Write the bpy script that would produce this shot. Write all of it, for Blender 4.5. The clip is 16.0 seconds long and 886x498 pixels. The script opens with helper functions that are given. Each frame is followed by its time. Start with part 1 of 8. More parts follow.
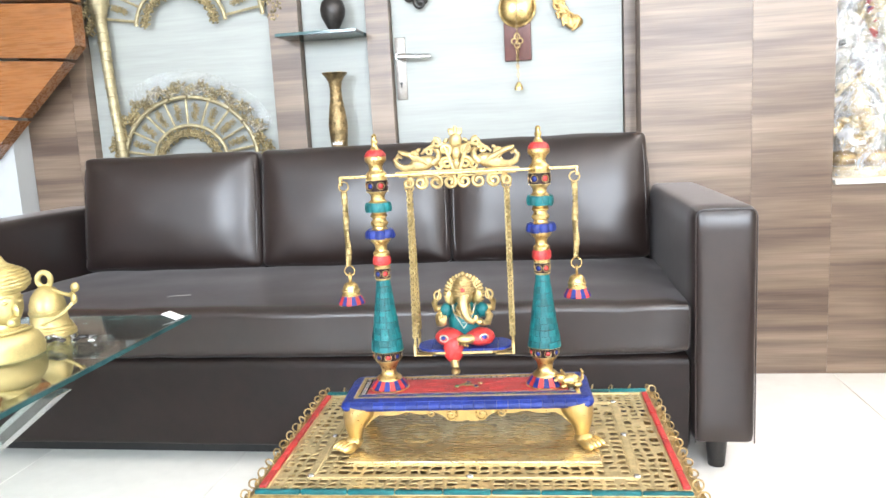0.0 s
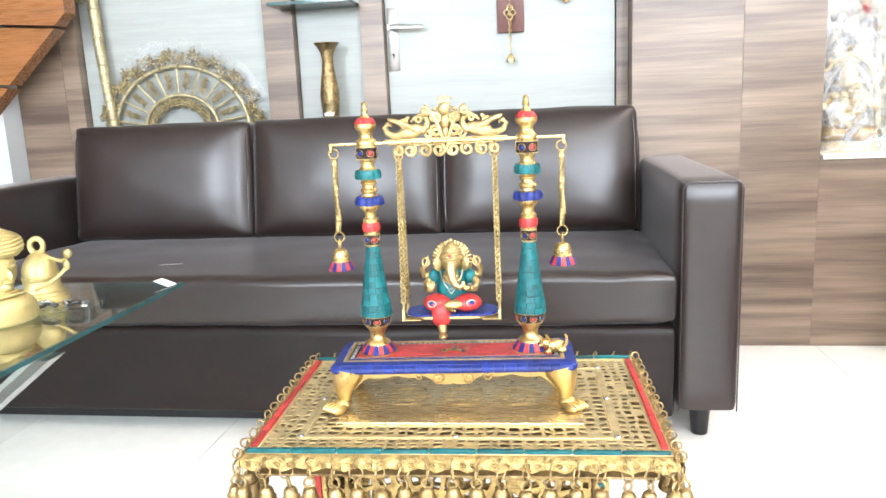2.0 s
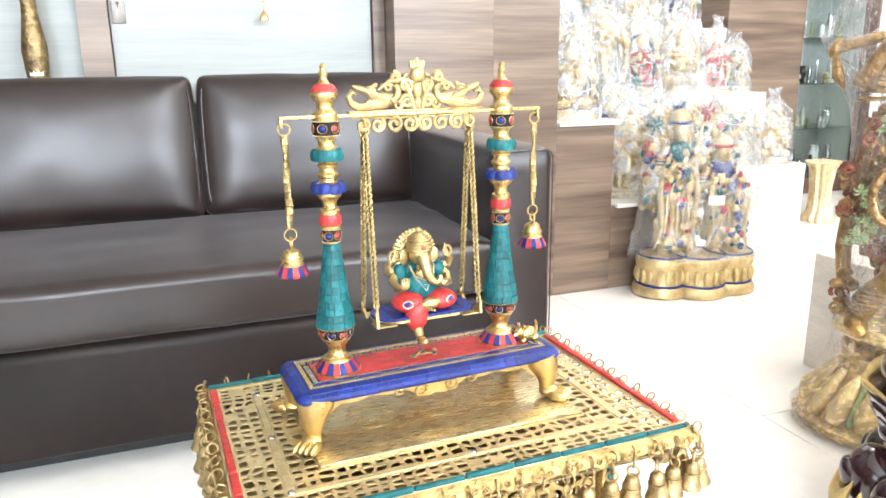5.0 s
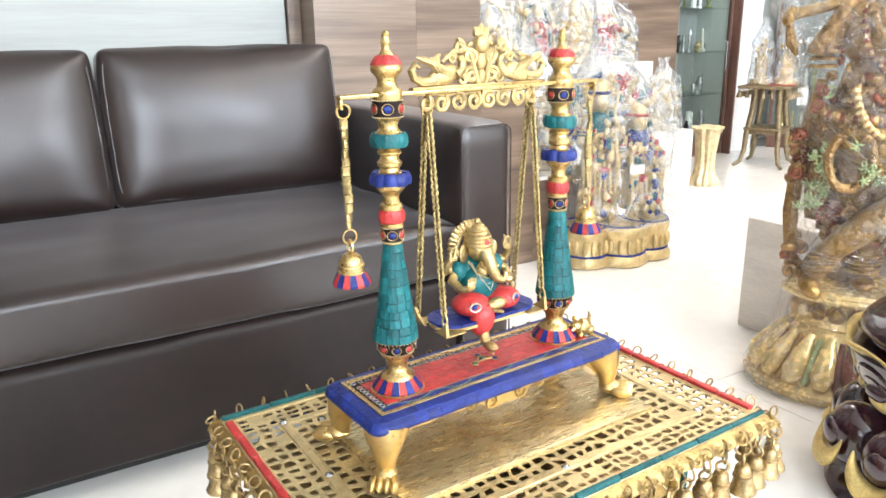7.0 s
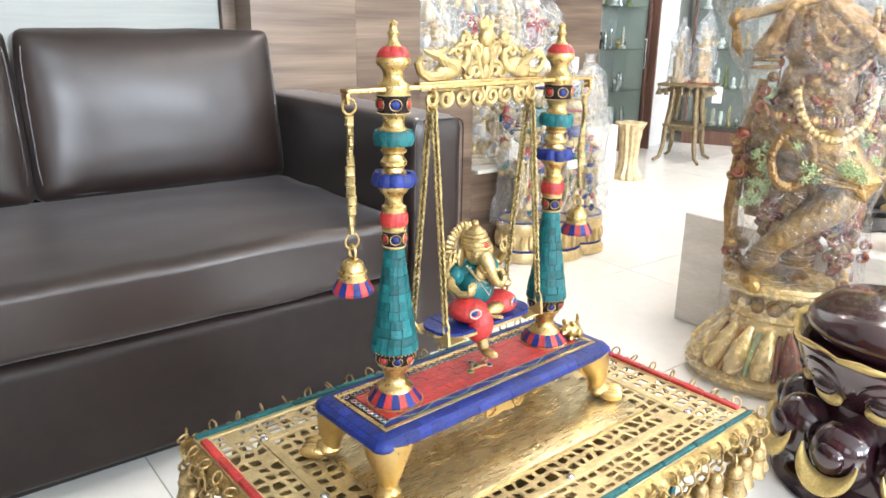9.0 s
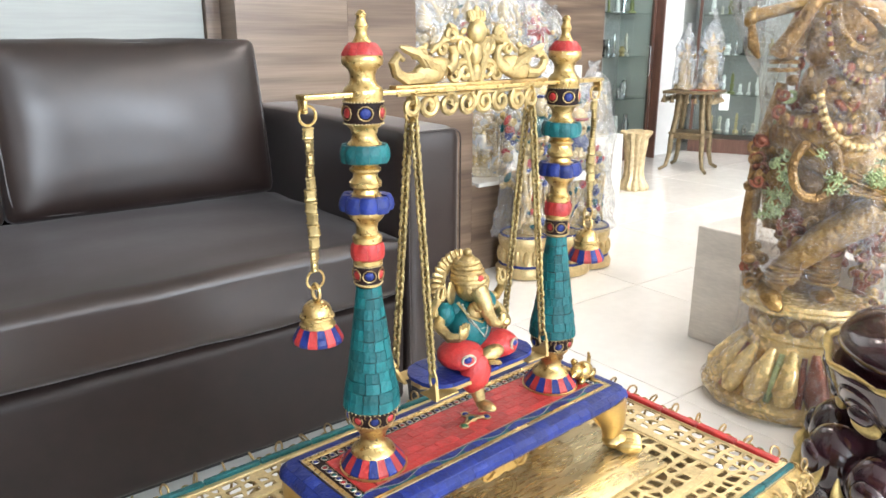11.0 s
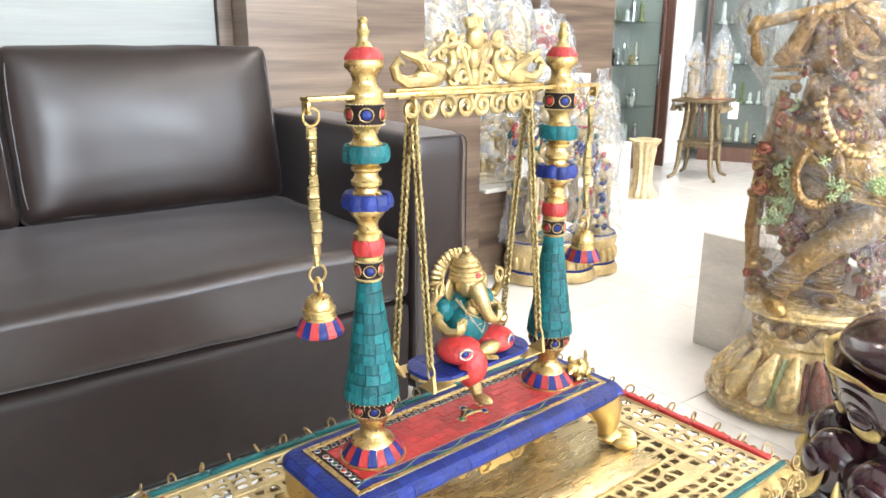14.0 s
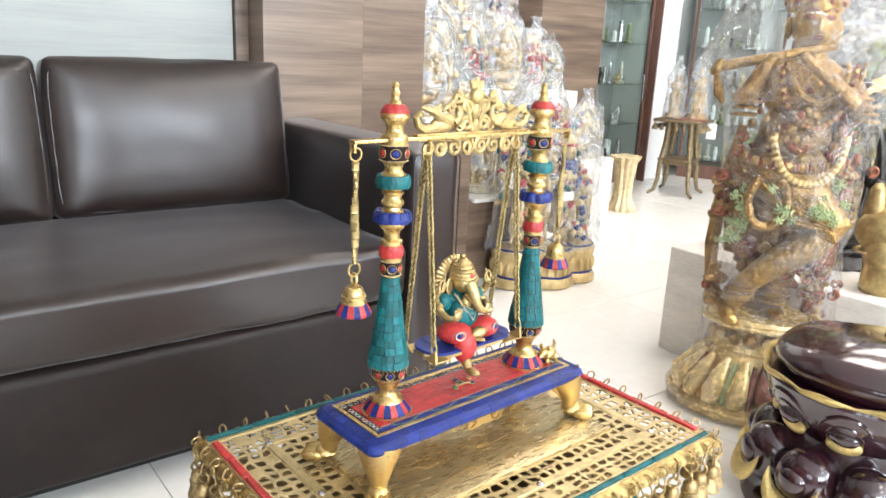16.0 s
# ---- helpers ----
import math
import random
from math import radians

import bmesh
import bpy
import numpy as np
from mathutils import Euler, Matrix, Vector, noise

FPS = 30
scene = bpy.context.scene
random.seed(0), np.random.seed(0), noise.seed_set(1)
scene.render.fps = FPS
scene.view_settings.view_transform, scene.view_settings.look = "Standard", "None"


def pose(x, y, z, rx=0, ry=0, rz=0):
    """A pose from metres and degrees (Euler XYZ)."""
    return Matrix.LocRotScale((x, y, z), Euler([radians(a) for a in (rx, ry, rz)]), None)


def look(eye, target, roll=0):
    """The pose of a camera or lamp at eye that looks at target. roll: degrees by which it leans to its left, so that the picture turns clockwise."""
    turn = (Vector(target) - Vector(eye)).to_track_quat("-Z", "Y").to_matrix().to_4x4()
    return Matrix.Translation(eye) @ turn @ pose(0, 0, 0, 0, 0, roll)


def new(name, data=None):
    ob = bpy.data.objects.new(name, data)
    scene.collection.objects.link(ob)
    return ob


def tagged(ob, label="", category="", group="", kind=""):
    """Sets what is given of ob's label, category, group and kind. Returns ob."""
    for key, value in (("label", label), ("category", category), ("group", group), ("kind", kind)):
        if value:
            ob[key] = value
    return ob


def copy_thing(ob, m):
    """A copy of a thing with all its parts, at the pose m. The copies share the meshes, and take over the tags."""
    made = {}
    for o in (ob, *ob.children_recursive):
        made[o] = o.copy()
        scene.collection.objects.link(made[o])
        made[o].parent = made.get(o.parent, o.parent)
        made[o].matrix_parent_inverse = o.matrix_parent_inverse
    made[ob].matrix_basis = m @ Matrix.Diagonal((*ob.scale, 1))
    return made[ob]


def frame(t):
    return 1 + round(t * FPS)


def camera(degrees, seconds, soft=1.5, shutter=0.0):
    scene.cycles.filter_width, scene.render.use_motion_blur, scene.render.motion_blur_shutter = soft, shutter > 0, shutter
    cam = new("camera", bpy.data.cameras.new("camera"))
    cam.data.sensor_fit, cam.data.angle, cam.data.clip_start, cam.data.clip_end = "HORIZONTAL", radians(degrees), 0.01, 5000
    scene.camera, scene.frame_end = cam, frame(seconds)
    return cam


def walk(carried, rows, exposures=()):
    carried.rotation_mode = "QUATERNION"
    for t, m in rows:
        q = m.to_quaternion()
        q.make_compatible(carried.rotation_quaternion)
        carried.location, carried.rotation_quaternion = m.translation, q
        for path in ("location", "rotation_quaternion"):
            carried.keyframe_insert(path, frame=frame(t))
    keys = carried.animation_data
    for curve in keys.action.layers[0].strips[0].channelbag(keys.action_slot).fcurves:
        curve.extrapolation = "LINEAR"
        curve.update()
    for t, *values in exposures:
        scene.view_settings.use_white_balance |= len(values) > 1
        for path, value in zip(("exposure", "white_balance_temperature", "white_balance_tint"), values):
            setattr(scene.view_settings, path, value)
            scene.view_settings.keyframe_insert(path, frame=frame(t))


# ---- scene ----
cam = camera(62.2, 16.0, soft=1.6)
PATH = [
    (0, (0.4540, 0.5130, 0.8330), (0.1540, 2.4660, 0.5230), -3.00),
    (0.5, (0.4552, 0.5065, 0.8312), (0.1510, 2.4507, 0.4780), -2.90),
    (1, (0.4553, 0.5060, 0.8333), (0.1620, 2.4503, 0.4640), -2.70),
    (1.5, (0.4565, 0.5015, 0.8355), (0.1780, 2.4460, 0.4590), -2.80),
    (2, (0.4617, 0.4960, 0.8257), (0.1800, 2.4397, 0.4470), -2.50),
    (2.5, (0.4518, 0.4955, 0.8198), (0.1780, 2.4403, 0.4390), -2.50),
    (3, (0.4060, 0.5260, 0.8280), (0.3440, 2.4860, 0.4360), -2.00),
    (3.5, (0.3343, 0.5555, 0.8370), (0.4997, 2.5055, 0.4283), -1.98),
    (4, (0.2485, 0.5870, 0.8450), (0.5805, 2.5100, 0.4095), -1.75),
    (4.5, (0.1648, 0.6285, 0.8400), (0.6972, 2.4965, 0.3668), -1.23),
    (5, (0.0840, 0.6650, 0.8370), (0.7460, 2.4870, 0.3430), -0.70),
    (7.5, (-0.0690, 0.8810, 0.8340), (0.9850, 2.4780, 0.2520), -0.20),
    (8, (-0.0800, 0.9020, 0.8290), (1.0435, 2.4470, 0.2370), 0.85),
    (8.5, (-0.1010, 0.9120, 0.8300), (1.0710, 2.4170, 0.2310), 0.70),
    (9, (-0.1050, 0.9240, 0.8360), (1.0700, 2.4310, 0.2450), 0.90),
    (11.5, (0.0270, 1.0610, 0.8090), (1.1880, 2.5890, 0.2460), -0.30),
    (12, (0.0860, 1.1250, 0.7570), (1.1810, 2.6810, 0.1405), -0.55),
    (12.5, (0.1020, 1.1330, 0.7540), (1.1790, 2.6870, 0.1010), -0.50),
    (13, (0.0935, 1.1063, 0.7648), (1.1727, 2.6667, 0.1342), -0.12),
    (13.5, (0.0420, 1.0485, 0.7895), (1.1455, 2.6125, 0.2085), -0.15),
    (14, (-0.0335, 0.9768, 0.8202), (1.1173, 2.5192, 0.2788), 0.23),
    (14.5, (-0.1000, 0.9160, 0.8470), (1.1130, 2.4300, 0.3600), 0.20),
    (15, (-0.1440, 0.8910, 0.8620), (1.0940, 2.3860, 0.3820), 0.90),
    (15.5, (-0.1605, 0.8760, 0.8630), (1.0775, 2.3625, 0.3530), 1.40),
    (16, (-0.1520, 0.8510, 0.8700), (1.0350, 2.3710, 0.3390), 2.70),
]
walk(cam, [(t, look(eye, target, roll)) for t, eye, target, roll in PATH],
     [(0, -0.10), (2.5, -0.03), (4.5, -0.02), (7.5, -0.24), (8, -0.21), (9, -0.33), (11.5, -0.48), (12.2, -0.41), (12.6, -0.32), (13, -0.28), (13.5, -0.21), (14.5, -0.33), (16, -0.43)])


# ---------- lamps and exposure ----------
LAMP_GLOW = 20.0
LAMPS = [(0.9, -1.9), (2.7, -1.7), (1.45, -0.65), (1.95, 0.35), (3.1, 0.5), (2.25, 1.95), (3.4, 2.3), (2.35, 3.45), (2.75, 1.35)]
# daylight through the bays of the shop front behind the camera
BAYS = [(-1.62, 1.0), (-0.42, 0.9), (0.85, 0.9), (2.15, 0.9), (3.45, 0.9)]
BAY_POWER = [205.0, 110.0, 65.0, 180.0, 130.0]     # watts, set bay by bay to balance the sheen on the sofa
BAY_LOW, BAY_HIGH = 1.30, 2.62
for (bx, bw), watts in zip(BAYS, BAY_POWER):
    sky = bpy.data.lights.new("window_daylight", "AREA")
    sky.shape, sky.size, sky.size_y = "RECTANGLE", bw - 0.04, BAY_HIGH - BAY_LOW - 0.04
    sky.energy, sky.color = watts, (0.79, 0.885, 1.0)
    day = new("window_daylight", sky)
    day.matrix_basis = pose(bx, -3.56, (BAY_LOW + BAY_HIGH) / 2, 90, 0, 0)


# narrow panes in the side wall
PANES, PANE_LOW, PANE_HIGH = [(-0.72, 0.26), (-0.27, 0.26), (0.18, 0.26)], 1.05, 2.1
for py, pw_ in PANES:
    sky = bpy.data.lights.new("pane_daylight", "AREA")
    sky.shape, sky.size, sky.size_y = "RECTANGLE", PANE_HIGH - PANE_LOW - 0.02, pw_ - 0.02
    sky.energy, sky.color = 7.0, (0.79, 0.885, 1.0)
    new("pane_daylight", sky).matrix_basis = pose(-2.36, py, (PANE_LOW + PANE_HIGH) / 2, 0, -90, 0)


# ---------- world and light ----------
world = bpy.data.worlds.new("shop_world")
scene.world = world
world.use_nodes = True
world.node_tree.nodes["Background"].inputs[0].default_value = (0.55, 0.6, 0.7, 1)
world.node_tree.nodes["Background"].inputs[1].default_value = 0.05


# ---------- materials ----------
def material(name, color, rough=0.5, metal=0.0, var=0.12, scale=20.0, bump=0.0, bump_scale=None, coat=0.0,
             stretch=(1, 1, 1), per_object=0.0, second=None, spec=0.5, gloss_var=0.12, bump_dist=0.002, coat_rough=0.08):
    """A principled surface with two scales of mottling in colour and gloss, and fine relief."""
    m = bpy.data.materials.new(name)
    m.use_nodes = True
    nt = m.node_tree
    n, l = nt.nodes, nt.links
    b = n["Principled BSDF"]
    tc = n.new("ShaderNodeTexCoord")
    mp = n.new("ShaderNodeMapping")
    mp.inputs["Scale"].default_value = stretch
    l.new(tc.outputs["Object"], mp.inputs["Vector"])
    info = n.new("ShaderNodeObjectInfo")
    add = n.new("ShaderNodeVectorMath")
    add.operation = "MULTIPLY_ADD"
    comb = n.new("ShaderNodeCombineXYZ")
    for i in range(3):
        l.new(info.outputs["Random"], comb.inputs[i])
    add.inputs[1].default_value = (7.3, 3.1, 5.7)
    l.new(comb.outputs[0], add.inputs[0])
    l.new(mp.outputs[0], add.inputs[2])
    big = n.new("ShaderNodeTexNoise")
    big.inputs["Scale"].default_value = scale
    big.inputs["Detail"].default_value = 3
    fine = n.new("ShaderNodeTexNoise")
    fine.inputs["Scale"].default_value = scale * 7
    fine.inputs["Detail"].default_value = 4
    l.new(add.outputs[0], big.inputs["Vector"])
    l.new(add.outputs[0], fine.inputs["Vector"])
    mixn = n.new("ShaderNodeMix")
    mixn.inputs[0].default_value = 0.4
    l.new(big.outputs[0], mixn.inputs[2])
    l.new(fine.outputs[0], mixn.inputs[3])
    ramp = n.new("ShaderNodeValToRGB")
    c = np.array(color)
    dark = np.array(second) if second else c * (1 - 2.2 * var)
    lite = np.minimum(c * (1 + 1.6 * var), 1)
    ramp.color_ramp.elements[0].position, ramp.color_ramp.elements[1].position = 0.3, 0.7
    ramp.color_ramp.elements[0].color = (*np.clip(dark, 0, 1), 1)
    ramp.color_ramp.elements[1].color = (*lite, 1)
    l.new(mixn.outputs[0], ramp.inputs[0])
    out = ramp.outputs[0]
    if per_object:
        hsv = n.new("ShaderNodeHueSaturation")
        mr = n.new("ShaderNodeMapRange")
        mr.inputs[3].default_value, mr.inputs[4].default_value = 1 - per_object, 1 + per_object
        l.new(info.outputs["Random"], mr.inputs[0])
        l.new(mr.outputs[0], hsv.inputs["Value"])
        l.new(out, hsv.inputs["Color"])
        out = hsv.outputs[0]
    l.new(out, b.inputs["Base Color"])
    b.inputs["Metallic"].default_value = metal
    b.inputs["Specular IOR Level"].default_value = spec
    b.inputs["Coat Weight"].default_value = coat
    b.inputs["Coat Roughness"].default_value = coat_rough
    rr = n.new("ShaderNodeMapRange")
    rr.inputs[3].default_value, rr.inputs[4].default_value = max(rough - gloss_var, 0.03), min(rough + gloss_var, 1)
    l.new(fine.outputs[0], rr.inputs[0])
    l.new(rr.outputs[0], b.inputs["Roughness"])
    if bump:
        bt = n.new("ShaderNodeTexNoise")
        bt.inputs["Scale"].default_value = bump_scale or scale * 5
        bt.inputs["Detail"].default_value = 3
        l.new(add.outputs[0], bt.inputs["Vector"])
        bp = n.new("ShaderNodeBump")
        bp.inputs["Strength"].default_value = bump
        bp.inputs["Distance"].default_value = bump_dist
        l.new(bt.outputs[0], bp.inputs["Height"])
        l.new(bp.outputs[0], b.inputs["Normal"])
    return m


BRASS = material("brass", (0.55, 0.400, 0.175), 0.30, 0.92, 0.14, 50, 0.16, 240, second=(0.37, 0.25, 0.09))
BRASS_SATIN = material("satin_brass", (0.56, 0.41, 0.18), 0.42, 0.85, 0.10, 60, 0.25, 260)
LEG_BRASS = material("polished_cast_brass", (0.54, 0.390, 0.160), 0.32, 0.86, 0.08, 40, 0.25, 160, second=(0.47, 0.33, 0.13))
BRASS_YELLOW = material("yellow_matt_brass", (0.60, 0.485, 0.215), 0.45, 0.75, 0.10, 50, 0.2, 240)
STOOL_BRASS = material("dull_brown_brass", (0.27, 0.205, 0.12), 0.5, 0.7, 0.2, 40, 0.4, 150)
CAB_BACK = material("pale_cabinet_back", (0.36, 0.36, 0.355), 0.25, 0, 0.05, 6)
BRASS_RIM = material("cast_rim_brass", (0.42, 0.295, 0.115), 0.40, 0.85, 0.25, 70, 0.9, 210, second=(0.15, 0.10, 0.04))
FIGURE_BRASS = material("worn_figure_brass", (0.47, 0.355, 0.165), 0.37, 0.85, 0.25, 90, 0.5, 320, second=(0.26, 0.185, 0.08))
CREST_BRASS = material("dull_cast_brass", (0.46, 0.345, 0.155), 0.44, 0.85, 0.2, 60, 0.5, 220, second=(0.25, 0.185, 0.09))
CHAIN_BRASS = material("olive_brass", (0.37, 0.285, 0.13), 0.38, 0.85, 0.2, 60, 0.2, 260, second=(0.20, 0.145, 0.06))
BRASS_OLD = material("aged_brass", (0.40, 0.285, 0.135), 0.38, 0.85, 0.3, 80, 0.5, 300)
BRASS_PALE = material("pale_brass", (0.59, 0.465, 0.245), 0.42, 0.72, 0.16, 50, 0.3, 240)
BRASS_PLATE = material("engraved_brass", (0.56, 0.445, 0.245), 0.28, 0.82, 0.10, 24, 0.25, 200, stretch=(0.3, 1.6, 1))
BRASS_CAST = material("cast_brass", (0.50, 0.34, 0.14), 0.36, 0.85, 0.34, 30, 0.9, 130, second=(0.17, 0.10, 0.035))
TURQ = material("turquoise_stone", (0.005, 0.099, 0.106), 0.42, 0, 0.2, 90, 0.5, 300, per_object=0.3, spec=0.32)
RED = material("coral_stone", (0.385, 0.026, 0.024), 0.42, 0, 0.18, 90, 0.5, 300, per_object=0.22)
BLUE = material("lapis_stone", (0.010, 0.023, 0.150), 0.42, 0, 0.2, 90, 0.5, 300, per_object=0.3, spec=0.32)
RESIN = material("dark_resin_joint", (0.020, 0.0095, 0.0085), 0.6, 0, 0.3, 60, spec=0.2)
BEAD_METAL = material("silvery_bead_wire", (0.50, 0.46, 0.38), 0.40, 0.8, 0.2, 60, 0.2, 260)
GREEN_GLASS = material("green_cabochon", (0.05, 0.13, 0.06), 0.25, 0, 0.2, 60)
LEATHER = material("dark_leather", (0.0165, 0.0092, 0.0074), 0.50, 0, 0.2, 5.0, 0.12, 8.0, spec=0.24, gloss_var=0.08, bump_dist=0.006, coat=0.85, coat_rough=0.29)
LEATHER.node_tree.nodes["Principled BSDF"].inputs["Specular Tint"].default_value = (1.0, 0.92, 0.89, 1)
LEATHER.node_tree.nodes["Principled BSDF"].inputs["Sheen Weight"].default_value = 0.13
LEATHER.node_tree.nodes["Principled BSDF"].inputs["Sheen Roughness"].default_value = 0.40
LEATHER.node_tree.nodes["Principled BSDF"].inputs["Sheen Tint"].default_value = (0.98, 0.93, 0.94, 1)
# Duller copy of the leather; low gloss stands in for shade there.
LEATHER_SHADED = material("shaded_leather", (0.0150, 0.0090, 0.0076), 0.60, 0, 0.2, 5.0, 0.12, 8.0, spec=0.19, gloss_var=0.08, bump_dist=0.006, coat=0.20, coat_rough=0.36)
SCUFF = material("bare_leather_backing", (0.32, 0.30, 0.29), 0.8, 0, 0.2, 60)
BLACK = material("black_wood", (0.012, 0.011, 0.011), 0.4, 0, 0.2, 30)
CREAM = material("cream_laminate", (0.335, 0.350, 0.325), 0.42, 0, 0.07, 2.2, 0, stretch=(0.5, 1, 9))
WHITE_WALL = material("white_paint", (0.80, 0.80, 0.78), 0.6, 0, 0.03, 3, 0.1, 90)
CEIL = material("ceiling_paint", (0.85, 0.85, 0.83), 0.7, 0, 0.02, 3, 0.1, 90)
TILE = material("glazed_tile", (0.85, 0.83, 0.79), 0.16, 0, 0.03, 4, 0, per_object=0.02)
GROUT = material("tile_grout", (0.36, 0.34, 0.31), 0.8, 0, 0.1, 30)
INLAID_GOLD = material("soft_gold_finish", (0.64, 0.505, 0.265), 0.40, 0.55, 0.2, 30, 0.5, 120, second=(0.40, 0.29, 0.13))
PALE_GOLD = material("pale_gold_finish", (0.70, 0.585, 0.37), 0.38, 0.45, 0.2, 30, 0.5, 120, second=(0.46, 0.35, 0.19))
PLINTH = material("beige_laminate", (0.80, 0.76, 0.70), 0.4, 0, 0.08, 6, 0.1, 120, stretch=(1, 1, 4))
# White paint made greyer for the weaker light below the stairs.
DIMMED_WALL = material("dimmed_white_paint", (0.50, 0.525, 0.53), 0.6, 0, 0.03, 3, 0.1, 90)
# For the unseen south and west walls, kept dark to bounce less light.
BEIGE_WALL = material("beige_paint", (0.24, 0.20, 0.165), 0.6, 0, 0.04, 3, 0.1, 90)
WHITE_LAM = material("white_laminate", (0.78, 0.76, 0.70), 0.35, 0, 0.04, 5)
MAROON = material("maroon_lacquer", (0.034, 0.0095, 0.0150), 0.15, 0.05, 0.35, 14, 0.12, 40, coat=1.0)
GOLD_PAINT = material("gold_paint", (0.60, 0.45, 0.17), 0.35, 0.5, 0.2, 40, 0.4, 160)
NICKEL = material("aged_nickel", (0.30, 0.275, 0.25), 0.38, 0.9, 0.15, 40, 0.1, 200)
STEEL = material("brushed_steel", (0.58, 0.58, 0.59), 0.25, 1.0, 0.05, 30, 0.03, 200, gloss_var=0.05)
ARCH_BRASS = material("dusty_pale_brass", (0.44, 0.375, 0.225), 0.5, 0.6, 0.2, 40, 0.4, 150)
ARCH_OLD = material("dusty_old_brass", (0.33, 0.27, 0.15), 0.52, 0.55, 0.3, 60, 0.6, 180, second=(0.15, 0.115, 0.055))
ORANGE_WOOD = material("orange_teak", (0.27, 0.100, 0.026), 0.28, 0, 0.18, 5, 0.15, 60, stretch=(0.4, 3, 6), coat=0.4, per_object=0.12)
DARK_FRAME = material("dark_brown_frame", (0.14, 0.07, 0.05), 0.4, 0, 0.2, 8, 0.1, 60, stretch=(4, 4, 0.6))
PAPER = material("white_paper", (0.85, 0.85, 0.84), 0.6, 0, 0.02, 20)
BLACK_POT = material("blackened_metal", (0.05, 0.045, 0.042), 0.35, 0.6, 0.3, 40, 0.5, 150)
ROSEWOOD = material("rosewood", (0.13, 0.045, 0.035), 0.4, 0, 0.2, 10, 0.15, 80, stretch=(2, 2, 0.5))
GREEN_PATINA = material("green_patina", (0.22, 0.27, 0.11), 0.45, 0.5, 0.3, 40, 0.8, 120, second=(0.14, 0.10, 0.04))
RUST = material("copper_red_patina", (0.24, 0.080, 0.045), 0.40, 0.5, 0.35, 30, 0.6, 150)
LEAF_PAINT = material("pale_green_leaf_paint", (0.42, 0.50, 0.25), 0.42, 0.25, 0.3, 50, 0.6, 120)
IVORY = material("ivory_white", (0.52, 0.49, 0.42), 0.4, 0, 0.1, 30, 0.3, 120)


def wood_panel_material():
    """Walnut laminate with broad level bands and fine level grain."""
    m = bpy.data.materials.new("walnut_laminate")
    m.use_nodes = True
    nt = m.node_tree
    n, l = nt.nodes, nt.links
    b = n["Principled BSDF"]
    tc = n.new("ShaderNodeTexCoord")
    info = n.new("ShaderNodeObjectInfo")
    comb = n.new("ShaderNodeCombineXYZ")
    l.new(info.outputs["Random"], comb.inputs[0])
    l.new(info.outputs["Random"], comb.inputs[2])
    add = n.new("ShaderNodeVectorMath")
    add.operation = "MULTIPLY_ADD"
    add.inputs[1].default_value = (3.0, 0, 9.0)
    l.new(comb.outputs[0], add.inputs[0])
    l.new(tc.outputs["Object"], add.inputs[2])

    def noise_at(sx, sz, scale, detail):
        mp = n.new("ShaderNodeMapping")
        mp.inputs["Scale"].default_value = (sx, sx, sz)
        l.new(add.outputs[0], mp.inputs["Vector"])
        t = n.new("ShaderNodeTexNoise")
        t.inputs["Scale"].default_value = scale
        t.inputs["Detail"].default_value = detail
        l.new(mp.outputs[0], t.inputs["Vector"])
        return t
    bands, grain, fibre = noise_at(0.45, 5.5, 1.7, 2), noise_at(0.9, 17, 2.2, 5), noise_at(2.0, 110, 3, 2)
    m1 = n.new("ShaderNodeMix")
    m1.inputs[0].default_value = 0.52
    l.new(bands.outputs[0], m1.inputs[2])
    l.new(grain.outputs[0], m1.inputs[3])
    m2 = n.new("ShaderNodeMix")
    m2.inputs[0].default_value = 0.15
    l.new(m1.outputs[0], m2.inputs[2])
    l.new(fibre.outputs[0], m2.inputs[3])
    ramp = n.new("ShaderNodeValToRGB")
    e = ramp.color_ramp.elements
    e[0].position, e[0].color = 0.36, (0.085, 0.055, 0.040, 1)
    e[1].position, e[1].color = 0.63, (0.268, 0.197, 0.142, 1)
    mid = ramp.color_ramp.elements.new(0.48)
    mid.color = (0.158, 0.108, 0.076, 1)
    l.new(m2.outputs[0], ramp.inputs[0])
    l.new(ramp.outputs[0], b.inputs["Base Color"])
    b.inputs["Roughness"].default_value = 0.40
    b.inputs["Coat Weight"].default_value = 0.22
    b.inputs["Coat Roughness"].default_value = 0.30
    bp = n.new("ShaderNodeBump")
    bp.inputs["Strength"].default_value = 0.15
    bp.inputs["Distance"].default_value = 0.001
    l.new(fibre.outputs[0], bp.inputs["Height"])
    l.new(bp.outputs[0], b.inputs["Normal"])
    return m


WOOD = wood_panel_material()


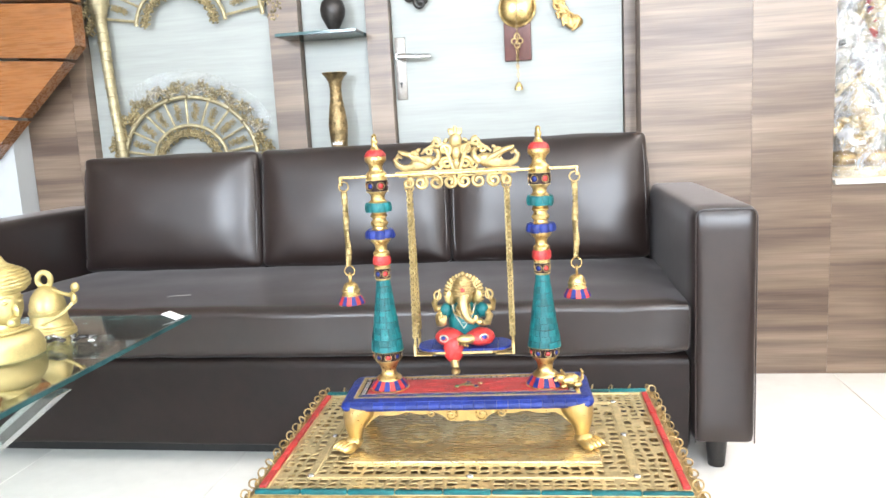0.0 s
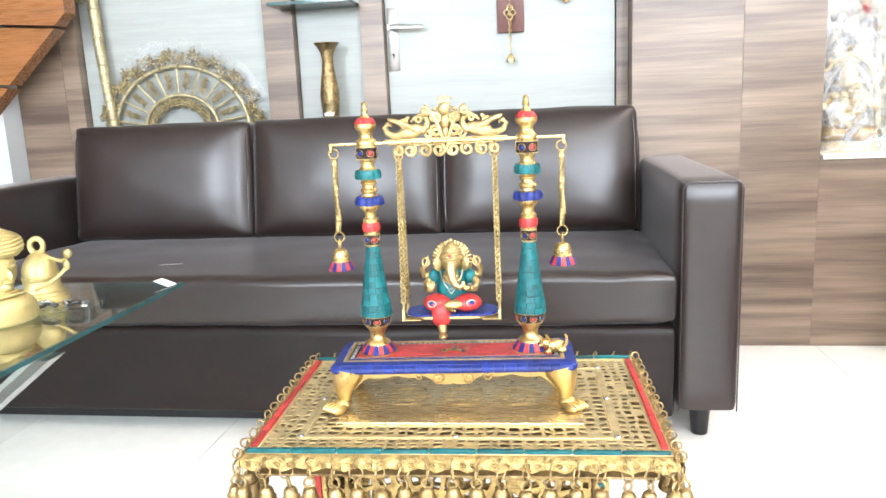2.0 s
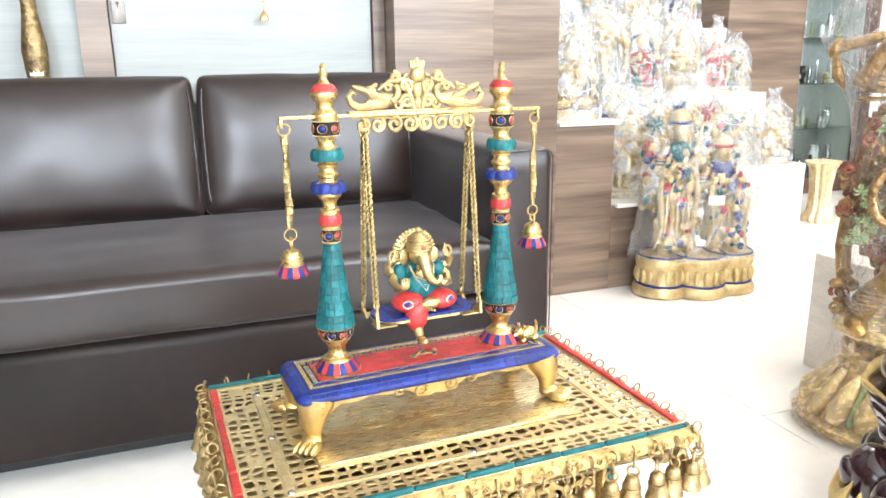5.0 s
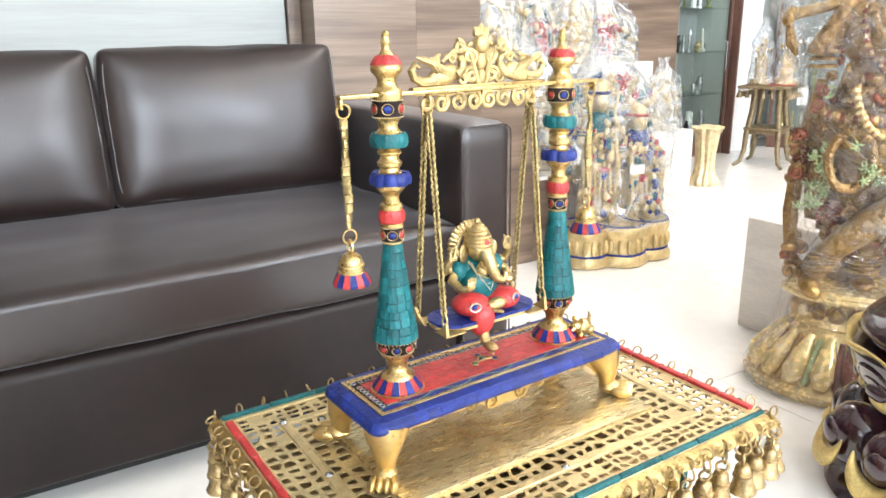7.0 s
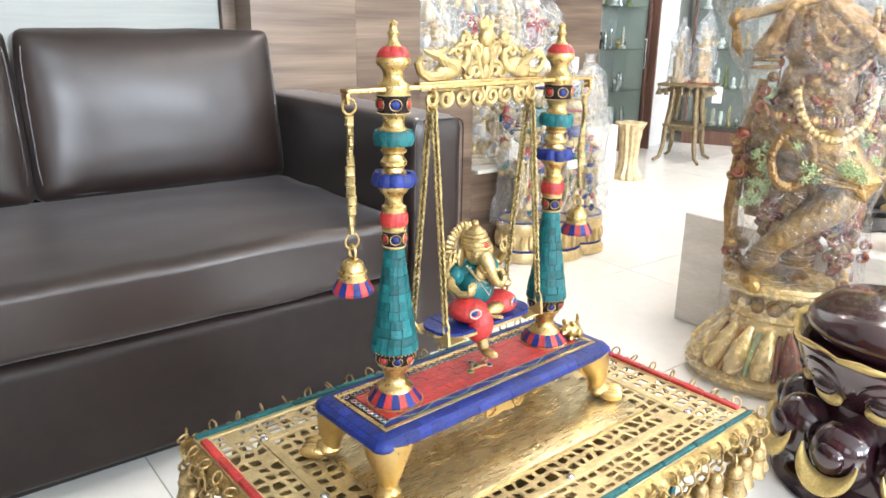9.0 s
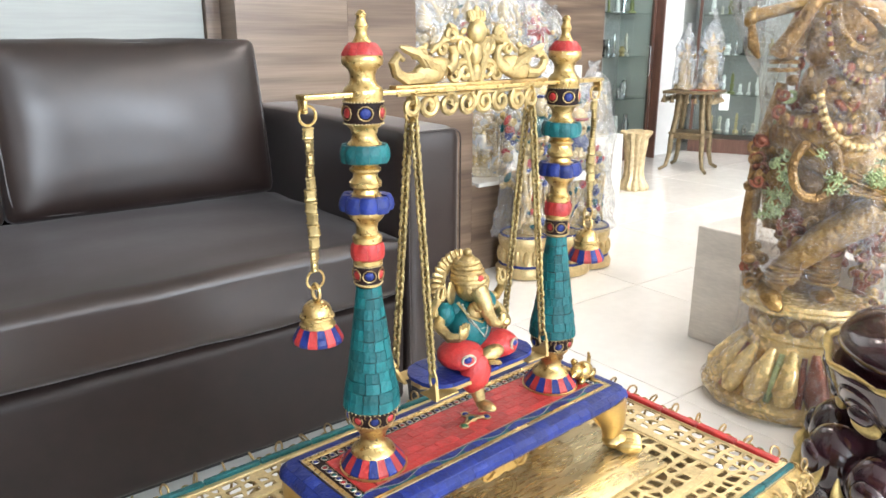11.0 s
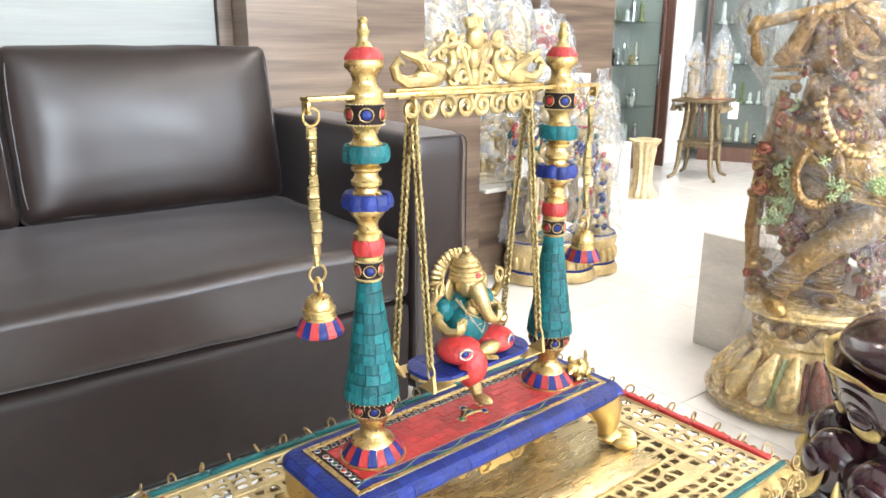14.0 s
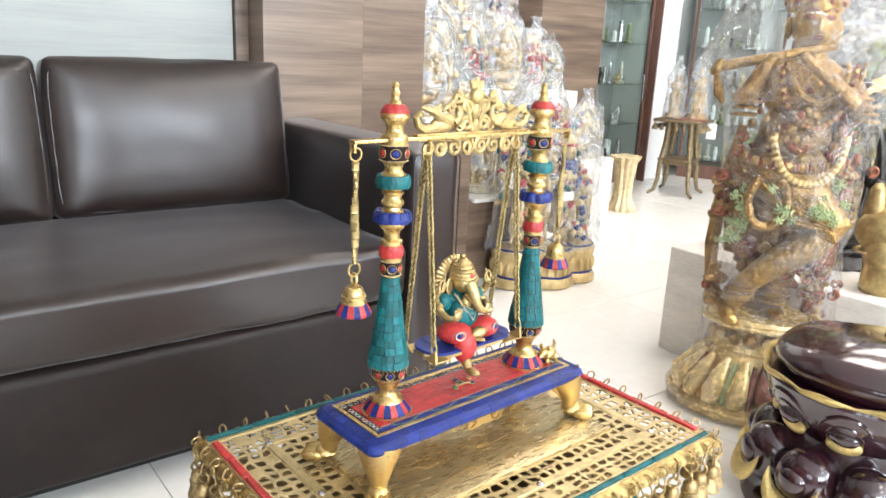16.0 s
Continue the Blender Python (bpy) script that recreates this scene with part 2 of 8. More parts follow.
def glass_material(name, tint, clear, rough=0.03, wrinkle=0.0, milk_glare=0.0, power=3.5):
    """Thin clear sheet: mostly see-through with a real gloss on top."""
    m = bpy.data.materials.new(name)
    m.use_nodes = True
    nt = m.node_tree
    n, l = nt.nodes, nt.links
    n.remove(n["Principled BSDF"])
    tr, gl, mix = n.new("ShaderNodeBsdfTransparent"), n.new("ShaderNodeBsdfGlossy"), n.new("ShaderNodeMixShader")
    tr.inputs[0].default_value = (*tint, 1)
    gl.inputs["Roughness"].default_value = rough
    fr = n.new("ShaderNodeLayerWeight")
    fr.inputs[0].default_value = 0.5
    pw = n.new("ShaderNodeMath")
    pw.operation = "POWER"
    pw.inputs[1].default_value = power
    l.new(fr.outputs["Facing"], pw.inputs[0])
    mr = n.new("ShaderNodeMapRange")
    mr.inputs[3].default_value, mr.inputs[4].default_value = 1 - clear, 0.9
    l.new(pw.outputs[0], mr.inputs[0])
    l.new(mr.outputs[0], mix.inputs[0])
    l.new(tr.outputs[0], mix.inputs[1])
    l.new(gl.outputs[0], mix.inputs[2])
    if wrinkle:
        tc, t, bp = n.new("ShaderNodeTexCoord"), n.new("ShaderNodeTexNoise"), n.new("ShaderNodeBump")
        t.inputs["Scale"].default_value = 27
        t.inputs["Detail"].default_value = 4
        t.inputs["Distortion"].default_value = 1.5
        l.new(tc.outputs["Object"], t.inputs["Vector"])
        l.new(t.outputs[0], bp.inputs["Height"])
        bp.inputs["Strength"].default_value = wrinkle
        bp.inputs["Distance"].default_value = 0.026
        l.new(bp.outputs[0], gl.inputs["Normal"])
        l.new(bp.outputs[0], fr.inputs["Normal"])
    last = mix
    # patchy bluish white for the film's haze and for painted glare
    if milk_glare:
        df, mx = n.new("ShaderNodeBsdfDiffuse"), n.new("ShaderNodeMixShader")
        df.inputs[0].default_value = (0.84, 0.90, 0.97, 1)
        ramp, tx, tc2 = n.new("ShaderNodeMapRange"), n.new("ShaderNodeTexNoise"), n.new("ShaderNodeTexCoord")
        tx.inputs["Scale"].default_value = 16
        tx.inputs["Detail"].default_value = 5
        tx.inputs["Distortion"].default_value = 1.2
        l.new(tc2.outputs["Object"], tx.inputs["Vector"])
        ramp.inputs[1].default_value, ramp.inputs[2].default_value = 0.47, 0.66
        ramp.inputs[3].default_value, ramp.inputs[4].default_value = milk_glare * 0.2, milk_glare * 3.4
        l.new(tx.outputs[0], ramp.inputs[0])
        l.new(ramp.outputs[0], mx.inputs[0])
        l.new(mix.outputs[0], mx.inputs[1])
        l.new(df.outputs[0], mx.inputs[2])
        last = mx
    l.new(last.outputs[0], n["Material Output"].inputs[0])
    return m


GLASS = glass_material("clear_glass", (0.93, 0.965, 0.955), 0.97)
TABLE_GLASS = glass_material("green_table_glass", (0.86, 0.93, 0.91), 0.94, power=2.4)
GLASS_EDGE = material("green_glass_edge", (0.030, 0.085, 0.088), 0.1, 0, 0.2, 10)
WRAP_THIN = glass_material("thin_plastic_film", (0.995, 0.995, 0.99), 0.935, 0.18, 0.8, 0.042)
WRAP_TALL = glass_material("loose_plastic_film", (0.995, 0.995, 0.99), 0.94, 0.12, 1.0, 0.032)
WRAP_MID = glass_material("wrinkled_film", (0.995, 0.995, 0.99), 0.88, 0.13, 1.0, 0.075)
WRAP = glass_material("plastic_film", (0.96, 0.975, 0.99), 0.80, 0.11, 1.0, 0.10)


def lamp_glow(strength, color=(1.0, 0.90, 0.835, 1)):
    m = bpy.data.materials.new("lamp_glow")
    m.use_nodes = True
    n = m.node_tree.nodes
    b = n["Principled BSDF"]
    b.inputs["Emission Color"].default_value = color
    b.inputs["Emission Strength"].default_value = strength
    return m


GLOW = lamp_glow(LAMP_GLOW)
COOL_GLOW = lamp_glow(LAMP_GLOW * 1.6, (0.85, 0.93, 1.0, 1))


# ---------- building blocks ----------
FLOOR_Z = 0.05
PLACE = Matrix.Identity(4)      # frame in which things are set down


def shrunk(k, about=(-0.07, 0.93, 0.83)):
    """The frame that draws everything together by k towards a point."""
    return Matrix.Translation(about) @ Matrix.Diagonal((k, k, k, 1)) @ Matrix.Translation([-q for q in about])


def thing(name, label, category, at=(0, 0, 0), turn=0.0, group="", kind=""):
    ob = new(name)
    ob.matrix_basis = PLACE @ pose(*at, 0, 0, turn)
    return tagged(ob, label, category, group, kind)


def finish(name, bm, mats, smooth=True):
    me = bpy.data.meshes.new(name)
    bm.normal_update()
    bm.to_mesh(me)
    bm.free()
    for m in (mats if isinstance(mats, (list, tuple)) else [mats]):
        me.materials.append(m)
    if smooth:
        me.shade_smooth()
        me.set_sharp_from_angle(angle=radians(38))
    return me


def part(name, bm, mats, parent=None, label="", smooth=True, m=None):
    ob = new(name, finish(name, bm, mats, smooth))
    ob.parent = parent
    if m is not None:
        ob.matrix_basis = m
    return tagged(ob, label)


def single(name, bm, mats, label, category, at=(0, 0, 0), turn=0.0, group="", kind="", smooth=True):
    ob = part(name, bm, mats, None, label, smooth, PLACE @ pose(*at, 0, 0, turn))
    return tagged(ob, label, category, group, kind)


def box(bm, x0, x1, y0, y1, z0, z1, bevel=0.0, mat=0, seg=2):
    vs = [bm.verts.new((x, y, z)) for x in (x0, x1) for y in (y0, y1) for z in (z0, z1)]
    idx = [(0, 1, 3, 2), (4, 6, 7, 5), (0, 4, 5, 1), (2, 3, 7, 6), (0, 2, 6, 4), (1, 5, 7, 3)]
    fs = [bm.faces.new([vs[i] for i in q]) for q in idx]
    for f in fs:
        f.material_index = mat
    if bevel:
        es = list({e for f in fs for e in f.edges})
        bmesh.ops.bevel(bm, geom=es, offset=bevel, segments=seg, profile=0.5, affect="EDGES", clamp_overlap=True)
    return bm


def new_box(*a, **k):
    return box(bmesh.new(), *a, **k)


def soft_box(bm, size, radius, cuts=10, bulge=(0, 0, 0), mat=0, rough=0.0, seed=0):
    """A stuffed box about the origin: rounded edges, sides swelling out by bulge."""
    sx, sy, sz = (s / 2 for s in size)
    tmp = bmesh.new()
    bmesh.ops.create_cube(tmp, size=2)
    bmesh.ops.subdivide_edges(tmp, edges=tmp.edges[:], cuts=cuts, use_grid_fill=True)
    r = radius
    new_v = {}
    for v in tmp.verts:
        u = [math.sin(c * math.pi / 2) * 0.35 + c * 0.65 for c in v.co]
        p = Vector((u[0] * sx, u[1] * sy, u[2] * sz))
        q = Vector([max(-s + r, min(s - r, c)) for c, s in zip(p, (sx, sy, sz))])
        d = p - q
        if d.length > 1e-9:
            p = q + d.normalized() * r
        w = [1 - min(abs(c), 1) ** 2 for c in u]
        for i in range(3):
            if abs(v.co[i]) > 0.999:
                p[i] += math.copysign(bulge[i], v.co[i]) * w[(i + 1) % 3] * w[(i + 2) % 3]
        if rough:
            p += noise.noise_vector(p * 9 + Vector((seed, seed, 0))) * rough
        new_v[v] = bm.verts.new(p)
    for f in tmp.faces:
        nf = bm.faces.new([new_v[v] for v in f.verts])
        nf.material_index = mat
    tmp.free()
    return bm


def lathe(bm, profile, seg=24, mat=0, center=(0, 0, 0), sx=1.0, sy=1.0, flute=0, depth=0.0, mats=None):
    """Turned body from (radius, height) pairs; flute lobes of that depth round it."""
    cx, cy, cz = center
    rings = []
    for r, z in profile:
        ring = []
        for i in range(seg):
            a = 2 * math.pi * i / seg
            k = 1 + (depth * (abs(math.cos(a * flute / 2)) - 0.6) if flute else 0)
            ring.append(bm.verts.new((cx + r * k * math.cos(a) * sx, cy + r * k * math.sin(a) * sy, cz + z)))
        rings.append(ring)
    for j in range(len(rings) - 1):
        for i in range(seg):
            f = bm.faces.new((rings[j][i], rings[j][(i + 1) % seg], rings[j + 1][(i + 1) % seg], rings[j + 1][i]))
            f.material_index = mats[j] if mats else mat
    for ring, flip in ((rings[0], True), (rings[-1], False)):
        f = bm.faces.new(ring[::-1] if flip else ring)
        f.material_index = (mats[0] if flip else mats[-1]) if mats else mat
    return bm


def tube(bm, pts, radii, seg=8, mat=0, closed=False, flat=1.0):
    """A swept round rod along pts; radii is one number or one for each point."""
    pts = [Vector(p) for p in pts]
    n = len(pts)
    if not isinstance(radii, (list, tuple)):
        radii = [radii] * n
    rings, up = [], None
    for i, p in enumerate(pts):
        a = pts[(i - 1) % n] if closed or i else p
        b = pts[(i + 1) % n] if closed or i < n - 1 else p
        d = (b - a).normalized()
        if up is None:
            up = d.orthogonal().normalized()
        up = (up - d * up.dot(d))
        up = up.normalized() if up.length > 1e-6 else d.orthogonal().normalized()
        side = d.cross(up)
        ring = [bm.verts.new(p + (up * math.cos(t) + side * math.sin(t) * flat) * radii[i])
                for t in (2 * math.pi * k / seg for k in range(seg))]
        rings.append(ring)
    for j in range(n if closed else n - 1):
        r0, r1 = rings[j], rings[(j + 1) % n]
        for i in range(seg):
            bm.faces.new((r0[i], r0[(i + 1) % seg], r1[(i + 1) % seg], r1[i])).material_index = mat
    if not closed:
        bm.faces.new(rings[0][::-1]).material_index = mat
        bm.faces.new(rings[-1]).material_index = mat
    return bm


def blob(bm, c, r, mat=0, turn=None, seg=14, rings=8, rough=0.0):
    """An ellipsoid with half-axes r about c, a little uneven."""
    rows = []
    rot = Euler([radians(a) for a in (turn or (0, 0, 0))]).to_matrix()
    for j in range(rings + 1):
        th = math.pi * j / rings
        row = []
        for i in range(1 if j in (0, rings) else seg):
            ph = 2 * math.pi * i / seg
            p = Vector((r[0] * math.sin(th) * math.cos(ph), r[1] * math.sin(th) * math.sin(ph), r[2] * math.cos(th)))
            p = rot @ p
            if rough:
                q = p + Vector(c)
                p *= 1 + rough * noise.noise(q * 60)
            row.append(bm.verts.new(p + Vector(c)))
        rows.append(row)
    for j in range(rings):
        a, b = rows[j], rows[j + 1]
        for i in range(seg):
            k = (i + 1) % seg
            q = ([a[0], b[i], b[k]] if len(a) == 1 else [a[i], b[0], a[k]] if len(b) == 1 else [a[i], b[i], b[k], a[k]])
            bm.faces.new(q).material_index = mat
    return bm


def prism(bm, poly, y0, y1, mat=0):
    """A polygon in x and z, drawn through from y0 to y1."""
    f, g = [bm.verts.new((x, y0, z)) for x, z in poly], [bm.verts.new((x, y1, z)) for x, z in poly]
    fs = [bm.faces.new(f), bm.faces.new(g[::-1])]
    for i in range(len(poly)):
        k = (i + 1) % len(poly)
        fs.append(bm.faces.new((f[k], f[i], g[i], g[k])))
    for q in fs:
        q.material_index = mat
    bmesh.ops.recalc_face_normals(bm, faces=fs)
    return bm


def ring_pts(c, r, n=14, axis="y", squash=1.0):
    out = []
    for i in range(n):
        a = 2 * math.pi * i / n
        u, v = r * math.cos(a), r * math.sin(a) * squash
        out.append({"y": (c[0] + u, c[1], c[2] + v), "x": (c[0], c[1] + u, c[2] + v), "z": (c[0] + u, c[1] + v, c[2])}[axis])
    return out


def spiral(c, r0, r1, turns, start, n=26, y=0.0, sign=1):
    """Points of a scroll in the x-z plane."""
    out = []
    for i in range(n):
        t = i / (n - 1)
        a = start + sign * turns * 2 * math.pi * t
        r = r0 + (r1 - r0) * t
        out.append((c[0] + r * math.cos(a), y, c[1] + r * math.sin(a)))
    return out


# ---------- the structure ----------
WALL_Y = 2.885      # face of the walnut panelling
LEAF_Y = 2.92       # face of the door and the cream panels
CEILING_Z = 2.7
floor = tagged(part("floor", new_box(-2.4, 5.2, -3.6, 4.6, -0.07, FLOOR_Z - 0.004), GROUT, smooth=False),
               "glossy white glazed floor tiles with thin grey joints", "floor", kind="structure")
tagged(part("ceiling", new_box(-2.4, 5.2, -3.6, 4.6, CEILING_Z, CEILING_Z + 0.1), CEIL, smooth=False),
       "plain white painted ceiling", "ceiling", kind="structure")
bm = bmesh.new()
box(bm, -2.4, -2.3, -3.6, 4.6, 0, PANE_LOW)
box(bm, -2.4, -2.3, -3.6, 4.6, PANE_HIGH, CEILING_Z)
edges = [-3.6] + [q for py, pw_ in PANES for q in (py - pw_ / 2, py + pw_ / 2)] + [4.6]
for ya, yb in zip(edges[::2], edges[1::2]):
    box(bm, -2.4, -2.3, ya, yb, PANE_LOW + 0.0002, PANE_HIGH - 0.0002)
tagged(part("wall_west", bm, BEIGE_WALL, smooth=False), "plain beige painted side wall with narrow panes", "wall", kind="structure")
bm = bmesh.new()
box(bm, -2.3, 5.1, -3.6, -3.5, 0, BAY_LOW)
box(bm, -2.3, 5.1, -3.6, -3.5, BAY_HIGH, CEILING_Z)
edges = [-2.3] + [q for bx, bw in BAYS for q in (bx - bw / 2, bx + bw / 2)] + [5.1]
for xa, xb in zip(edges[::2], edges[1::2]):
    box(bm, xa, xb, -3.6, -3.5, BAY_LOW + 0.0002, BAY_HIGH - 0.0002)
tagged(part("wall_south", bm, BEIGE_WALL, smooth=False), "plain beige painted shop front wall with window bays", "wall", kind="structure")
tagged(part("wall_east", new_box(4.80, 4.90, -3.5, 4.29, 0, CEILING_Z), WHITE_WALL, smooth=False),
       "plain white painted end wall", "wall", kind="structure")
tagged(part("wall_back", new_box(1.2, 4.90, 4.295, 4.395, 0, CEILING_Z), WHITE_WALL, smooth=False),
       "plain white wall behind the display cabinets", "wall", kind="structure")

# the wall behind the sofa: a core, with walnut panels and cream leaves fixed to it
wall_north = tagged(part("wall_north", new_box(-2.3, 1.22, 2.96, 3.10, 0, CEILING_Z), WHITE_WALL, smooth=False),
                    "wall clad in walnut laminate panels and cream leaves behind the sofa", "wall", kind="structure")


def wood_panel(x0, x1, z0, z1, y0=WALL_Y, y1=2.958):
    bm = bmesh.new()
    box(bm, x0, x1, y0, y1, z0, z1, 0.0004, seg=1)
    return part("wood_panel", bm, WOOD, wall_north, smooth=False)


for x0, x1 in ((-1.355, -1.1748), (-1.1742, -1.112), (-0.446, -0.346), (-0.122, -0.047)):
    wood_panel(x0, x1, 0, CEILING_Z)
STEP_1, STEP_2 = 0.629, 0.331
PROUD_Y = 2.810     # face of the panelling that stands out beside the door
for x0, x1, z1 in ((0.721, 1.0372, CEILING_Z), (1.0376, 1.2640, CEILING_Z), (1.2644, 1.4830, 0.634), (1.4834, 1.786, 0.347)):
    wood_panel(x0, x1, 0, z1, PROUD_Y)
wood_panel(-0.047, 0.7205, 2.08, CEILING_Z)

# white wall at the far west end, under the stairs
tagged(part("wall_stair", new_box(-2.3, -1.357, 2.80, 2.958, 0, CEILING_Z), DIMMED_WALL, smooth=False),
       "white painted wall below the wooden stairs", "wall", kind="structure")

# cream leaves
for x0, x1 in ((-1.110, -0.448), (-0.344, -0.124)):
    part("cream_panel", new_box(x0, x1, LEAF_Y, 2.958, 0.0, CEILING_Z, 0.0015, seg=1), CREAM, wall_north,
         "cream laminate panel", smooth=False)

door = thing("door_1", "closed cream laminate door with a steel lever handle", "door", kind="structure")
part("leaf", new_box(-0.045, 0.680, LEAF_Y, 2.957, FLOOR_Z + 0.006, 2.075, 0.002), CREAM, door, smooth=False)
bm = bmesh.new()
box(bm, 0.6825, 0.7203, 2.905, 2.957, 0, 2.078, 0.002)
part("jamb", bm, WOOD, door, "walnut door jamb", smooth=False)
plate = part("handle_plate", new_box(-0.039, -0.004, LEAF_Y - 0.005, LEAF_Y + 0.001, 0.948, 1.146, 0.002), NICKEL, door, "aged nickel lock plate")
bm = bmesh.new()
tube(bm, [(-0.022, LEAF_Y - 0.004, 1.083), (-0.022, LEAF_Y - 0.045, 1.083)], 0.009, 14)
tube(bm, [(-0.024, LEAF_Y - 0.045, 1.083), (0.0, LEAF_Y - 0.048, 1.083), (0.04, LEAF_Y - 0.045, 1.080), (0.082, LEAF_Y - 0.040, 1.079)],
     [0.010, 0.010, 0.009, 0.008], 12, flat=0.7)
part("lever", bm, STEEL, plate, "steel lever")
bm = bmesh.new()
lathe(bm, [(0.0045, 0), (0.0045, 0.004)], 12, center=(0, 0, 0))
bmesh.ops.rotate(bm, verts=bm.verts, cent=(0, 0, 0), matrix=Matrix.Rotation(radians(90), 3, "X"))
box(bm, -0.0015, 0.0015, -0.004, 0, -0.012, -0.003)
bmesh.ops.translate(bm, verts=bm.verts, vec=(-0.022, LEAF_Y - 0.0045, 1.0))
part("keyhole", bm, BLACK, plate, "dark keyhole")

# wooden stair flank overhead at the west end: slanting soffit clad with boards
stairs = thing("wooden_stairs", "flank of orange varnished teak stairs clad with level boards", "stairs", kind="structure")
z = 0.60
while z < 2.6:
    za, zb = z, min(z + 0.175, 2.69)
    xa, xb = (min(-1.359 + (q - 0.872) * 1.06, -1.040) for q in (za, zb))
    poly = [(-2.29, za + 0.14), (-1.50, za + 0.03), (xa, za), (xb, zb - 0.007), (-1.50, zb + 0.023), (-2.29, zb + 0.133)]
    if xa < -1.040 < -1.359 + (zb - 0.872) * 1.06:
        poly.insert(3, (-1.040, 0.872 + 0.319 / 1.06))
    part("board", prism(bmesh.new(), poly, 2.74 - 0.006 * random.random(), 2.797), ORANGE_WOOD, stairs, smooth=False)
    z += 0.178

# ---------- glass-fronted niche shelf ----------
shelf = thing("glass_shelf", "green-edged clear glass shelf on the wall", "shelf", (-0.234, 2.85, 1.155))
part("pane", new_box(-0.150, 0.108, -0.085, 0.068, 0, 0.010, 0.001), GLASS_EDGE, shelf, smooth=False)
copy_thing(shelf, pose(-0.234, 2.85, 0.785))


# ---------- sofa ----------
def build_sofa():
    sofa = thing("sofa", "dark brown leather three-seat sofa with box arms against the wall", "sofa")
    x0, x1, front, back = -1.205, 0.883, 2.122, 2.86
    arm_w = 0.137
    for name, xa in (("arm", x1 - arm_w), ("arm", x0)):
        bm = bmesh.new()
        soft_box(bm, (arm_w, back - front, 0.532), 0.022, 14, (0.004, 0.003, 0.004))
        bmesh.ops.translate(bm, verts=bm.verts, vec=(xa + arm_w / 2, (front + back) / 2, 0.118 + 0.266))
        arm = part(name, bm, LEATHER, sofa)
        bm = bmesh.new()
        e = 0.006
        rr = 0.020
        arc = [(rr * math.sin(q * math.pi / 12), rr * math.cos(q * math.pi / 12)) for q in range(7)]
        pts = ([(xa + e, front - 0.001, 0.125)] + [(xa + e + rr - c, front - 0.001, 0.6465 - rr + s_) for s_, c in arc]
               + [(xa + arm_w - e - rr + s_, front - 0.001, 0.6465 - rr + c) for s_, c in arc] + [(xa + arm_w - e, front - 0.001, 0.125)])
        tube(bm, pts, 0.0017, 6)
        part("piping", bm, LEATHER, arm)
    ia, ib = x0 + arm_w, x1 - arm_w
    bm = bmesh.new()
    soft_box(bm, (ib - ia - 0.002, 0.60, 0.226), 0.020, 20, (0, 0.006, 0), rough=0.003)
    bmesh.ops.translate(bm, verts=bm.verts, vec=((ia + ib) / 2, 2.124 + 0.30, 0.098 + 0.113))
    part("seat_base", bm, LEATHER_SHADED, sofa, "brown-black leather front in a duller, shaded tone")
    bm = bmesh.new()
    soft_box(bm, (ib - ia - 0.004, 0.578, 0.124), 0.022, 26, (0, 0.004, 0.008), rough=0.0045)
    bmesh.ops.translate(bm, verts=bm.verts, vec=((ia + ib) / 2, 2.119 + 0.289, 0.324 + 0.062))
    seat = part("seat_cushion", bm, LEATHER, sofa)
    bm = bmesh.new()
    for q, (sx_, sy_, w_) in enumerate(((-0.512, 2.245, 0.020), (-0.490, 2.252, 0.012), (-0.528, 2.240, 0.008))):
        blob(bm, (sx_, sy_, 0.4555), (w_, 0.0022, 0.0012), 0, (0, 0, 14 + 9 * q), 10, 5)
    part("scuff", bm, SCUFF, seat, "pale scuffed tear in the leather")
    for k, (a, b) in enumerate(((-1.050, -0.450), (-0.446, 0.146), (0.150, 0.727))):
        bm = bmesh.new()
        soft_box(bm, (b - a, 0.13, 0.365), 0.020, 22, (0.003, 0.016, 0.004), rough=0.003, seed=k * 3.1)
        hw_, hh_ = (b - a) / 2, 0.1825
        for v in bm.verts:                      # stuffed corners pull in, edges pinch to a seam
            u, w = abs(v.co.x) / hw_, abs(v.co.z) / hh_
            v.co.y *= 1 - 0.45 * max(u, w) ** 7
            if v.co.z > 0:
                v.co.x *= 1 - 0.022 * w * w
            crease = max(0, u * w - 0.62)
            v.co.y += 0.006 * crease * math.sin(v.co.x * 90 + v.co.z * 70)
        m = pose((a + b) / 2, 2.722, 0.446 + 0.180, -9, 0, 0)
        c = part("back_cushion", bm, LEATHER, sofa, m=m)
        bm = bmesh.new()
        ring, hx, hz = [], hw_ - 0.010, hh_ - 0.010
        for q in range(72):                     # stitched seam along the face's border
            t = 2 * math.pi * q / 72
            ct, st = math.cos(t), math.sin(t)
            k4 = (abs(ct) ** 12 + abs(st) ** 12) ** (-1 / 12)
            ring.append((hx * k4 * ct * (1 - 0.022 * max(st, 0) ** 2), -0.0405 + 0.0012 * math.sin(q * 1.7), hz * k4 * st))
        tube(bm, ring, 0.0022, 6, closed=True)
        part("seam", bm, LEATHER, c)
    bm = bmesh.new()
    soft_box(bm, (ib - ia - 0.004, 0.07, 0.62), 0.02, 8, (0, 0.004, 0))
    bmesh.ops.translate(bm, verts=bm.verts, vec=((ia + ib) / 2, 2.825, 0.120 + 0.31))
    part("backrest_frame", bm, LEATHER, sofa)
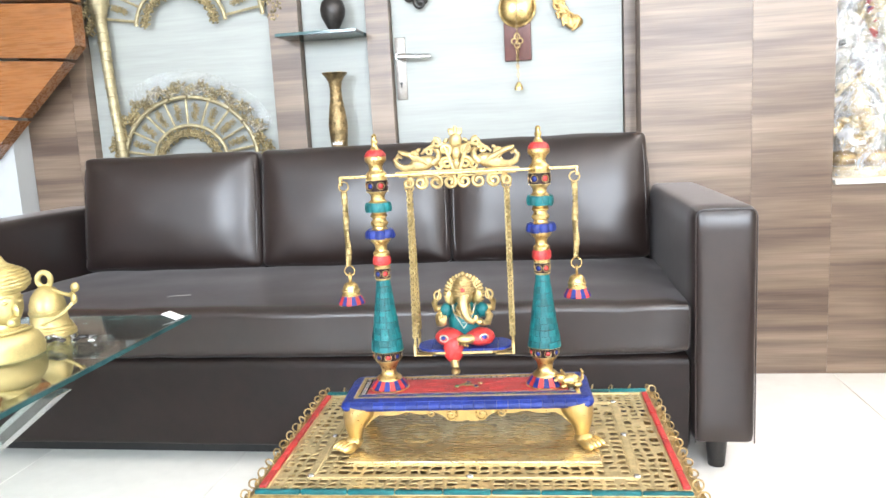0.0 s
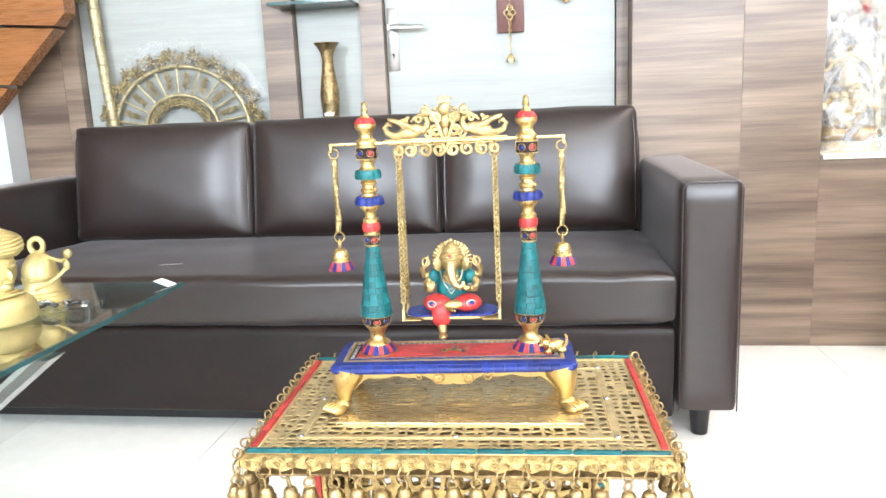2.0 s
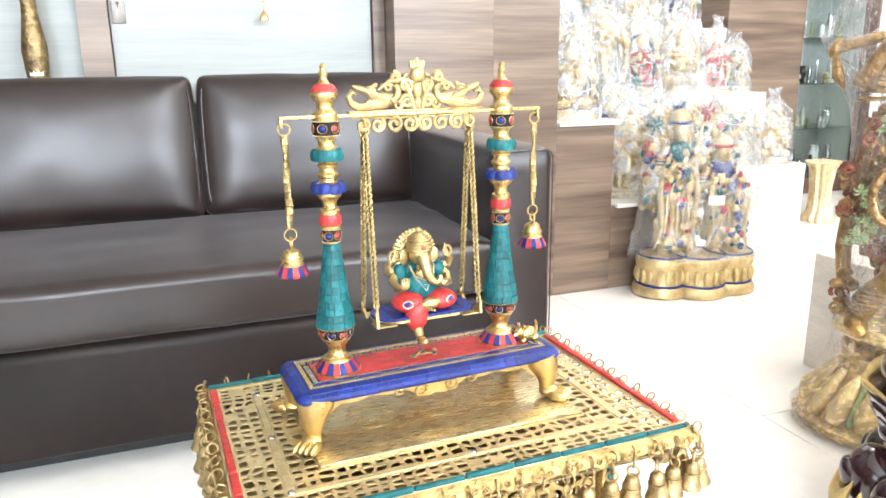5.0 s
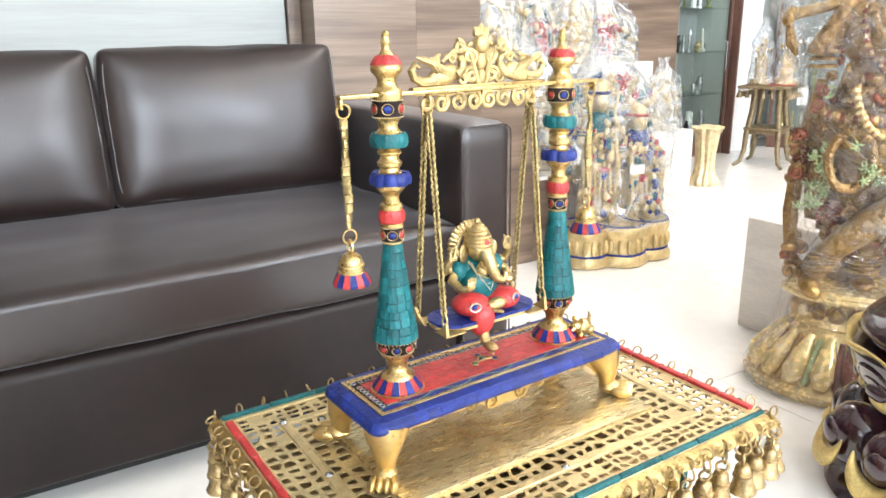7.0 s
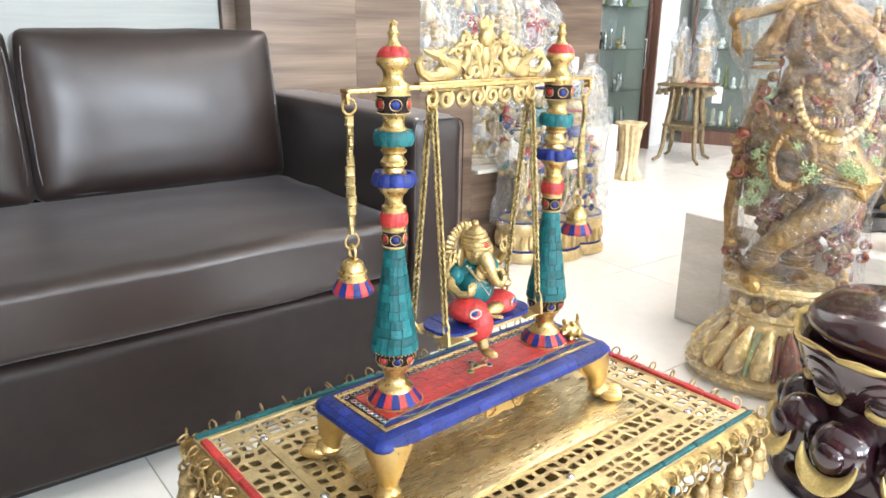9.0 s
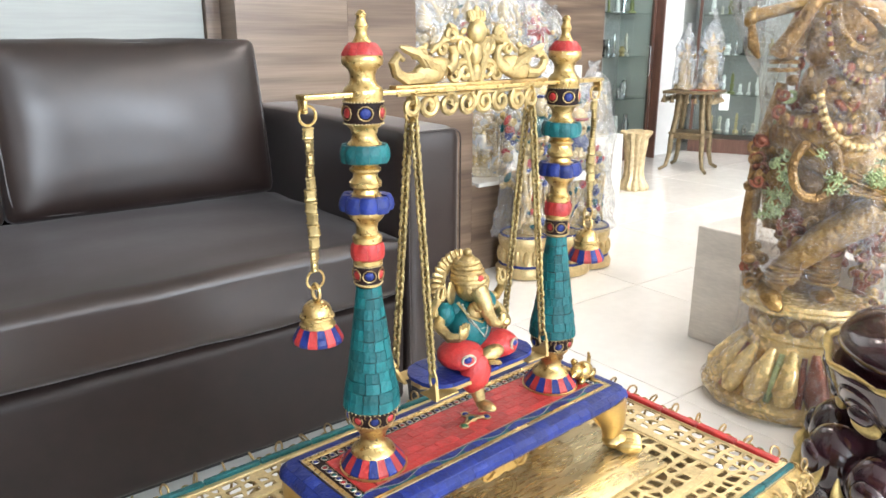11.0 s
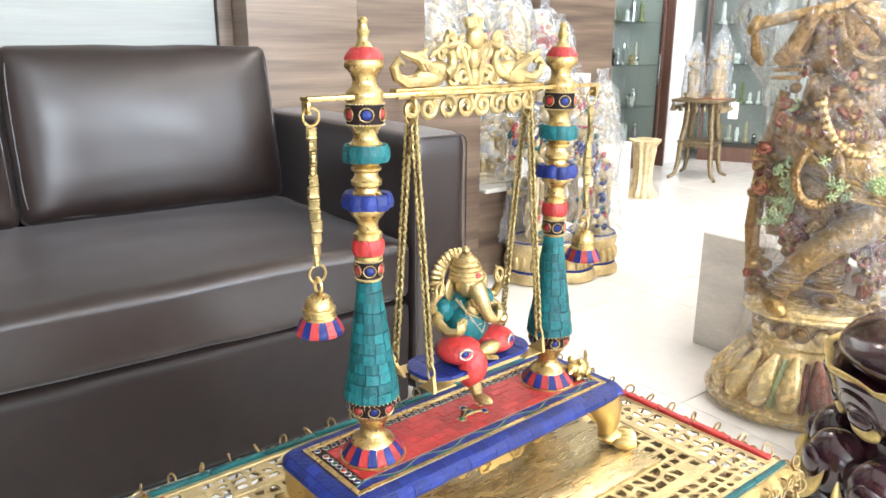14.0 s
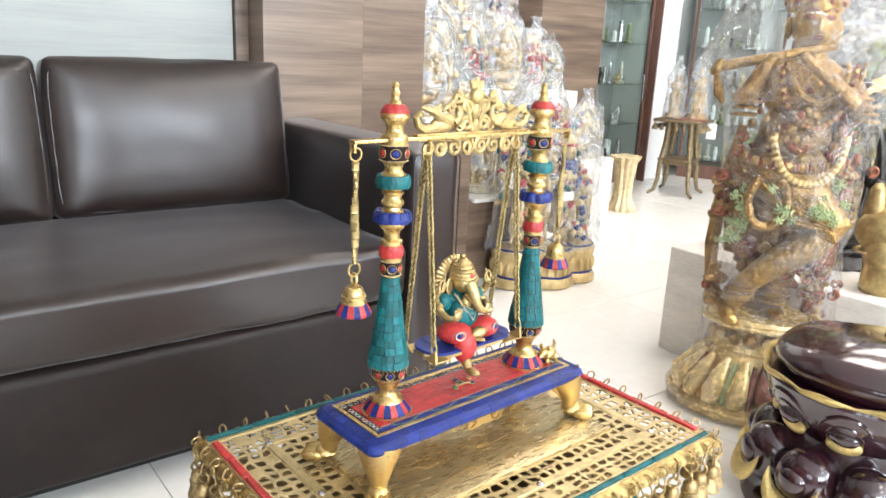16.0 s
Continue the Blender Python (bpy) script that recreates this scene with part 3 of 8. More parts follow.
    # added black board in place of the deep shade below the sofa
    part("kickboard", new_box(ia + 0.02, ib - 0.02, 2.205, 2.225, FLOOR_Z, 0.0995, 0.002), BLACK, sofa, "added black board for the dark gap under the sofa", smooth=False)
    for lx in (x1 - 0.075, x0 + 0.075):
        for ly in (2.175, 2.80):
            bm = bmesh.new()
            lathe(bm, [(0.018, FLOOR_Z), (0.019, FLOOR_Z + 0.004), (0.024, 0.112), (0.025, 0.119)], 16, center=(lx, ly, 0))
            part("leg", bm, BLACK, sofa, "tapered black wooden leg")
    return sofa


build_sofa()

# ---------- brass table with a pierced top ----------
TABLE_Z = 0.438
TX, TY, TURN_T = 0.345, 1.4265, 2.0
TW, TD = 0.490, 0.324


def lattice_cells(bm, x0, x1, y0, y1, nx, ny, thick, seed):
    """A pierced strip: every cell of an uneven grid is a frame round an uneven hole."""
    rnd = random.Random(seed)
    gx = [[None] * (ny + 1) for _ in range(nx + 1)]
    for i in range(nx + 1):
        for j in range(ny + 1):
            jx = 0 if i in (0, nx) else rnd.uniform(-0.28, 0.28)
            jy = 0 if j in (0, ny) else rnd.uniform(-0.28, 0.28)
            gx[i][j] = Vector((x0 + (x1 - x0) * (i + jx) / nx, y0 + (y1 - y0) * (j + jy) / ny, 0))
    top = [[bm.verts.new(p) for p in row] for row in gx]
    for i in range(nx):
        for j in range(ny):
            q = [gx[i][j], gx[i + 1][j], gx[i + 1][j + 1], gx[i][j + 1]]
            c = sum(q, Vector()) / 4
            k = rnd.uniform(0.56, 0.80)
            corners = [top[i][j], top[i + 1][j], top[i + 1][j + 1], top[i][j + 1]]
            if rnd.random() < 0.06:
                bm.faces.new(corners)
                continue
            inner = []
            for a in range(4):
                p, nxt = q[a], q[(a + 1) % 4]
                inner.append(c + (p - c) * k * rnd.uniform(0.82, 0.98))
                inner.append(c + ((p + nxt) / 2 - c) * k * rnd.uniform(0.95, 1.12))
            iv = [bm.verts.new(p) for p in inner]
            lv = [bm.verts.new(p - Vector((0, 0, thick))) for p in inner]
            for a in range(4):
                b = (a + 1) % 4
                bm.faces.new((corners[a], corners[b], iv[(2 * a + 2) % 8], iv[2 * a + 1]))
                bm.faces.new((corners[a], iv[2 * a + 1], iv[2 * a]))
            for a in range(8):
                b = (a + 1) % 8
                bm.faces.new((iv[a], iv[b], lv[b], lv[a]))


def hand_bell(bm, x, y, z, s=1.0, mat=0, mat2=0):
    """A small cast bell hanging from (x, y, z), on a ring."""
    tube(bm, ring_pts((x, y, z - 0.007 * s), 0.007 * s, 12, "x"), 0.0011 * s, 6, mat, closed=True)
    tube(bm, ring_pts((x, y, z - 0.0185 * s), 0.0055 * s, 10, "y"), 0.0014 * s, 6, mat, closed=True)
    prof = [(0.0012, -0.023), (0.004, -0.0235), (0.0065, -0.026), (0.0075, -0.030), (0.0078, -0.034), (0.0092, -0.0345), (0.0092, -0.036),
            (0.0084, -0.0365), (0.0092, -0.041), (0.0110, -0.047), (0.0125, -0.050), (0.0122, -0.0515), (0.009, -0.050)]
    lathe(bm, [(r * s, h * s) for r, h in prof[::-1]], 16, mat, (x, y, z))


def build_table():
    t = thing("brass_table", "pierced brass side table with coral and turquoise edges and hanging bells",
              "side table", (TX, TY, 0), TURN_T)
    hw, hd = TW / 2, TD / 2
    th = 0.004
    # frame of the top: solid strips round two pierced bands and a plain engraved centre
    bm = bmesh.new()
    def strip(a0, a1, b0, b1, z0=TABLE_Z - th, z1=TABLE_Z, bev=0.0008):
        box(bm, a0, a1, b0, b1, z0, z1, bev, seg=1)
    mx, my = (0.012, 0.050, 0.059, 0.090), (0.012, 0.042, 0.050, 0.077)
    for sx0, sx1, sy0, sy1 in ((0.0, mx[0], 0.0, my[0]), (mx[1], mx[2], my[1], my[2])):
        strip(-hw + sx0, hw - sx0, -hd + sy0, -hd + sy1)
        strip(-hw + sx0, hw - sx0, hd - sy1, hd - sy0)
        strip(-hw + sx0, -hw + sx1, -hd + sy1 + 0.0001, hd - sy1 - 0.0001)
        strip(hw - sx1, hw - sx0, -hd + sy1 + 0.0001, hd - sy1 - 0.0001)
    part("top_frame", bm, BRASS_PALE, t)
    bm = bmesh.new()
    for q, nn in ((0, 3), (2, 2)):
        w_, d_ = hw - mx[q], hd - my[q]
        tx, ty = mx[q + 1] - mx[q], my[q + 1] - my[q]
        nx, ny = int(2 * w_ / 0.0134), int(2 * (d_ - ty) / 0.0134)
        lattice_cells(bm, -w_, w_, -d_, -d_ + ty, nx, nn, 0.0014, 1 + q)
        lattice_cells(bm, -w_, w_, d_ - ty, d_, nx, nn, 0.0014, 11 + q)
        lattice_cells(bm, -w_, -w_ + tx, -d_ + ty, d_ - ty, nn, ny, 0.0014, 12 + q)
        lattice_cells(bm, w_ - tx, w_, -d_ + ty, d_ - ty, nn, ny, 0.0014, 14 + q)
    bmesh.ops.translate(bm, verts=bm.verts, vec=(0, 0, TABLE_Z - 0.0012))
    part("pierced_band", bm, BRASS_PALE, t, "pierced brass fretwork", smooth=False)
    centre = part("centre_plate", new_box(-hw + mx[3], hw - mx[3], -hd + my[3], hd - my[3], TABLE_Z - th, TABLE_Z + 0.003, 0.0015), BRASS_PLATE, t, "engraved brass plate")
    rnd = random.Random(8)
    ex_, ey_ = hw - mx[3] - 0.016, hd - my[3] - 0.014
    for k in range(34):                                   # shallow engraved scrolls round the plate and through its middle
        u = k / 17 * 2 - 1 if k < 17 else (k - 17) / 17 * 2 - 1
        cx_, cy_ = (u * ex_, -ey_ if k < 17 else ey_)
        bm = bmesh.new()
        tube(bm, spiral((0, 0), 0.0068, 0.0012, (1.6, -1.6)[k % 2], rnd.uniform(0, 6), 18), 0.0004, 4)
        part("engraved_scroll", bm, BRASS_RIM, centre, m=pose(cx_, cy_, TABLE_Z + 0.0029, 90, 0, 0))
    for cx_ in (-0.075, 0.0, 0.075):                      # engraved rosettes along the middle
        bm = bmesh.new()
        for r_ in (0.030, 0.0265, 0.012):
            tube(bm, [(r_ * math.cos(a), r_ * math.sin(a), 0) for a in (2 * math.pi * q / 40 for q in range(40))], 0.00045, 4, closed=True)
        for q in range(14):
            a = 2 * math.pi * q / 14
            for sg in (-1, 1):
                tube(bm, [(0.0125 * math.cos(a), 0.0125 * math.sin(a), 0), (0.019 * math.cos(a + sg * 0.17), 0.019 * math.sin(a + sg * 0.17), 0), (0.026 * math.cos(a), 0.026 * math.sin(a), 0)], 0.00035, 4)
        part("engraved_rosette", bm, BRASS_RIM, centre, m=pose(cx_, 0, TABLE_Z + 0.0030))
    rx_, ry_ = hw - 0.0545, hd - 0.046
    for px, py in ((-rx_, 0), (rx_, 0), (0, -ry_), (0, ry_), (-rx_, -ry_), (rx_, -ry_), (-rx_, ry_), (rx_, ry_)):
        bm = bmesh.new()
        blob(bm, (px, py, TABLE_Z), (0.0045, 0.0045, 0.002), seg=10, rings=6)
        part("rivet", bm, STEEL, t)
    # inlaid edge strips, each of short stones
    rnd = random.Random(5)
    for along, at, mat in (("x", -hd + 0.0035, TURQ), ("x", hd - 0.0035, TURQ), ("y", -hw + 0.006, RED), ("y", hw - 0.006, RED)):
        n = 9 if along == "x" else 7
        L = (TW if along == "x" else TD - 0.026) - 0.002
        for k in range(n):
            a0, a1 = -L / 2 + L * k / n + 0.0004, -L / 2 + L * (k + 1) / n - 0.0004
            jz = TABLE_Z + 0.0038 + rnd.uniform(-0.0006, 0.0006)
            w = (0.0030 if along == "x" else 0.0040) + rnd.uniform(-0.0003, 0.0004)
            bm = (new_box(a0, a1, at - w, at + w, TABLE_Z - 0.002, jz, 0.0012, seg=1) if along == "x"
                  else new_box(at - w, at + w, a0, a1, TABLE_Z - 0.002, jz, 0.0012, seg=1))
            part("stone_strip", bm, mat, t)
    # scalloped hanging rim
    for along, sgn in (("x", -1), ("x", 1), ("y", -1), ("y", 1)):
        bm = bmesh.new()
        L = TW if along == "x" else TD
        n = 14 if along == "x" else 10
        steps = n * 8
        d = (TD if along == "x" else TW) / 2 + 0.0005
        rows = []
        for k in range(steps + 1):
            u = -L / 2 - 0.006 + (L + 0.012) * k / steps
            sc = abs(math.sin(math.pi * k / 8))
            row = []
            rib = 1 + 0.20 * math.cos(math.pi * k / 2)
            for out, zz in ((0.0, 0.0), (0.006, -0.003), (0.009, -0.007 - 0.002 * sc), (0.010, -0.011 - 0.005 * sc), (0.008, -0.0115 - 0.0055 * sc), (0.002, -0.007)):
                p = (u, sgn * (d + out * rib), TABLE_Z + zz - 0.001) if along == "x" else (sgn * (d + out * rib), u, TABLE_Z + zz - 0.001)
                row.append(bm.verts.new(p))
            rows.append(row)
        for k in range(steps):
            for j in range(6):
                bm.faces.new((rows[k][j], rows[k + 1][j], rows[k + 1][(j + 1) % 6], rows[k][(j + 1) % 6]))
        bmesh.ops.recalc_face_normals(bm, faces=bm.faces[:])
        rim = part("rim", bm, BRASS_RIM, t, "cast brass scalloped rim")
        for k in range(n):
            u = -L / 2 - 0.006 + (L + 0.012) * (k + 0.5) / n
            bm = bmesh.new()
            cy = sgn * (d + 0.0115)
            tube(bm, spiral((0, 0), 0.0050, 0.0012, 1.4, 0.4, 16), 0.0009, 5)
            tube(bm, spiral((0.011, 0), 0.0046, 0.0012, -1.4, 2.6, 16), 0.0009, 5)
            m = pose(u - 0.005, cy - 0.0005 * sgn, TABLE_Z - 0.0085) if along == "x" else pose(cy - 0.0005 * sgn, u - 0.005, TABLE_Z - 0.0085, 0, 0, 90)
            part("scroll", bm, BRASS_RIM, rim, m=m)
    # rings and bells
    bell_bm = bmesh.new()
    hand_bell(bell_bm, 0, 0, 0, 1.14)
    bell_me = finish("bell", bell_bm, BRASS_OLD)
    ring_bm = bmesh.new()
    tube(ring_bm, ring_pts((0, 0, 0), 0.0056, 14, "y"), 0.0011, 6, closed=True)
    ring_me = finish("ring", ring_bm, BRASS_OLD)
    rnd = random.Random(11)
    for along, sgn, n in (("x", -1, 19), ("x", 1, 19), ("y", -1, 13), ("y", 1, 13)):
        L = TW if along == "x" else TD
        d = (TD if along == "x" else TW) / 2 + 0.0095
        for k in range(n):
            u = -L / 2 - 0.004 + (L + 0.008) * k / (n - 1)
            lx, ly = (u, sgn * d) if along == "x" else (sgn * d, u)
            b = new("bell", bell_me)
            b.parent = t
            b.matrix_basis = pose(lx, ly, TABLE_Z - 0.011, rnd.uniform(-6, 6), rnd.uniform(-6, 6), rnd.uniform(0, 180))
            r = new("ring", ring_me)
            r.parent = t
            dz = 0.0025 if (along == "y" or sgn > 0) else -0.006
            r.matrix_basis = pose(lx * 0.995, ly * 0.995, TABLE_Z + dz - 0.002, rnd.uniform(-30, 30), rnd.uniform(-15, 15),
                                  (90 if along == "x" else 0) + rnd.uniform(-25, 25))
    # added sheet beneath the fretwork, so that its holes stay dark
    part("under_tray", new_box(-hw + 0.012, hw - 0.012, -hd + 0.012, hd - 0.012, TABLE_Z - 0.036, TABLE_Z - 0.033, 0.001), BRASS_OLD, t, "added dull brown brass sheet that darkens the holes")
    # pierced pedestal below, on a foot
    pw, pd = 0.172, 0.110
    for k, (a, b, sgn) in enumerate((("x", pd, -1), ("x", pd, 1), ("y", pw, -1), ("y", pw, 1))):
        bm = bmesh.new()
        half = pw if a == "x" else pd
        lattice_cells(bm, -half + 0.012, half - 0.012, FLOOR_Z + 0.03, TABLE_Z - 0.0365, int(half * 2 / 0.021), 17, 0.005, 20 + k)
        bmesh.ops.rotate(bm, verts=bm.verts, cent=(0, 0, 0), matrix=Matrix.Rotation(radians(90), 3, "X"))
        m = pose(0, sgn * b, 0, 0, 0, 0 if sgn < 0 else 180) if a == "x" else pose(sgn * b, 0, 0, 0, 0, 90 if sgn > 0 else -90)
        part("side_panel", bm, BRASS_RIM, t, "pierced brass panel", smooth=False, m=m)
    for sx_ in (-1, 1):
        for sy_ in (-1, 1):
            post = part("post", new_box(sx_ * pw - 0.009, sx_ * pw + 0.009, sy_ * pd - 0.009, sy_ * pd + 0.009, FLOOR_Z + 0.02, TABLE_Z - 0.0365, 0.002), BRASS, t)
            part("stone_strip", new_box(sx_ * pw - 0.004, sx_ * pw + 0.004, sy_ * (pd + 0.0105) - 0.002, sy_ * (pd + 0.0105) + 0.002, FLOOR_Z + 0.035, TABLE_Z - 0.045, 0.001, seg=1),
                 RED if sx_ < 0 else TURQ, post)
    part("foot", new_box(-pw - 0.02, pw + 0.02, -pd - 0.02, pd + 0.02, FLOOR_Z, FLOOR_Z + 0.03, 0.006), BRASS, t)
    return t


build_table()

# ---------- the ornamental swing ----------
SX, SY, TURN_S = 0.3355, 1.4325, 3.6
SWING_Z = TABLE_Z + 0.003
BASE_W, BASE_D = 0.315, 0.106
PILLAR_X = 0.1025


def stones(parent, mat, x0, x1, y0, y1, nx, ny, z0, z1, brick=True, seed=0):
    """Thin inlaid stones in courses."""
    rnd = random.Random(seed)
    for j in range(ny):
        ya, yb = y0 + (y1 - y0) * j / ny, y0 + (y1 - y0) * (j + 1) / ny
        off = (0.5 if (j % 2 and brick) else 0)
        xs = [x0] + [x0 + (x1 - x0) * (k + off + rnd.uniform(-0.12, 0.12)) / nx for k in range(0 if off else 1, nx)] + [x1]
        for a, b in zip(xs, xs[1:]):
            if b - a > 0.0008:
                part("stone", new_box(a + 0.0001, b - 0.0001, ya + 0.0001, yb - 0.0001, z0, z1 + rnd.uniform(-0.0002, 0.0002), 0.0002, seg=1), mat, parent)


def cone_radius(t):
    return 0.0198 - 0.0117 * t ** 0.92 + 0.0006 * math.sin(math.pi * min(t * 4, 1))


def build_pillar(swing, sgn):
    z0 = 0.505 - SWING_Z
    bm = bmesh.new()
    prof = [(0.0212, 0.0), (0.0212, 0.002), (0.0158, 0.0125), (0.0152, 0.0145), (0.0128, 0.0165), (0.0100, 0.0190), (0.0088, 0.0225), (0.0092, 0.027), (0.0116, 0.033), (0.0142, 0.036),
            (0.0147, 0.0385), (0.0182, 0.050), (0.0184, 0.0525), (0.0070, 0.0530), (0.0070, 0.1465), (0.0089, 0.148), (0.0089, 0.149), (0.0083, 0.1495), (0.0083, 0.163), (0.0096, 0.164),
            (0.0096, 0.167), (0.0086, 0.168), (0.0092, 0.177), (0.0090, 0.179), (0.0098, 0.1815), (0.0096, 0.1840), (0.0074, 0.1860), (0.0068, 0.1900), (0.0076, 0.1940), (0.0104, 0.1970), (0.0125, 0.2005),
            (0.0128, 0.2035), (0.0120, 0.213), (0.0085, 0.215), (0.0078, 0.218), (0.0100, 0.220), (0.0104, 0.223), (0.0080, 0.226), (0.0076, 0.229), (0.0100, 0.231), (0.0100, 0.2325),
            (0.0078, 0.234), (0.0098, 0.236), (0.0105, 0.237), (0.0110, 0.248), (0.0110, 0.2495), (0.0086, 0.2520), (0.0078, 0.2550), (0.0086, 0.2590), (0.0104, 0.2615), (0.0117, 0.263), (0.0118, 0.278),
            (0.0120, 0.279), (0.0120, 0.2815), (0.0124, 0.2845), (0.0116, 0.2870), (0.0090, 0.2890), (0.0078, 0.2925), (0.0078, 0.2955), (0.0092, 0.2990), (0.0124, 0.3020), (0.0130, 0.3050), (0.0122, 0.3080),
            (0.0058, 0.3165), (0.0048, 0.3185), (0.0036, 0.321), (0.0033, 0.3235), (0.0044, 0.3265), (0.0032, 0.3290), (0.0027, 0.3315), (0.0034, 0.3340), (0.0012, 0.3365)]
    lathe(bm, prof, 28)
    p = part("pillar", bm, BRASS, swing, m=pose(sgn * PILLAR_X, 0, z0) @ Matrix.Diagonal((1.08, 1.08, 0.9866, 1)))
    rnd = random.Random(40 + sgn)
    # turquoise cone of small stones in rows
    rows, cols = 12, 11
    for j in range(rows):
        ta, tb = j / rows, (j + 1) / rows
        za, zb = 0.0528 + 0.0942 * ta + 0.0002, 0.0528 + 0.0942 * tb - 0.0002
        off = rnd.uniform(0, 1)
        bm = bmesh.new()
        ang = 2 * math.pi / cols
        g = 0.018
        ring = []
        for zz, rr in ((za, cone_radius(ta)), (zb, cone_radius(tb))):
            for a in (-ang / 2 + g, 0, ang / 2 - g):
                ring.append(bm.verts.new((rr * math.cos(a), rr * math.sin(a), zz)))
        inn = [bm.verts.new((v.co.x * 0.86, v.co.y * 0.86, v.co.z)) for v in ring]
        for q in ((0, 1, 4, 3), (1, 2, 5, 4)):
            bm.faces.new([ring[i] for i in q])
        loop = (0, 1, 2, 5, 4, 3)
        for a, b in zip(loop, loop[1:] + loop[:1]):
            bm.faces.new((ring[b], ring[a], inn[a], inn[b]))
        me = finish("stone", bm, TURQ, False)
        for c in range(cols):
            o = new("stone", me)
            o.parent = p
            k_ = rnd.uniform(0.985, 1.02)
            o.matrix_basis = pose(0, 0, rnd.uniform(-0.0005, 0.0005), 0, 0, (c + off * 0.35) * 360 / cols) @ Matrix.Diagonal((k_, k_, 1, 1))
    # dark joints beneath the stones
    bm = bmesh.new()
    lathe(bm, [(cone_radius(t) * 0.945, 0.0530 + 0.0936 * t) for t in [k / 14 for k in range(15)]], 33)
    part("joint_bed", bm, RESIN, p)
    # fluted collars
    def collar(z, h, r, n, mat, lean=0.0, lobe=0.03, name="fluted_stone"):
        """A ring of rounded lobes, each a stone swelling outwards at half its height."""
        bm = bmesh.new()
        ang = math.pi / n * 0.985
        rows = []
        for v, k in ((0.0, 0.93), (0.28, 1.0), (0.72, 1.0), (1.0, 0.92)):
            row = []
            for q in range(7):
                u = -1 + q / 3
                rr = r * k * (1 - lean * v) * (1 + lobe * (math.cos(u * math.pi / 2) - 0.6) + 0.01)
                row.append(bm.verts.new((rr * math.cos(ang * u), rr * math.sin(ang * u), h * v)))
            rows.append(row)
        for r0, r1 in zip(rows, rows[1:]):
            for q in range(6):
                bm.faces.new((r0[q], r0[q + 1], r1[q + 1], r1[q]))
        li, hi_i = bm.verts.new((r * 0.45, 0, 0)), bm.verts.new((r * 0.45, 0, h))
        for q in range(6):
            bm.faces.new((rows[0][q + 1], rows[0][q], li))
            bm.faces.new((rows[-1][q], rows[-1][q + 1], hi_i))
        bm.faces.new([w[0] for w in rows] + [hi_i, li])
        bm.faces.new([li, hi_i] + [w[-1] for w in rows][::-1])
        me = finish(name, bm, mat)
        for c in range(n):
            o = new(name, me)
            o.parent = p
            o.matrix_basis = pose(0, 0, z + rnd.uniform(-0.0005, 0.0005), 0, rnd.uniform(-1.6, 1.6), c * 360 / n)
    collar(0.1675, 0.0115, 0.0111, 10, RED, 0.03)
    collar(0.2032, 0.0108, 0.0179, 9, BLUE, 0.10, lobe=0.09)
    collar(0.2370, 0.0120, 0.0159, 11, TURQ, 0.04, lobe=0.04)
    collar(0.3082, 0.0080, 0.0135, 9, RED, 0.36, lobe=0.04)
    # studded bands: dark ground, ringed red and blue dots, beaded borders
    def band(z, h, r, r_top, n):
        bm = bmesh.new()
        lathe(bm, [(r + 0.0003, z), (r_top + 0.0003, z + h)], 24)
        part("stud_band", bm, RESIN, p)
        for c in range(n):
            a = 2 * math.pi * c / n
            rr = (r + r_top) / 2 + 0.0005
            bm = bmesh.new()
            blob(bm, (0, 0, 0), (0.0010, h * 0.23, h * 0.24), seg=8, rings=5)
            part("stud", bm, RED if c % 2 else BLUE, p, m=pose(rr * math.cos(a), rr * math.sin(a), z + h / 2, 0, 0, math.degrees(a)))
            bm = bmesh.new()
            tube(bm, ring_pts((0.0002, 0, 0), h * 0.33, 10, "x"), 0.00045, 5, closed=True)
            part("stud_ring", bm, BRASS_OLD, p, m=pose(rr * math.cos(a), rr * math.sin(a), z + h / 2, 0, 0, math.degrees(a)))
        for zz, r_ in ((z, r), (z + h, r_top)):
            bm = bmesh.new()
            for c in range(36):
                a = 2 * math.pi * c / 36
                blob(bm, ((r_ + 0.0006) * math.cos(a), (r_ + 0.0006) * math.sin(a), zz), (0.0007, 0.0007, 0.0007), seg=5, rings=3)
            part("bead_border", bm, BRASS_PALE, p)
    band(0.0395, 0.0125, 0.0149, 0.0186, 9)
    band(0.1495, 0.0135, 0.0086, 0.0086, 6)
    band(0.2635, 0.0145, 0.0119, 0.0120, 6)
    # striped foot
    n = 20
    for c in range(n):
        ang = math.pi / n * 0.95
        bm = bmesh.new()
        v = [bm.verts.new((rr * math.cos(a), rr * math.sin(a), zz)) for rr, zz in ((0.0231, 0.0004), (0.0231, 0.003), (0.0161, 0.0128)) for a in (-ang, ang)]
        for q in ((0, 1, 3, 2), (2, 3, 5, 4)):
            bm.faces.new([v[i] for i in q])
        w = bm.verts.new((0.012, 0, 0.0004))
        bm.faces.new((v[4], v[5], w))
        bm.faces.new((v[0], v[2], v[4], w))
        bm.faces.new((v[1], w, v[5], v[3]))
        bm.faces.new((v[1], v[0], w))
        part("striped_stone", bm, BLUE if c % 2 else RED, p, smooth=False, m=pose(0, 0, 0, 0, 0, c * 360 / n))
    bm = bmesh.new()
    lathe(bm, [(0.0241, 0.0), (0.0241, 0.0012), (0.0231, 0.0016), (0.019, 0.0)], 28)
    part("foot_rim", bm, BRASS, p)
    return p


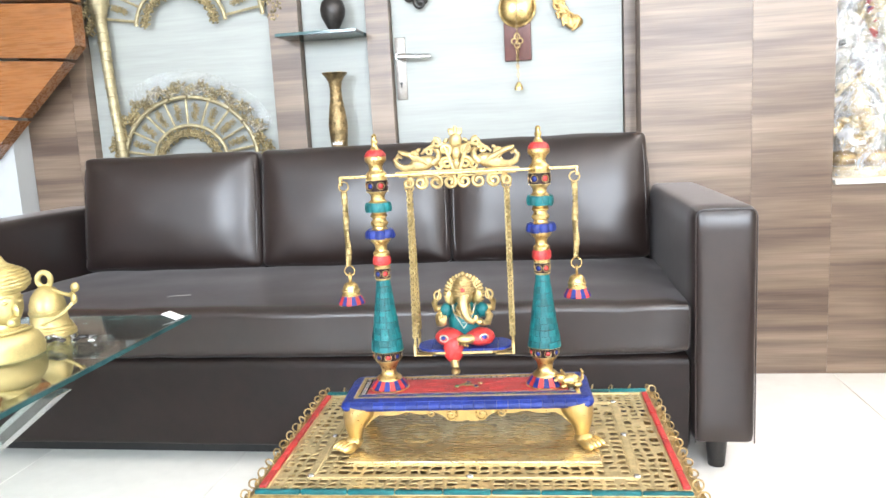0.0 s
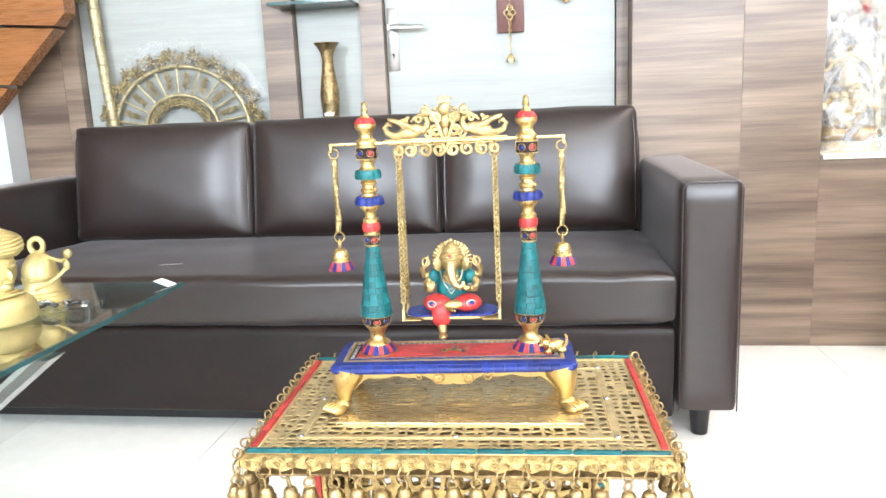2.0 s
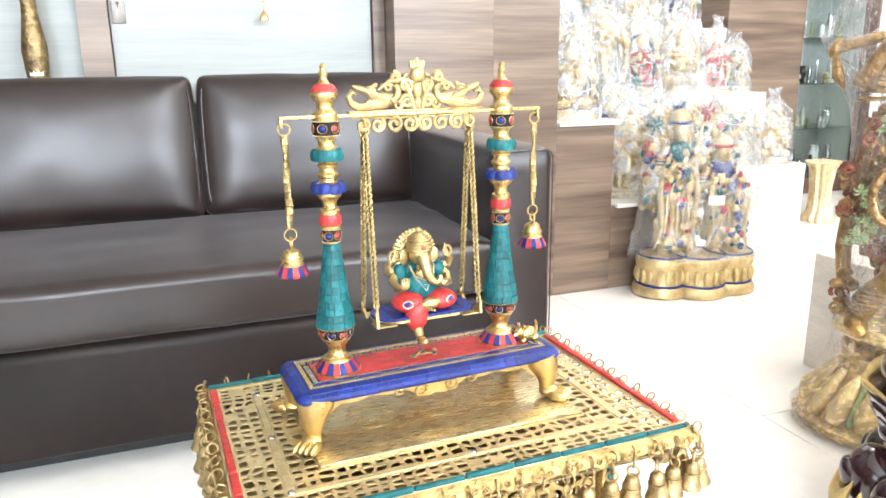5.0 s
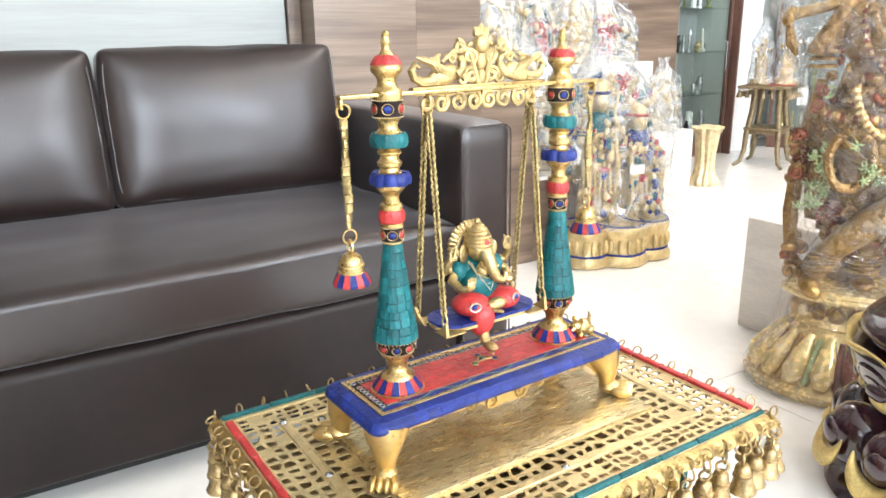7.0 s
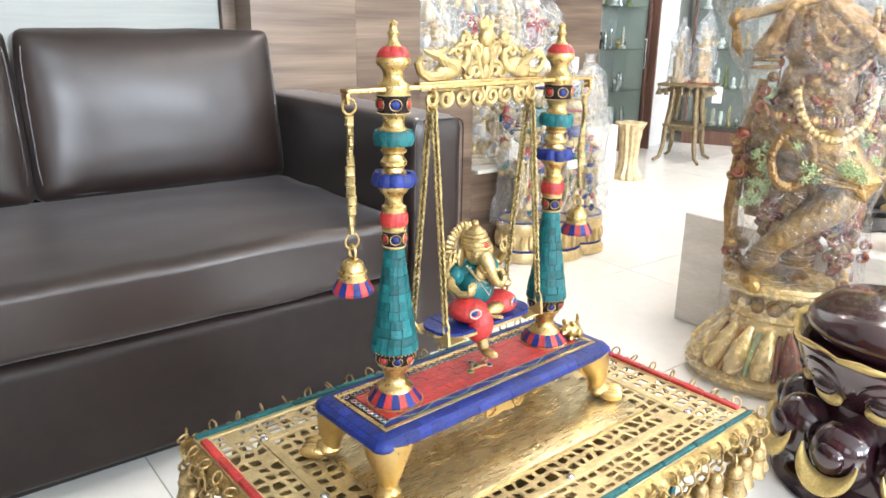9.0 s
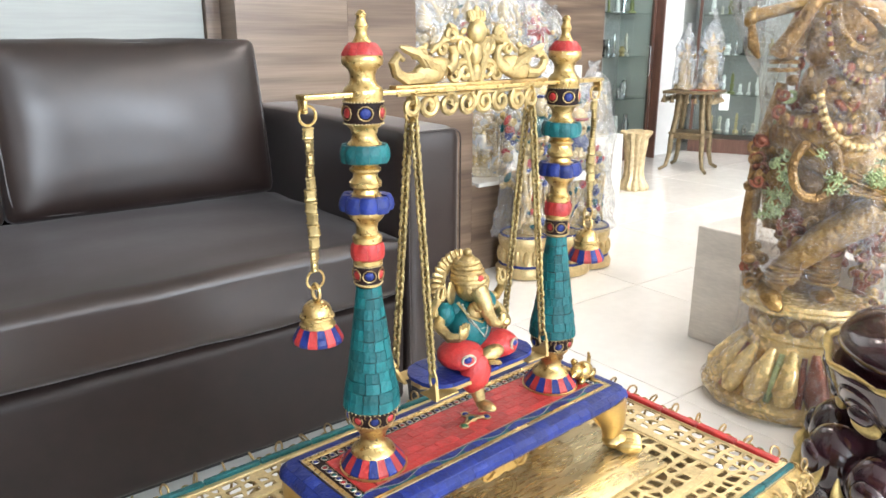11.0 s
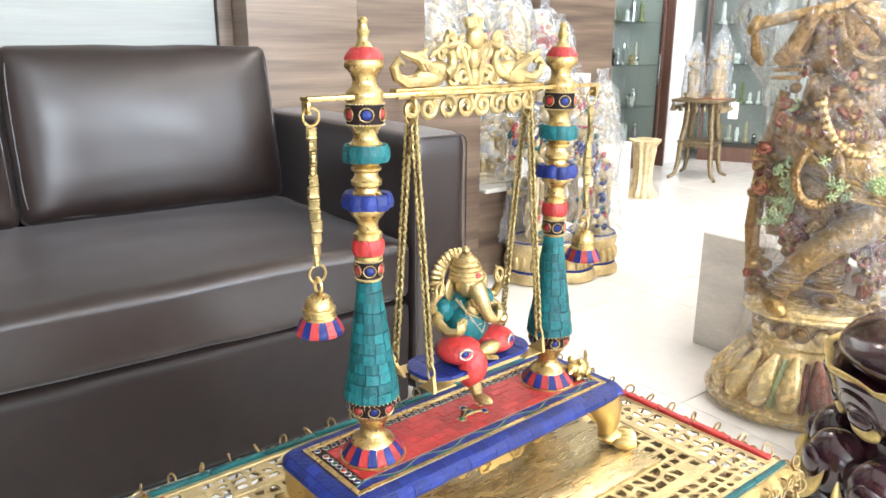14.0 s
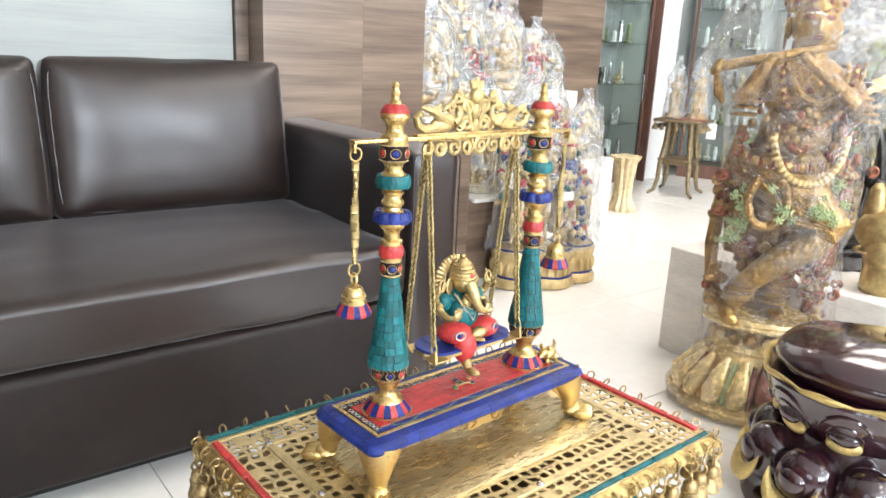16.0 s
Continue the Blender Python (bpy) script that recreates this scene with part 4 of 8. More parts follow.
def chain_links(bm, a, b, link=0.0070, wire=0.00118, width=0.0029):
    """Twisted curb chain from a to b."""
    a, b = Vector(a), Vector(b)
    n = max(int((b - a).length / (link * 0.47)), 2)
    d = (b - a).normalized()
    s = d.orthogonal().normalized()
    t = d.cross(s)
    for k in range(n):
        c = a.lerp(b, (k + 0.5) / n)
        ang = radians(45 if k % 2 else -45) + radians(random.uniform(-8, 8))
        u = s * math.cos(ang) + t * math.sin(ang)
        pts = [c + d * (link / 2 * math.cos(q)) + u * (width * math.sin(q)) for q in (2 * math.pi * i / 10 for i in range(10))]
        tube(bm, pts, wire, 6, closed=True)


def striped_bell(parent, x, z):
    """A larger bell with coral and lapis stripes below, under a strip of stamped links."""
    hanger = bmesh.new()
    tube(hanger, ring_pts((x, 0, z - 0.008), 0.0062, 14, "y"), 0.0010, 6, closed=True)
    part("ring", hanger, BRASS, parent)
    top = z - 0.015
    for k in range(12):
        bm = bmesh.new()
        lathe(bm, [(0.0014, -0.0080), (0.0038, -0.0079), (0.0045, -0.0071), (0.0037, -0.0056), (0.0043, -0.0040), (0.0037, -0.0024), (0.0045, -0.0009), (0.0038, -0.0001), (0.0014, 0.0)], 8, sy=0.62)
        part("chain_plate", bm, CHAIN_BRASS, parent, m=pose(x + 0.0005 * math.sin(k * 0.9), 0, top - k * 0.0080, 3.0 * math.cos(k * 2.1), 4.0 * math.sin(k * 1.3), 50 * math.sin(k * 0.7)))
    zb = top - 12 * 0.0080
    bm = bmesh.new()
    tube(bm, ring_pts((x, 0, zb - 0.006), 0.0066, 14, "y"), 0.0009, 6, closed=True)
    part("ring", bm, BRASS, parent)
    bm = bmesh.new()
    zz = zb - 0.0105
    tube(bm, ring_pts((x, 0, zz - 0.0045), 0.0045, 12, "x", 1.3), 0.0013, 6, closed=True)
    prof = [(0.002, -0.0105), (0.0052, -0.0112), (0.0078, -0.0135), (0.0090, -0.0165), (0.0096, -0.0200), (0.0108, -0.0205), (0.0110, -0.0218), (0.0100, -0.0228), (0.0102, -0.0258), (0.0112, -0.0268),
            (0.0112, -0.0282), (0.0128, -0.038), (0.012, -0.0385)]
    lathe(bm, [(r * 1.1, h) for r, h in prof[::-1]], 20, 0, (x, 0, zz))
    bell = part("bell", bm, BRASS, parent, "brass bell with coral and lapis stripes")
    n = 16
    for c in range(n):
        ang = math.pi / n * 0.96
        bm = bmesh.new()
        v = [bm.verts.new((rr * math.cos(q), rr * math.sin(q), h)) for rr, h in ((0.0172, -0.0392), (0.0174, -0.0368), (0.0126, -0.0280)) for q in (-ang, ang)]
        for q in ((0, 1, 3, 2), (2, 3, 5, 4)):
            bm.faces.new([v[i] for i in q])
        w = bm.verts.new((0.006, 0, -0.034))
        bm.faces.new((v[4], v[5], w))
        bm.faces.new((v[0], v[2], v[4], w))
        bm.faces.new((v[1], w, v[5], v[3]))
        bm.faces.new((v[1], v[0], w))
        part("striped_stone", bm, BLUE if c % 2 else RED, bell, smooth=False, m=pose(x, 0, zz, 0, 0, c * 360 / n))
    return bell


def build_swing():
    s = thing("ornamental_swing", "brass ornamental swing with turquoise, coral and lapis inlay on a table", "ornamental swing",
              (SX, SY, SWING_Z), TURN_S)
    hw, hd = BASE_W / 2, BASE_D / 2
    zt = 0.505 - SWING_Z        # upper face of the base
    # base block: lapis moulding, brass steps, inlaid field
    bm = bmesh.new()
    box(bm, -hw + 0.006, hw - 0.006, -hd + 0.006, hd - 0.006, zt - 0.0165, zt - 0.003, 0.003)
    box(bm, -hw + 0.016, hw - 0.016, -hd + 0.012, hd - 0.012, zt - 0.0035, zt - 0.0012, 0.001)
    base = part("base_block", bm, BRASS, s)
    rnd = random.Random(3)
    prof = [(0.0, -0.0145), (0.0045, -0.0135), (0.0064, -0.0100), (0.0055, -0.0062), (0.0015, -0.0030), (-0.0045, -0.0012), (-0.0095, -0.0016), (-0.009, -0.012)]
    rc = 0.012
    runs = [2 * (hw - rc), math.pi / 2 * rc, 2 * (hd - rc), math.pi / 2 * rc] * 2
    total = sum(runs)

    def outline(u):
        """Place and outward way on the base's rounded outline, u metres along it."""
        u %= total
        corners = ((hw - rc, -hd + rc), (hw - rc, hd - rc), (-hw + rc, hd - rc), (-hw + rc, -hd + rc))
        for q in range(4):
            side, bend = runs[2 * q], runs[2 * q + 1]
            a_ = -math.pi / 2 + q * math.pi / 2
            nx_, ny_ = math.cos(a_), math.sin(a_)
            cx, cy = corners[q]
            if u <= side:
                return cx + nx_ * rc + ny_ * (side - u), cy + ny_ * rc - nx_ * (side - u), nx_, ny_
            u -= side
            if u <= bend:
                a_ += u / rc
                return cx + math.cos(a_) * rc, cy + math.sin(a_) * rc, math.cos(a_), math.sin(a_)
            u -= bend
        return hw - rc, -hd, 0, -1
    n = 58
    for k in range(n):
        j = rnd.uniform(-0.0003, 0.0003)
        bm = bmesh.new()
        rows = []
        for q in range(5):
            x, y, nx_, ny_ = outline(total * (k + 0.012 + 0.976 * q / 4) / n)
            rows.append([bm.verts.new((x + nx_ * (o - 0.004 + j), y + ny_ * (o - 0.004 + j), zt + h)) for o, h in prof])
        m_ = len(prof)
        for r0, r1 in zip(rows, rows[1:]):
            for i in range(m_):
                bm.faces.new((r0[i], r0[(i + 1) % m_], r1[(i + 1) % m_], r1[i]))
        bm.faces.new(rows[0][::-1])
        bm.faces.new(rows[-1])
        bmesh.ops.recalc_face_normals(bm, faces=bm.faces[:])
        part("lapis_piece", bm, BLUE, base)
    for k in range(58):                                   # narrow upper course, its joints between those below
        bm = bmesh.new()
        rows = []
        for q in range(4):
            x, y, nx_, ny_ = outline(total * (k + 0.512 + 0.976 * q / 3) / 58)
            rows.append([bm.verts.new((x + nx_ * (o - 0.004), y + ny_ * (o - 0.004), zt + h)) for o, h in ((0.0016, -0.0034), (0.0012, -0.0024), (-0.0040, -0.0007), (-0.0085, -0.0006), (-0.0085, -0.0040))])
        for r0, r1 in zip(rows, rows[1:]):
            for i in range(5):
                bm.faces.new((r0[i], r0[(i + 1) % 5], r1[(i + 1) % 5], r1[i]))
        bm.faces.new(rows[0][::-1])
        bm.faces.new(rows[-1])
        bmesh.ops.recalc_face_normals(bm, faces=bm.faces[:])
        part("lapis_piece", bm, BLUE, base)
    fx, fy = hw - 0.014, hd - 0.013
    # field: coral middle, a waved lapis and turquoise border in front, ringed cells behind, brass ledges, beaded wires
    bx_ = 0.0045                                          # width of the brass ledge
    stones(base, RED, -fx + 0.026, fx - 0.026, -fy + 0.0135, fy - 0.0135, 12, 6, zt - 0.002, zt, True, 8)

    def bead_row(pts, step=0.0013, r_=0.00048):
        """A border of tiny beads along a line."""
        bm = bmesh.new()
        for p0, p1 in zip(pts, pts[1:]):
            p0, p1 = Vector(p0), Vector(p1)
            m_ = max(1, int((p1 - p0).length / step))
            for q in range(m_):
                blob(bm, p0.lerp(p1, q / m_), (r_, r_, r_), seg=5, rings=3)
        part("bead_border", bm, BEAD_METAL, base, "tiny silvery beads")

    y_in, y_out = -fy + 0.0128, -fy + bx_ + 0.0006
    y_mid, amp, n = (y_in + y_out) / 2, (y_in - y_out) / 2 - 0.0006, 44
    wave = lambda u: y_mid + amp * math.sin(u * 2 * math.pi * 5.5)
    for k in range(n):
        ua, ub = k / n, (k + 1) / n
        xa, xb = -fx + bx_ + 2 * (fx - bx_) * ua + 0.0001, -fx + bx_ + 2 * (fx - bx_) * ub - 0.0001
        wa, wb = wave(ua), wave(ub)
        for ya, yb, za, zb_, mat in ((y_out, y_out, wa, wb, TURQ if (k // 4) % 2 else BLUE), (wa, wb, y_in, y_in, BLUE if (k // 4) % 2 else TURQ)):
            if abs(za - ya) + abs(zb_ - yb) < 0.0008:
                continue
            bm = bmesh.new()
            lo = [bm.verts.new((x, y, zt - 0.002)) for x, y in ((xa, ya), (xb, yb), (xb, zb_), (xa, za))]
            hi = [bm.verts.new((v.co.x, v.co.y, zt - 0.0004)) for v in lo]
            bm.faces.new(hi)
            for q in range(4):
                bm.faces.new((lo[q], lo[(q + 1) % 4], hi[(q + 1) % 4], hi[q]))
            part("stone", bm, mat, base, smooth=False)
    bead_row([(-fx + bx_ + 2 * (fx - bx_) * k / 88, wave(k / 88), zt) for k in range(89)])
    for yy in (y_in + 0.0003, fy - 0.0131):
        bead_row([(-fx + 0.014, yy, zt + 0.0002), (fx - 0.014, yy, zt + 0.0002)])
    # ringed cells along the back edge and both ends
    cells = [(-fx + bx_ + 2 * (fx - bx_) * (k + 0.5) / 36, fy - 0.0090) for k in range(36)]
    for sgn in (-1, 1):
        cells += [(sgn * (fx - 0.0095), -fy + 0.0128 + (2 * fy - 0.030) * (k + 0.5) / 8) for k in range(8)]
    part("dark_ground", new_box(-fx + bx_, fx - bx_, fy - 0.0130, fy - bx_ - 0.0006, zt - 0.002, zt - 0.0008), RESIN, base, smooth=False)
    for sgn in (-1, 1):
        part("dark_ground", new_box(*sorted((sgn * (fx - bx_ - 0.0006), sgn * (fx - 0.0138))), -fy + 0.0130, fy - 0.0135, zt - 0.002, zt - 0.0008), RESIN, base, smooth=False)
        for k in range(4):
            ya, yb = -fy + 0.0136 + (2 * fy - 0.0275) * k / 4, -fy + 0.0136 + (2 * fy - 0.0275) * (k + 1) / 4
            part("stone", new_box(*sorted((sgn * (fx - 0.0143), sgn * (fx - 0.0258))), ya + 0.0002, yb - 0.0002, zt - 0.002, zt - 0.0003, 0.0003, seg=1), RED, base)
    for k, (cx, cy) in enumerate(cells):
        bm = bmesh.new()
        tube(bm, ring_pts((cx, cy, zt - 0.0004), 0.0026, 10, "z"), 0.00042, 4, closed=True)
        part("ring", bm, BEAD_METAL, base)
        bm = bmesh.new()
        blob(bm, (cx, cy, zt - 0.0007), (0.0018, 0.0018, 0.0005), seg=8, rings=4)
        part("stud", bm, (BLUE, TURQ, BLUE, RED)[k % 4], base)
    # brass ledges round the field
    bm = bmesh.new()
    for sgn in (-1, 1):
        box(bm, -fx, fx, *sorted((sgn * fy, sgn * (fy - bx_))), zt - 0.003, zt - 0.0002, 0.0004, seg=1)
        box(bm, *sorted((sgn * fx, sgn * (fx - bx_))), -fy + bx_ + 0.0001, fy - bx_ - 0.0001, zt - 0.003, zt - 0.0002, 0.0004, seg=1)
    part("ledge", bm, BRASS, base, "plain brass ledge")
    bead_row([(-fx, -fy, zt), (fx, -fy, zt), (fx, fy, zt), (-fx, fy, zt), (-fx, -fy, zt)])
    # small brass spray with cabochons in the middle of the field
    bm = bmesh.new()
    spray = [(-0.013, -0.006), (0.012, -0.007), (0.001, 0.008)]
    for k in range(3):
        (xa, ya), (xb, yb) = spray[k], spray[(k + 1) % 3]
        tube(bm, [(xa, ya, zt + 0.001), ((xa + xb) / 2 * 0.6, (ya + yb) / 2 * 0.6, zt + 0.0018), (xb, yb, zt + 0.001)], 0.0009, 6)
    for x_, y_, r_ in ((-0.013, -0.006, 0.0036), (0.012, -0.007, 0.0036), (0.001, 0.008, 0.0036), (0.0, -0.001, 0.0044), (0.017, 0.004, 0.0028)):
        tube(bm, ring_pts((x_, y_, zt + 0.0008), r_, 12, "z"), 0.0007, 5, closed=True)
    part("spray", bm, BRASS_OLD, base, "brass spray")
    for (x_, y_, r_), mat in zip(((-0.013, -0.006, 0.0030), (0.012, -0.007, 0.0030), (0.001, 0.008, 0.0030), (0.0, -0.001, 0.0038)), (GREEN_GLASS, BLUE, BLUE, TURQ)):
        bm = bmesh.new()
        blob(bm, (x_, y_, zt + 0.0008), (r_, r_, 0.0016), seg=12, rings=6)
        part("cabochon", bm, mat, base)
    # apron scrolls under the moulding
    for sgn in (-1, 1):
        bm = bmesh.new()
        yy = sgn * (hd - 0.012)
        poly = [(-hw + 0.026, zt - 0.0145)]
        for k in range(41):
            u = -1 + 2 * k / 40
            poly.append((u * (hw - 0.026), zt - 0.0195 - 0.017 * u ** 10 - 0.004 * abs(math.sin(u * 11)) - 0.012 * max(0, 1 - (u / 0.34) ** 2) ** 2))
        poly.append((hw - 0.026, zt - 0.0145))
        prism(bm, poly, *sorted((yy, yy - sgn * 0.003)))
        part("apron", bm, LEG_BRASS, s, "cast brass scroll apron")
        for k in (-1, 1):
            bm = bmesh.new()
            tube(bm, spiral((k * 0.020, zt - 0.0245), 0.009, 0.002, 1.3 * k, 1.6, 22, yy + sgn * 0.001), 0.0016, 6)
            tube(bm, spiral((k * 0.044, zt - 0.0215), 0.006, 0.0015, -1.2 * k, 0.6, 18, yy + sgn * 0.001), 0.0013, 6)
            part("scroll", bm, BRASS, s)
    # cabriole legs with paw feet
    for sx_ in (-1, 1):
        for sy_ in (-1, 1):
            bm = bmesh.new()
            x_, y_ = sx_ * (hw - 0.020), sy_ * (hd - 0.017)
            dx, dy = sx_ * 0.62, sy_ * 0.78
            path, rad_ = [], []
            for o, h, r in ((0.001, zt - 0.0140, 0.0215), (0.003, zt - 0.020, 0.0205), (0.0070, zt - 0.027, 0.0172), (0.0100, 0.027, 0.0128), (0.0100, 0.018, 0.0096), (0.0100, 0.011, 0.0082), (0.013, 0.006, 0.0085)):
                path.append((x_ + dx * o, y_ + dy * o, h))
                rad_.append(r)
            tube(bm, path, rad_, 14)
            for q in range(4):
                w = (q - 1.5) * 0.0060
                cx, cy = x_ + dx * 0.027 - dy * w * 1.1, y_ + dy * 0.027 + dx * w * 1.1
                blob(bm, (cx, cy, 0.0062), (0.0125, 0.0042, 0.0064), 0, (0, 0, math.degrees(math.atan2(dy, dx))), 10, 6)
            blob(bm, (x_ + dx * 0.014, y_ + dy * 0.014, 0.0085), (0.013, 0.0115, 0.0082), 0, (0, 0, 30 * sx_ * sy_), 12, 6)
            part("leg", bm, LEG_BRASS, s, "curved brass leg with a paw foot")
    for sgn in (-1, 1):
        build_pillar(s, sgn)
    # crossbar
    zb = 0.784 - SWING_Z
    bm = bmesh.new()
    box(bm, -0.1505, 0.1505, -0.0055, 0.0055, zb - 0.0016, zb + 0.0016, 0.0006)
    box(bm, -0.1503, -0.1473, -0.004, 0.004, zb - 0.010, zb - 0.0016, 0.0006)
    box(bm, 0.1473, 0.1503, -0.004, 0.004, zb - 0.010, zb - 0.0016, 0.0006)
    part("crossbar", bm, BRASS, s)
    # crest: two birds, leaf scrolls and a crowned mask
    crest = part("crest", new_box(-0.078, 0.078, -0.004, 0.004, zb + 0.0012, zb + 0.0042, 0.0008), BRASS_CAST, s, "cast brass crest with birds, scrolls and a crown")
    for k in (-1, 1):
        bm = bmesh.new()
        c = Vector((k * 0.043, 0, zb + 0.013))
        blob(bm, c, (0.0190, 0.0055, 0.0092), 0, (0, k * 14, 0), 14, 8)
        tube(bm, [(k * 0.030, 0, zb + 0.013), (k * 0.023, 0, zb + 0.018), (k * 0.0215, 0, zb + 0.025), (k * 0.025, 0, zb + 0.030), (k * 0.022, 0, zb + 0.031)],
             [0.0062, 0.0048, 0.0038, 0.0042, 0.0012], 10)
        for q in range(4):
            b0 = Vector((k * (0.036 + q * 0.005), -0.003, zb + 0.012 + q * 0.0015))
            pts = [b0, b0 + Vector((k * 0.007, -0.001, 0.0055 + q * 0.001)), b0 + Vector((k * (0.014 + q * 0.001), 0, 0.0085 + q * 0.001)), b0 + Vector((k * (0.020 + q * 0.0005), 0.001, 0.0075 + q * 0.002))]
            tube(bm, pts, [0.0026, 0.0036, 0.0030, 0.0013], 7)
        tube(bm, [(k * 0.054, 0, zb + 0.009), (k * 0.066, 0, zb + 0.008), (k * 0.074, 0, zb + 0.012), (k * 0.077, 0, zb + 0.019), (k * 0.073, 0, zb + 0.024), (k * 0.068, 0, zb + 0.021)],
             [0.0052, 0.0046, 0.0040, 0.0036, 0.0031, 0.0018], 8)
        tube(bm, [(k * 0.040, 0, zb + 0.006), (k * 0.041, 0, zb + 0.003)], 0.0014, 6)
        part("bird", bm, CREST_BRASS, crest)
        bm = bmesh.new()
        for cx, cz, r, st, sg in ((0.012, 0.012, 0.0078, 0.2, 1), (0.013, 0.029, 0.0070, 4.2, -1), (0.025, 0.038, 0.0055, 1.2, 1)):
            tube(bm, spiral((k * cx, zb + cz), r, 0.0018, 1.35 * sg * k, st if k > 0 else math.pi - st, 22), [0.0026] * 22, 7)
        tube(bm, [(k * 0.004, 0, zb + 0.004), (k * 0.010, 0, zb + 0.022), (k * 0.016, 0, zb + 0.036), (k * 0.033, 0, zb + 0.033), (k * 0.044, 0, zb + 0.025)],
             [0.0032, 0.0032, 0.0029, 0.0023, 0.0015], 7)
        for cx, cz, r, st, sg in ((0.022, 0.010, 0.006, 2.2, 1), (0.033, 0.028, 0.005, 3.0, -1), (0.052, 0.024, 0.0045, 0.5, 1), (0.005, 0.031, 0.0045, 1.0, 1)):
            tube(bm, spiral((k * cx, zb + cz), r, 0.0014, 1.3 * sg * k, st if k > 0 else math.pi - st, 18), 0.0022, 6)
        for q in range(6):
            blob(bm, (k * (0.012 + 0.009 * q), 0.001, zb + 0.040 - 0.0026 * q - 0.003 * (q % 2)), (0.0040, 0.0022, 0.0026), 0, (0, k * 35, 0), 8, 5)
        part("scroll", bm, CREST_BRASS, crest)
        bm = bmesh.new()
        for cx, r, st in ((0.009, 0.0085, 2.0), (0.027, 0.0090, 1.2), (0.046, 0.0082, 2.2), (0.062, 0.0068, 1.4)):
            tube(bm, spiral((k * cx, zb - 0.011), r, 0.0022, 1.4 * k, st if k > 0 else math.pi - st, 24), 0.0025, 7)
        tube(bm, [(k * 0.001, 0, zb - 0.003), (k * 0.02, 0, zb - 0.004), (k * 0.05, 0, zb - 0.003), (k * 0.074, 0, zb - 0.002)], 0.0016, 7)
        part("hanging_scroll", bm, CREST_BRASS, crest)
    bm = bmesh.new()
    blob(bm, (0, -0.001, zb + 0.040), (0.0085, 0.006, 0.009), 0, None, 16, 9)
    for k in range(5):
        a = (k - 2) * 0.42
        tube(bm, [(0.0065 * math.sin(a), 0, zb + 0.047), (0.0095 * math.sin(a), 0, zb + 0.0530 + (0.003 if k == 2 else 0)), (0.0100 * math.sin(a), 0, zb + 0.0550 + (0.003 if k == 2 else 0))], [0.0026, 0.0024, 0.0010], 7)
    tube(bm, [(-0.008, 0, zb + 0.049), (0.008, 0, zb + 0.049)], 0.0024, 7)
    blob(bm, (0, 0, zb + 0.025), (0.006, 0.004, 0.010), 0, None, 12, 8)
    blob(bm, (0, 0, zb + 0.010), (0.005, 0.004, 0.008), 0, None, 12, 8)
    part("crown_mask", bm, CREST_BRASS, crest)
    # hanging seat on four chains
    zs = 0.559 - SWING_Z
    for k in (-1, 1):
        bm = bmesh.new()
        tube(bm, ring_pts((k * 0.061, 0, zb - 0.007), 0.005, 12, "x"), 0.0011, 6, closed=True)
        tube(bm, ring_pts((k * 0.0615, 0, zb - 0.0165), 0.0055, 12, "y"), 0.0011, 6, closed=True)
        part("chain_ring", bm, BRASS, s)
        for j in (-1, 1):
            bm = bmesh.new()
            chain_links(bm, (k * 0.0615, j * 0.003, zb - 0.020), (k * 0.0620, j * 0.0225, zs + 0.016))
            tube(bm, ring_pts((k * 0.0620, j * 0.0235, zs + 0.0115), 0.0040, 12, "x", 1.7), 0.0011, 6, closed=True)
            part("chain", bm, CHAIN_BRASS, s, "twisted brass curb chain")
    def half_depth(x_):
        """Half the seat's depth, falling away in rounded ends."""
        q = max(0.0, (abs(x_) - 0.034) / 0.027)
        return 0.0255 * (1 - q ** 2.6) ** 0.5 if q < 1 else 0.0

    def slab(x0, x1, side0, side1, z0, z1, inset=0.0):
        """A piece of the seat between two x and two shares of its half depth."""
        bm = bmesh.new()
        xs = [x0 + (x1 - x0) * q / 5 for q in range(6)]
        rim_ = [(x_, side0 * max(half_depth(x_) - inset, 0.002)) for x_ in xs] + [(x_, side1 * max(half_depth(x_) - inset, 0.002)) for x_ in xs[::-1]]
        lo, hi = ([bm.verts.new((x_, y_, z_)) for x_, y_ in rim_] for z_ in (z0, z1))
        m_ = len(rim_)
        for q in range(5):
            bm.faces.new((hi[q], hi[q + 1], hi[m_ - 2 - q], hi[m_ - 1 - q]))
            bm.faces.new((lo[m_ - 1 - q], lo[m_ - 2 - q], lo[q + 1], lo[q]))
        for q in range(m_):
            bm.faces.new((lo[q], lo[(q + 1) % m_], hi[(q + 1) % m_], hi[q]))
        return bm
    bm = slab(-0.0605, 0.0605, -1, 1, zs - 0.0035, zs - 0.0006)
